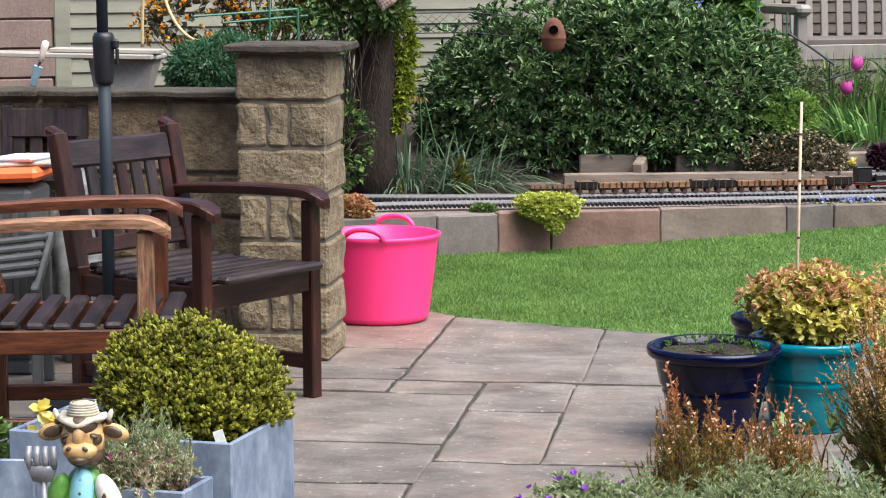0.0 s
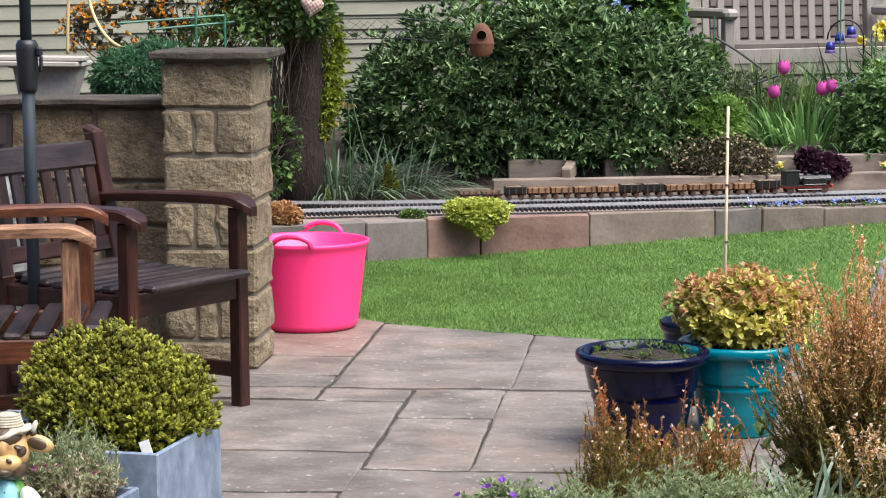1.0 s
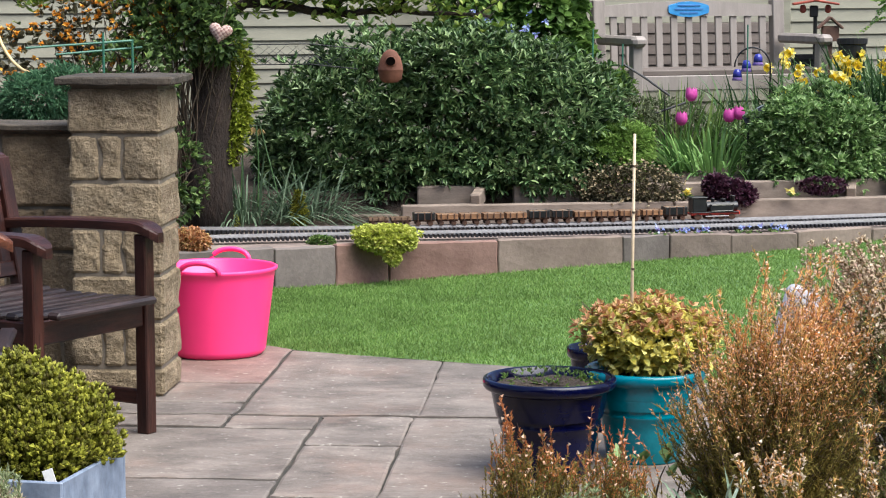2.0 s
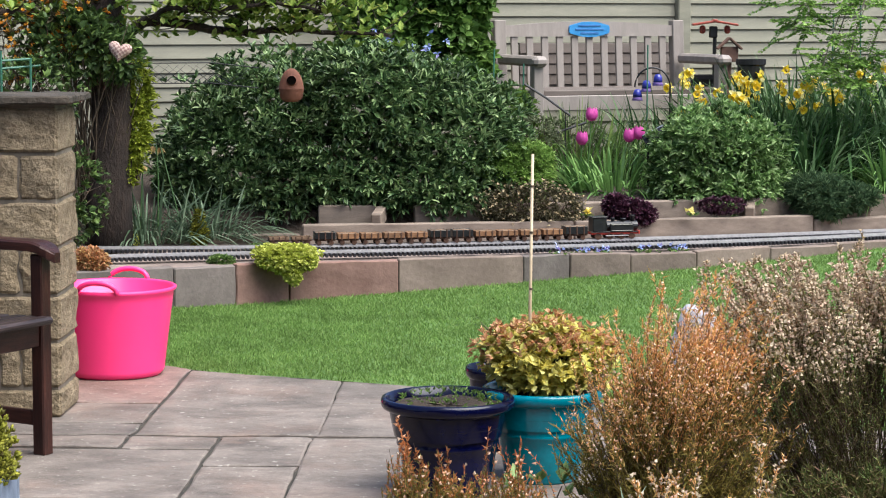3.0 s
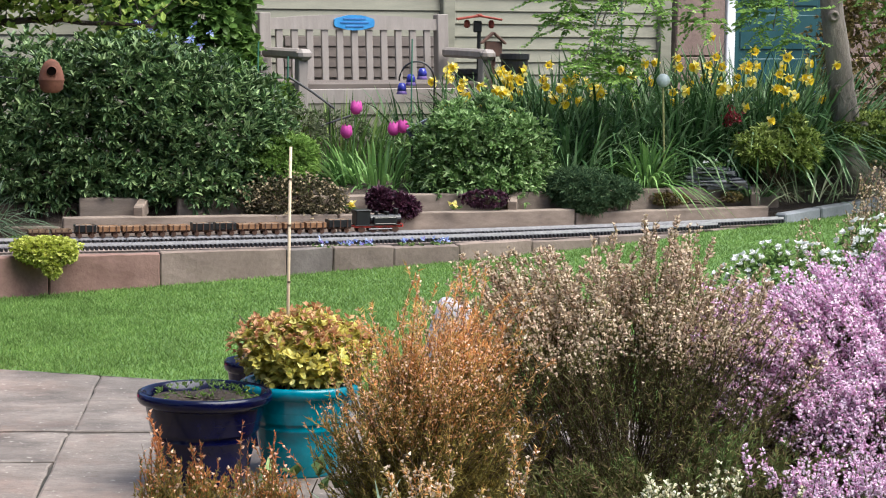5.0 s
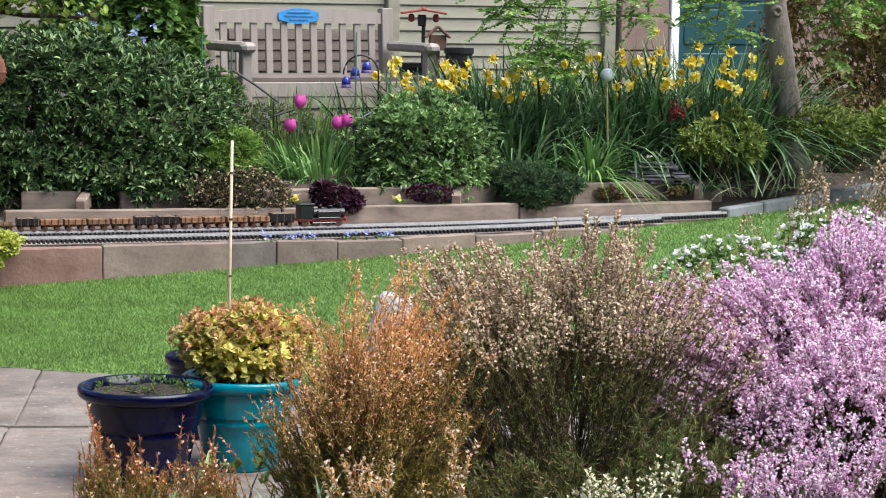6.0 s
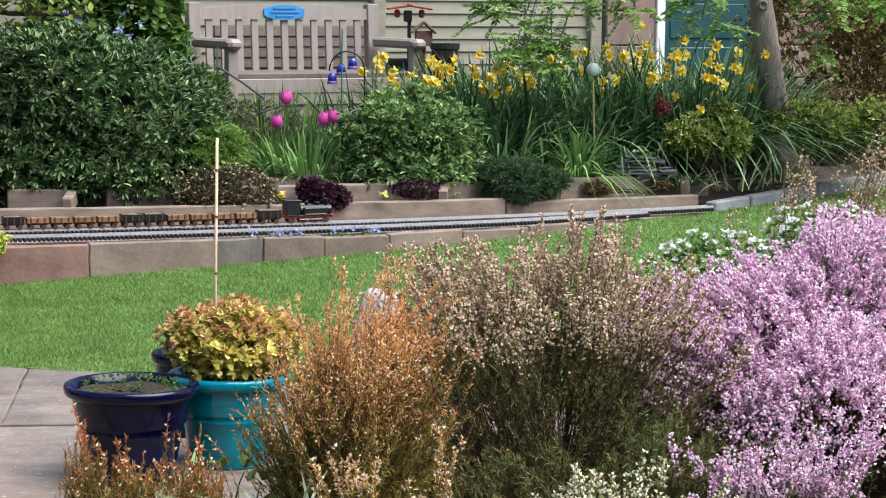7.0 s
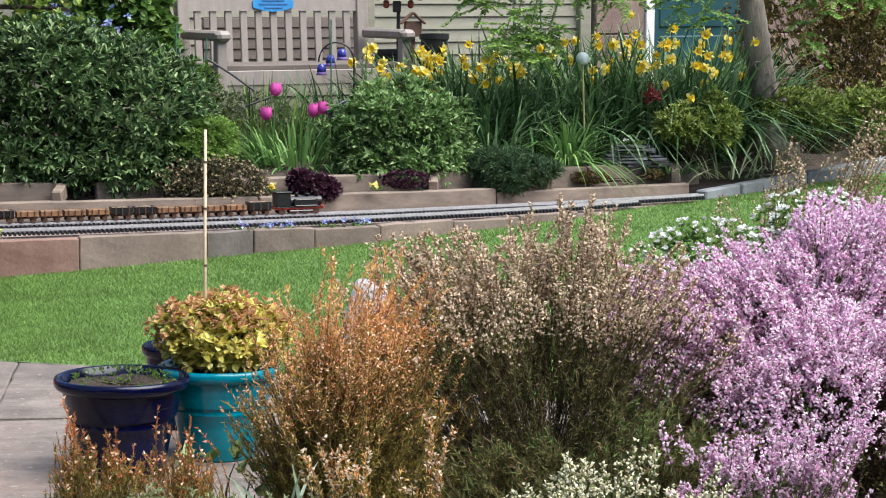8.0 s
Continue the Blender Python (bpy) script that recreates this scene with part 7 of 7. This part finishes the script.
g = thing("red_flower", pose(2.53, 12.6, 0.36), "cluster of dark red flowers in the bed", "flower")
gg = Geo()
q = np.array([0, 0, 0.34]) + rng.normal(0, 1, (55, 3)) * [0.026, 0.015, 0.026]
rosettes(gg, q, np.tile([0, -1.0, 0.3], (55, 1)), 4, 0.022, 0.014, 1.2)
gg.make("petals", leafy("dark_red_petals", [(0.22, 0.015, 0.03), (0.38, 0.04, 0.07), (0.5, 0.14, 0.15)], 0.5, 0.2), g)["kind"] = "stuff"
gg = Geo()
wisps(gg, np.zeros((5, 3)) + rng.normal(0, 0.01, (5, 3)), q[:5], 0.003)
gg.make("stemwork", L_STRAP, g)


def small_flowers(x, y, z, mat, label, n=5, r=0.03, L=0.02):
    g = thing("bedding_flower", pose(x, y, z), label, "flower", "small flowers on the railway wall")
    gg = Geo()
    q = rng.normal(0, 1, (n, 3)) * [r, r * 0.6, 0.006] + [0, 0, 0.028]
    rosettes(gg, q, np.tile([0, -0.8, 0.6], (n, 1)), 5, L, L * 0.85, 1.5, up=0)
    gg.make("petals", mat, g)["kind"] = "stuff"
    gg = Geo()
    rosettes(gg, rng.normal(0, 1, (14, 3)) * [r, r * 0.6, 0.003] + [0, 0, 0.006], np.tile([0, 0, 1.0], (14, 1)), 3, 0.022, 0.012, 1.2)
    gg.make("foliage", L_MID, g)


for x, n in ((0.21, 4), (0.325, 6), (0.43, 6), (0.63, 5), (0.775, 8)):
    small_flowers(x, float(polyline(WALL_LINE, x)) + 0.07, 0.168, F_BLUE, "pale blue and violet pansies on the edging wall", n, 0.028, 0.018)
small_flowers(0.37, 11.47, 0.275, F_YELLOW, "yellow primrose flowers by the timber sleeper", 5, 0.02, 0.024)
small_flowers(0.905, 11.56, 0.275, F_YELLOW, "yellow primrose flowers by the timber sleeper", 3, 0.016, 0.024)
small_flowers(2.40, 12.36, 0.45, F_WHITE, "tiny white flowers beside the slates", 4, 0.05, 0.014)

# ---- cow ornament: one plain shape ----
def make_cow(m):
    sl_ = [surface("cow_tan", (0.26, 0.13, 0.045), (0.66, 0.44, 0.18), 20, 60, 0.45, bump=0.1), surface("cow_dark", (0.05, 0.03, 0.018), (0.10, 0.06, 0.035), 14, 60, 0.35, bump=0.1),
           surface("jacket_green", (0.06, 0.20, 0.025), (0.18, 0.40, 0.07), 18, 60, 0.4, bump=0.1), surface("shirt_blue", (0.22, 0.52, 0.60), (0.32, 0.62, 0.68), 12, 60, 0.4, bump=0.05),
           surface("hat_straw", (0.36, 0.31, 0.22), (0.56, 0.51, 0.40), 30, 90, 0.6, bump=0.3), surface("horn_white", (0.55, 0.50, 0.42), (0.72, 0.68, 0.60), 12, 60, 0.4, bump=0), surface("fork_grey", (0.07, 0.07, 0.075), (0.34, 0.34, 0.36), 12, 60, 0.45, metal=0.3, bump=0.1)]
    g = Geo()

    def ell(c, r, mi, rx=0, ry=0, rz=0, n=18):
        a = np.linspace(0, np.pi, 12)
        v, f = lathe(np.stack([np.sin(a), -np.cos(a)], -1), n)
        R = np.array(pose(0, 0, 0, rx, ry, rz).to_3x3())
        g.add((v * r) @ R.T + c, f, mi)

    ell((0, 0, 0.10), (0.062, 0.05, 0.12), 2)
    ell((0, -0.022, 0.135), (0.034, 0.036, 0.085), 3)
    for z in (0.10, 0.13, 0.16, 0.19):
        ell((0, -0.0575 + 0.3 * max(0, z - 0.15), z), (0.004, 0.004, 0.004), 1, n=8)
    ell((-0.062, -0.02, 0.15), (0.026, 0.03, 0.058), 2, 15, 20, 0)
    ell((0.064, -0.02, 0.14), (0.028, 0.032, 0.066), 5, 10, -18, 0)
    ell((0.058, -0.048, 0.15), (0.008, 0.006, 0.022), 1)
    ell((-0.068, -0.05, 0.115), (0.02, 0.018, 0.017), 1)
    ell((-0.075, -0.052, 0.10), (0.018, 0.018, 0.015), 0)
    ell((0, -0.005, 0.285), (0.054, 0.05, 0.056), 0)
    ell((0.0, -0.022, 0.318), (0.040, 0.036, 0.026), 1)
    ell((0, -0.034, 0.292), (0.020, 0.032, 0.034), 0, 20)
    ell((0.006, -0.012, 0.243), (0.045, 0.042, 0.03), 1)
    ell((0, -0.044, 0.262), (0.042, 0.036, 0.024), 0)
    ell((0, -0.055, 0.244), (0.026, 0.026, 0.013), 1)
    for s in (-1, 1):
        ell((s * 0.02, -0.0745, 0.272), (0.008, 0.005, 0.005), 1, 0, s * 35, 0, n=10)
        ell((s * 0.033, -0.037, 0.297), (0.013, 0.014, 0.006), 1, 0, s * 22, 0, n=12)
        ell((s * 0.036, -0.026, 0.285), (0.014, 0.02, 0.016), 1, 0, s * 30, 0, n=12)
        ell((s * 0.074, 0.0, 0.298), (0.037, 0.012, 0.021), 0, 0, s * 16, 0)
        ell((s * 0.072, -0.010, 0.300), (0.024, 0.007, 0.014), 1, 0, s * 16, 0)
        ell((s * 0.064, 0, 0.338), (0.007, 0.007, 0.017), 5, 0, s * 20, 0)
        ell((s * 0.062, 0, 0.322), (0.008, 0.008, 0.010), 1, 0, s * 20, 0)
    v, f = lathe([(0.034, 0.318), (0.056, 0.326), (0.061, 0.331), (0.054, 0.338), (0.037, 0.34), (0.035, 0.352), (0.030, 0.366), (0.015, 0.372), (0, 0.373)], 32)
    an_ = np.arctan2(v[:, 1], v[:, 0])
    v[:, 2] += (0.007 * np.sin(2 * an_ + 2.0) + 0.003 * np.sin(5 * an_)) * (np.hypot(v[:, 0], v[:, 1]) > 0.045)
    g.add(v, f, 4)
    v, f = lathe([(0.0, 0.33), (0.05, 0.329), (0.05, 0.333), (0.0, 0.335)], 24)
    g.add(v, f, 1)
    for k in range(5):
        v, f = lathe([(0.0375 - 0.0015 * k, 0.342 + k * 0.006), (0.0398 - 0.0018 * k, 0.3445 + k * 0.006), (0.0365 - 0.0018 * k, 0.347 + k * 0.006)], 24)
        g.add(v, f, 4)
    v, f = tube([(-0.085, -0.06, 0.0), (-0.085, -0.058, 0.19)], 0.008, 10)
    g.add(v, f, 6)
    v, f = lathe([(0.0, 0.185), (0.024, 0.19), (0.034, 0.215), (0.034, 0.228), (0.0, 0.23)], 16)
    g.add(v * [1, 0.35, 1] + [-0.088, -0.058, 0], f, 6)
    for k in range(4):
        v, f = tube([(-0.116 + k * 0.0187, -0.058, 0.222), (-0.120 + k * 0.021, -0.068, 0.245), (-0.117 + k * 0.019, -0.06, 0.275)], [0.008, 0.009, 0.007], 8)
        g.add(v, f, 6)
    v, f = lathe([(0, -0.102), (0.085, -0.102), (0.082, 0.0), (0.075, 0.012), (0, 0.02)], 24)
    g.add(v, f, 2)
    ob = g.make("cow_figurine", sl_, smooth=True)
    ob.matrix_world = m
    return tagged(ob, "painted cow garden figurine in straw hat and green jacket", "figurine")


cow = make_cow(pose(-1.45, 4.50, 0.09, 0, 0, 4))
cow.scale = (0.88, 0.88, 0.88)

# ---- things behind and beside the chairs ----
M_TROUGH = surface("pale_grey_trough", (0.30, 0.275, 0.25), (0.40, 0.37, 0.34), 6, 50, 0.7, bump=0.2)
M_PLANK = surface("pale_plank", (0.30, 0.265, 0.22), (0.42, 0.38, 0.33), 5, 50, 0.7, bump=0.3, stretch=(1, 8, 8))
tr = thing("window_trough", pose(-2.47, 8.5, 0.82, 0, 0, 4), "pale grey plastic plant trough behind the low wall", "trough")
v = [(-0.13, -0.07, 0), (0.07, -0.07, 0), (0.07, 0.07, 0), (-0.13, 0.07, 0), (-0.15, -0.085, 0.13), (0.105, -0.085, 0.13), (0.105, 0.085, 0.13), (-0.15, 0.085, 0.13)]
bm = bmesh.new()
vs = [bm.verts.new(a) for a in v]
for a in ((0, 1, 5, 4), (1, 2, 6, 5), (2, 3, 7, 6), (3, 0, 4, 7), (3, 2, 1, 0), (4, 5, 6, 7)):
    bm.faces.new([vs[k] for k in a])
bmesh.ops.bevel(bm, geom=bm.edges[:], offset=0.006, segments=2, affect="EDGES")
part("body", bm, M_TROUGH, tr)
part("rim", blk((0.29, 0.19, 0.02), (-0.022, 0, 0.135), bevel=0.006), M_TROUGH, tr)
pk = thing("pale_plank", pose(-2.75, 8.42, 0.965, 0, 1.0, 3), "long pale timber plank laid over the troughs", "plank")
part("board", blk((0.75, 0.16, 0.018), (0.02, 0, 0), bevel=0.003), M_PLANK, pk)
part("board", blk((0.42, 0.12, 0.016), (0.2, 0.02, 0.019), bevel=0.003), M_PLANK, pk)
part("support", blk((0.05, 0.14, 0.13), (-0.3, 0, -0.075), bevel=0.004), M_MORTAR, pk)
part("black_bracket", blk((0.03, 0.05, 0.13), (0.21, -0.05, -0.08), bevel=0.004), M_BLACK, pk)
tw = thing("garden_trowel", pose(-2.575, 7.62, 0.888, -4, 17, 0), "garden trowel with a pale handle standing on the wall", "trowel")
M_PALE = surface("pale_wood_handle", (0.62, 0.52, 0.44), (0.72, 0.63, 0.56), 12, 60, 0.6, bump=0.1)
M_STEELBLUE = surface("blue_grey_steel", (0.18, 0.27, 0.31), (0.28, 0.38, 0.42), 12, 60, 0.4, metal=0.4, bump=0.1)
bm = blk((0.036, 0.008, 0.075), (0, 0, 0.04), bevel=0.0035)
for v in bm.verts:
    v.co.x *= 0.55 + 0.45 * min(1, v.co.z / 0.05)
part("blade", bm, M_STEELBLUE, tw)
v, f = tube([(0, 0, 0.07), (0, 0.006, 0.095)], 0.005, 8)
Geo().add(v, f).make("shank", M_BLACK, tw)
v, f = lathe([(0, 0.09), (0.011, 0.092), (0.0105, 0.12), (0.0135, 0.145), (0.012, 0.165), (0, 0.17)], 16)
Geo().add(v + [0, 0.006, 0], f).make("handle", M_PALE, tw, smooth=True)

M_ORANGEP = surface("orange_plastic", (0.75, 0.13, 0.03), (0.85, 0.18, 0.05), 6, 40, 0.4, bump=0.05, grain=0.08)
M_GREYP = surface("grey_plastic", (0.06, 0.06, 0.06), (0.11, 0.11, 0.108), 6, 40, 0.5, bump=0.05)
bx2 = thing("storage_caddy", pose(-2.50, 7.05, 0, 0, 0, 3), "grey plastic storage box with an orange lid", "box")
part("body", blk((0.26, 0.26, 0.56), (0, 0, 0.33), bevel=0.02), M_GREYP, bx2)
part("lid", blk((0.32, 0.30, 0.045), (0, 0, 0.645), (0, -2, 0), bevel=0.015), M_ORANGEP, bx2, "bright orange lid")
for k in range(3):
    part("rib", blk((0.02, 0.012, 0.40), (0.03 + k * 0.05, -0.137, 0.35), bevel=0.003), M_GREYP, bx2)
part("foot", blk((0.24, 0.24, 0.05), (0, 0, 0.025), bevel=0.01), M_GREYP, bx2)
M_PAPER = surface("pale_paper", (0.55, 0.58, 0.66), (0.68, 0.7, 0.76), 12, 60, 0.7, bump=0.05)
for z, w, rz, ma in ((0.677, 0.20, 8, M_PLANK), (0.694, 0.15, -12, M_PAPER)):
    ob = part("folded_cloth", blk((w, 0.16, 0.018), (0, 0, 0), bevel=0.007), ma)
    ob.matrix_world = pose(-2.42, 7.05, z, 0, -2, rz)
    tagged(ob, "pale folded cloth lying on the orange lid", "cloth", "cloths on the box")
bm = bmesh.new()
bmesh.ops.create_icosphere(bm, subdivisions=4, radius=1)
for v in bm.verts:
    k = 1 + 0.3 * noise.noise(v.co * 2.2) + 0.12 * noise.noise(v.co * 6)
    v.co = Vector((v.co.x * 0.09 * k, v.co.y * 0.09 * k, v.co.z * 0.34 * k + 0.33))
bag = part("plastic_sack", bm, surface("crumpled_pale_plastic", (0.09, 0.09, 0.088), (0.26, 0.26, 0.255), 18, 60, 0.45, bump=0.5), smooth=True)
bag.location = (-2.31, 7.22, 0)
tagged(bag, "crumpled pale plastic sack standing by the wall", "sack")
fc = thing("folded_chair", pose(-2.50, 7.42, 0, -10, 0, 5), "dark wooden chair folded against the low wall", "chair")
for sx in (-1, 1):
    part("post", blk((0.04, 0.03, 0.84), (sx * 0.13, 0, 0.42)), M_SLAT[2], fc)
for z, w in ((0.78, 0.1), (0.60, 0.05), (0.30, 0.05), (0.12, 0.05)):
    part("rail", blk((0.26, 0.025, w), (0, -0.004, z)), M_SLAT[2], fc)
for k in range(4):
    part("back_slat", blk((0.045, 0.012, 0.16), (-0.09 + k * 0.06, 0, 0.675)), M_SLAT[2], fc)
lg = thing("grey_lounger", pose(-2.42, 6.75, 0, 0, 0, 8), "grey slatted lounger folded low beside the chairs", "lounger")
for k in range(5):
    part("slat", blk((0.30, 0.05, 0.018), (0, -0.13 + k * 0.05, 0.36 + k * 0.022), (0, -6, 0), bevel=0.005), M_GREYP, lg)
for sx in (-1, 1):
    part("side_rail", beam((sx * 0.15, -0.17, 0.32), (sx * 0.15, 0.13, 0.46), 0.025, 0.035), M_GREYP, lg)
    part("leg", blk((0.03, 0.03, 0.33), (sx * 0.14, -0.1, 0.165)), M_GREYP, lg)
    part("leg", blk((0.03, 0.03, 0.40), (sx * 0.14, 0.1, 0.2)), M_GREYP, lg)
hose = thing("garden_hose", pose(-2.5, 9.2, 0.82), "pale yellow hose looped over the raised bed", "hose")
p = np.array([(0.35, -0.3, 0.13), (0.22, -0.1, 0.16), (0.08, 0, 0.17), (-0.02, 0.05, 0.28), (-0.06, 0.1, 0.42), (-0.1, 0.12, 0.6), (-0.14, 0.1, 0.4), (-0.15, 0.1, 0.1)])
s = np.linspace(0, 7, 60)
p = np.stack([np.convolve(np.r_[[q[0]] * 4, np.interp(s, np.arange(8), q), [q[-1]] * 4], np.ones(9) / 9, "valid") for q in p.T], -1)
v, f = tube(p, 0.007, 8)
Geo().add(v, f).make("tube", surface("yellow_hose", (0.50, 0.36, 0.16), (0.6, 0.45, 0.22), 12, 60, 0.5, bump=0), hose, smooth=True)

M_LABEL = surface("white_plant_label", (0.68, 0.68, 0.66), (0.78, 0.78, 0.76), 20, 60, 0.5, bump=0)
for x, y, z, a in ((-1.365, 4.60, 0.19, 14), (-1.21, 4.79, 0.22, -20)):
    lb = thing("plant_label", pose(x, y, z, -8, a, 0), "white plastic plant label stuck in the planter's soil", "plant label", "plant labels")
    part("tag", blk((0.024, 0.002, 0.045), (0, 0, 0.06), bevel=0.0005), M_LABEL, lb)
    part("spike", blk((0.008, 0.002, 0.045), (0, 0, 0.018), bevel=0.0005), M_LABEL, lb)
g = thing("pink_flowers", pose(-1.35, 4.60, 0.21), "few magenta flowers among the planter's heather", "flower")
gg = Geo()
q = np.clip(rng.normal(0, 1, (9, 3)), -1.2, 1.2) * [0.055, 0.02, 0.03] + [0.0, -0.02, 0.06]
rosettes(gg, q, np.tile([0, -0.8, 0.5], (9, 1)), 5, 0.011, 0.009, 1.3)
gg.make("petals", F_MAGENTA, g)["kind"] = "stuff"
gg = Geo()
wisps(gg, q * [0.7, 0.5, 0.0], q, 0.0012)
gg.make("stemwork", M_STEM, g)["kind"] = "stuff"

# ---- flags of the patio, last ----
for x0, x1, y0, y1, ma, cut in (
    (-1.9, -1.19, 7.59, 8.6, M_FLAGPINK, True), (-1.9, -1.19, 7.22, 7.59, M_FLAG, False), (-1.9, -1.19, 7.02, 7.22, M_FLAG, False), (-1.9, -1.2, 6.82, 7.02, M_FLAG, False),
    (-1.19, -0.61, 7.02, 8.4, M_FLAG, "cut e"), (-0.61, 0.3, 7.02, 7.62, M_FLAG, "w n"), (-0.61, 0.3, 7.62, 8.3, M_FLAG, "cut w s"), (0.3, 1.4, 6.8, 8.0, M_FLAG, True),
    (-1.2, -0.915, 6.8, 7.01, M_FLAG, False), (-1.9, -0.915, 6.08, 6.8, M_FLAG, False), (-1.9, -0.915, 5.6, 6.08, M_FLAG, False),
    (-0.915, -0.625, 6.55, 7.01, M_FLAG, "e"), (-0.915, -0.625, 5.87, 6.55, M_FLAG, False), (-0.625, 0.3, 5.87, 7.01, M_FLAG, "w"),
    (-1.9, -0.93, 5.0, 5.6, M_FLAG, False), (-0.93, 0.0, 5.0, 5.87, M_FLAG, False), (0.0, 0.9, 5.0, 5.87, M_FLAG, False),
    (-2.8, -1.91, 7.0, 7.6, M_FLAG, False), (-2.8, -1.91, 6.3, 7.0, M_FLAG, False), (-2.8, -1.91, 5.6, 6.3, M_FLAG, False), (-2.8, -1.91, 4.9, 5.6, M_FLAG, False),
    (-1.9, -0.93, 4.2, 5.0, M_FLAG, False), (-2.8, -1.91, 4.2, 4.9, M_FLAG, False), (-0.93, 0.0, 4.2, 5.0, M_FLAG, False),
):
    flag(x0, x1, y0, y1, ma, cut is True or (cut and "cut" in cut), "" if cut in (True, False) else cut.replace("cut", ""))
# the rest of the patio, towards the added wall
for k in range(7):
    for j in range(8):
        flag(-3.73 + k * 0.9, -2.83 + k * 0.9, -2.2 + j * 0.8, -1.4 + j * 0.8, M_FLAG, False)
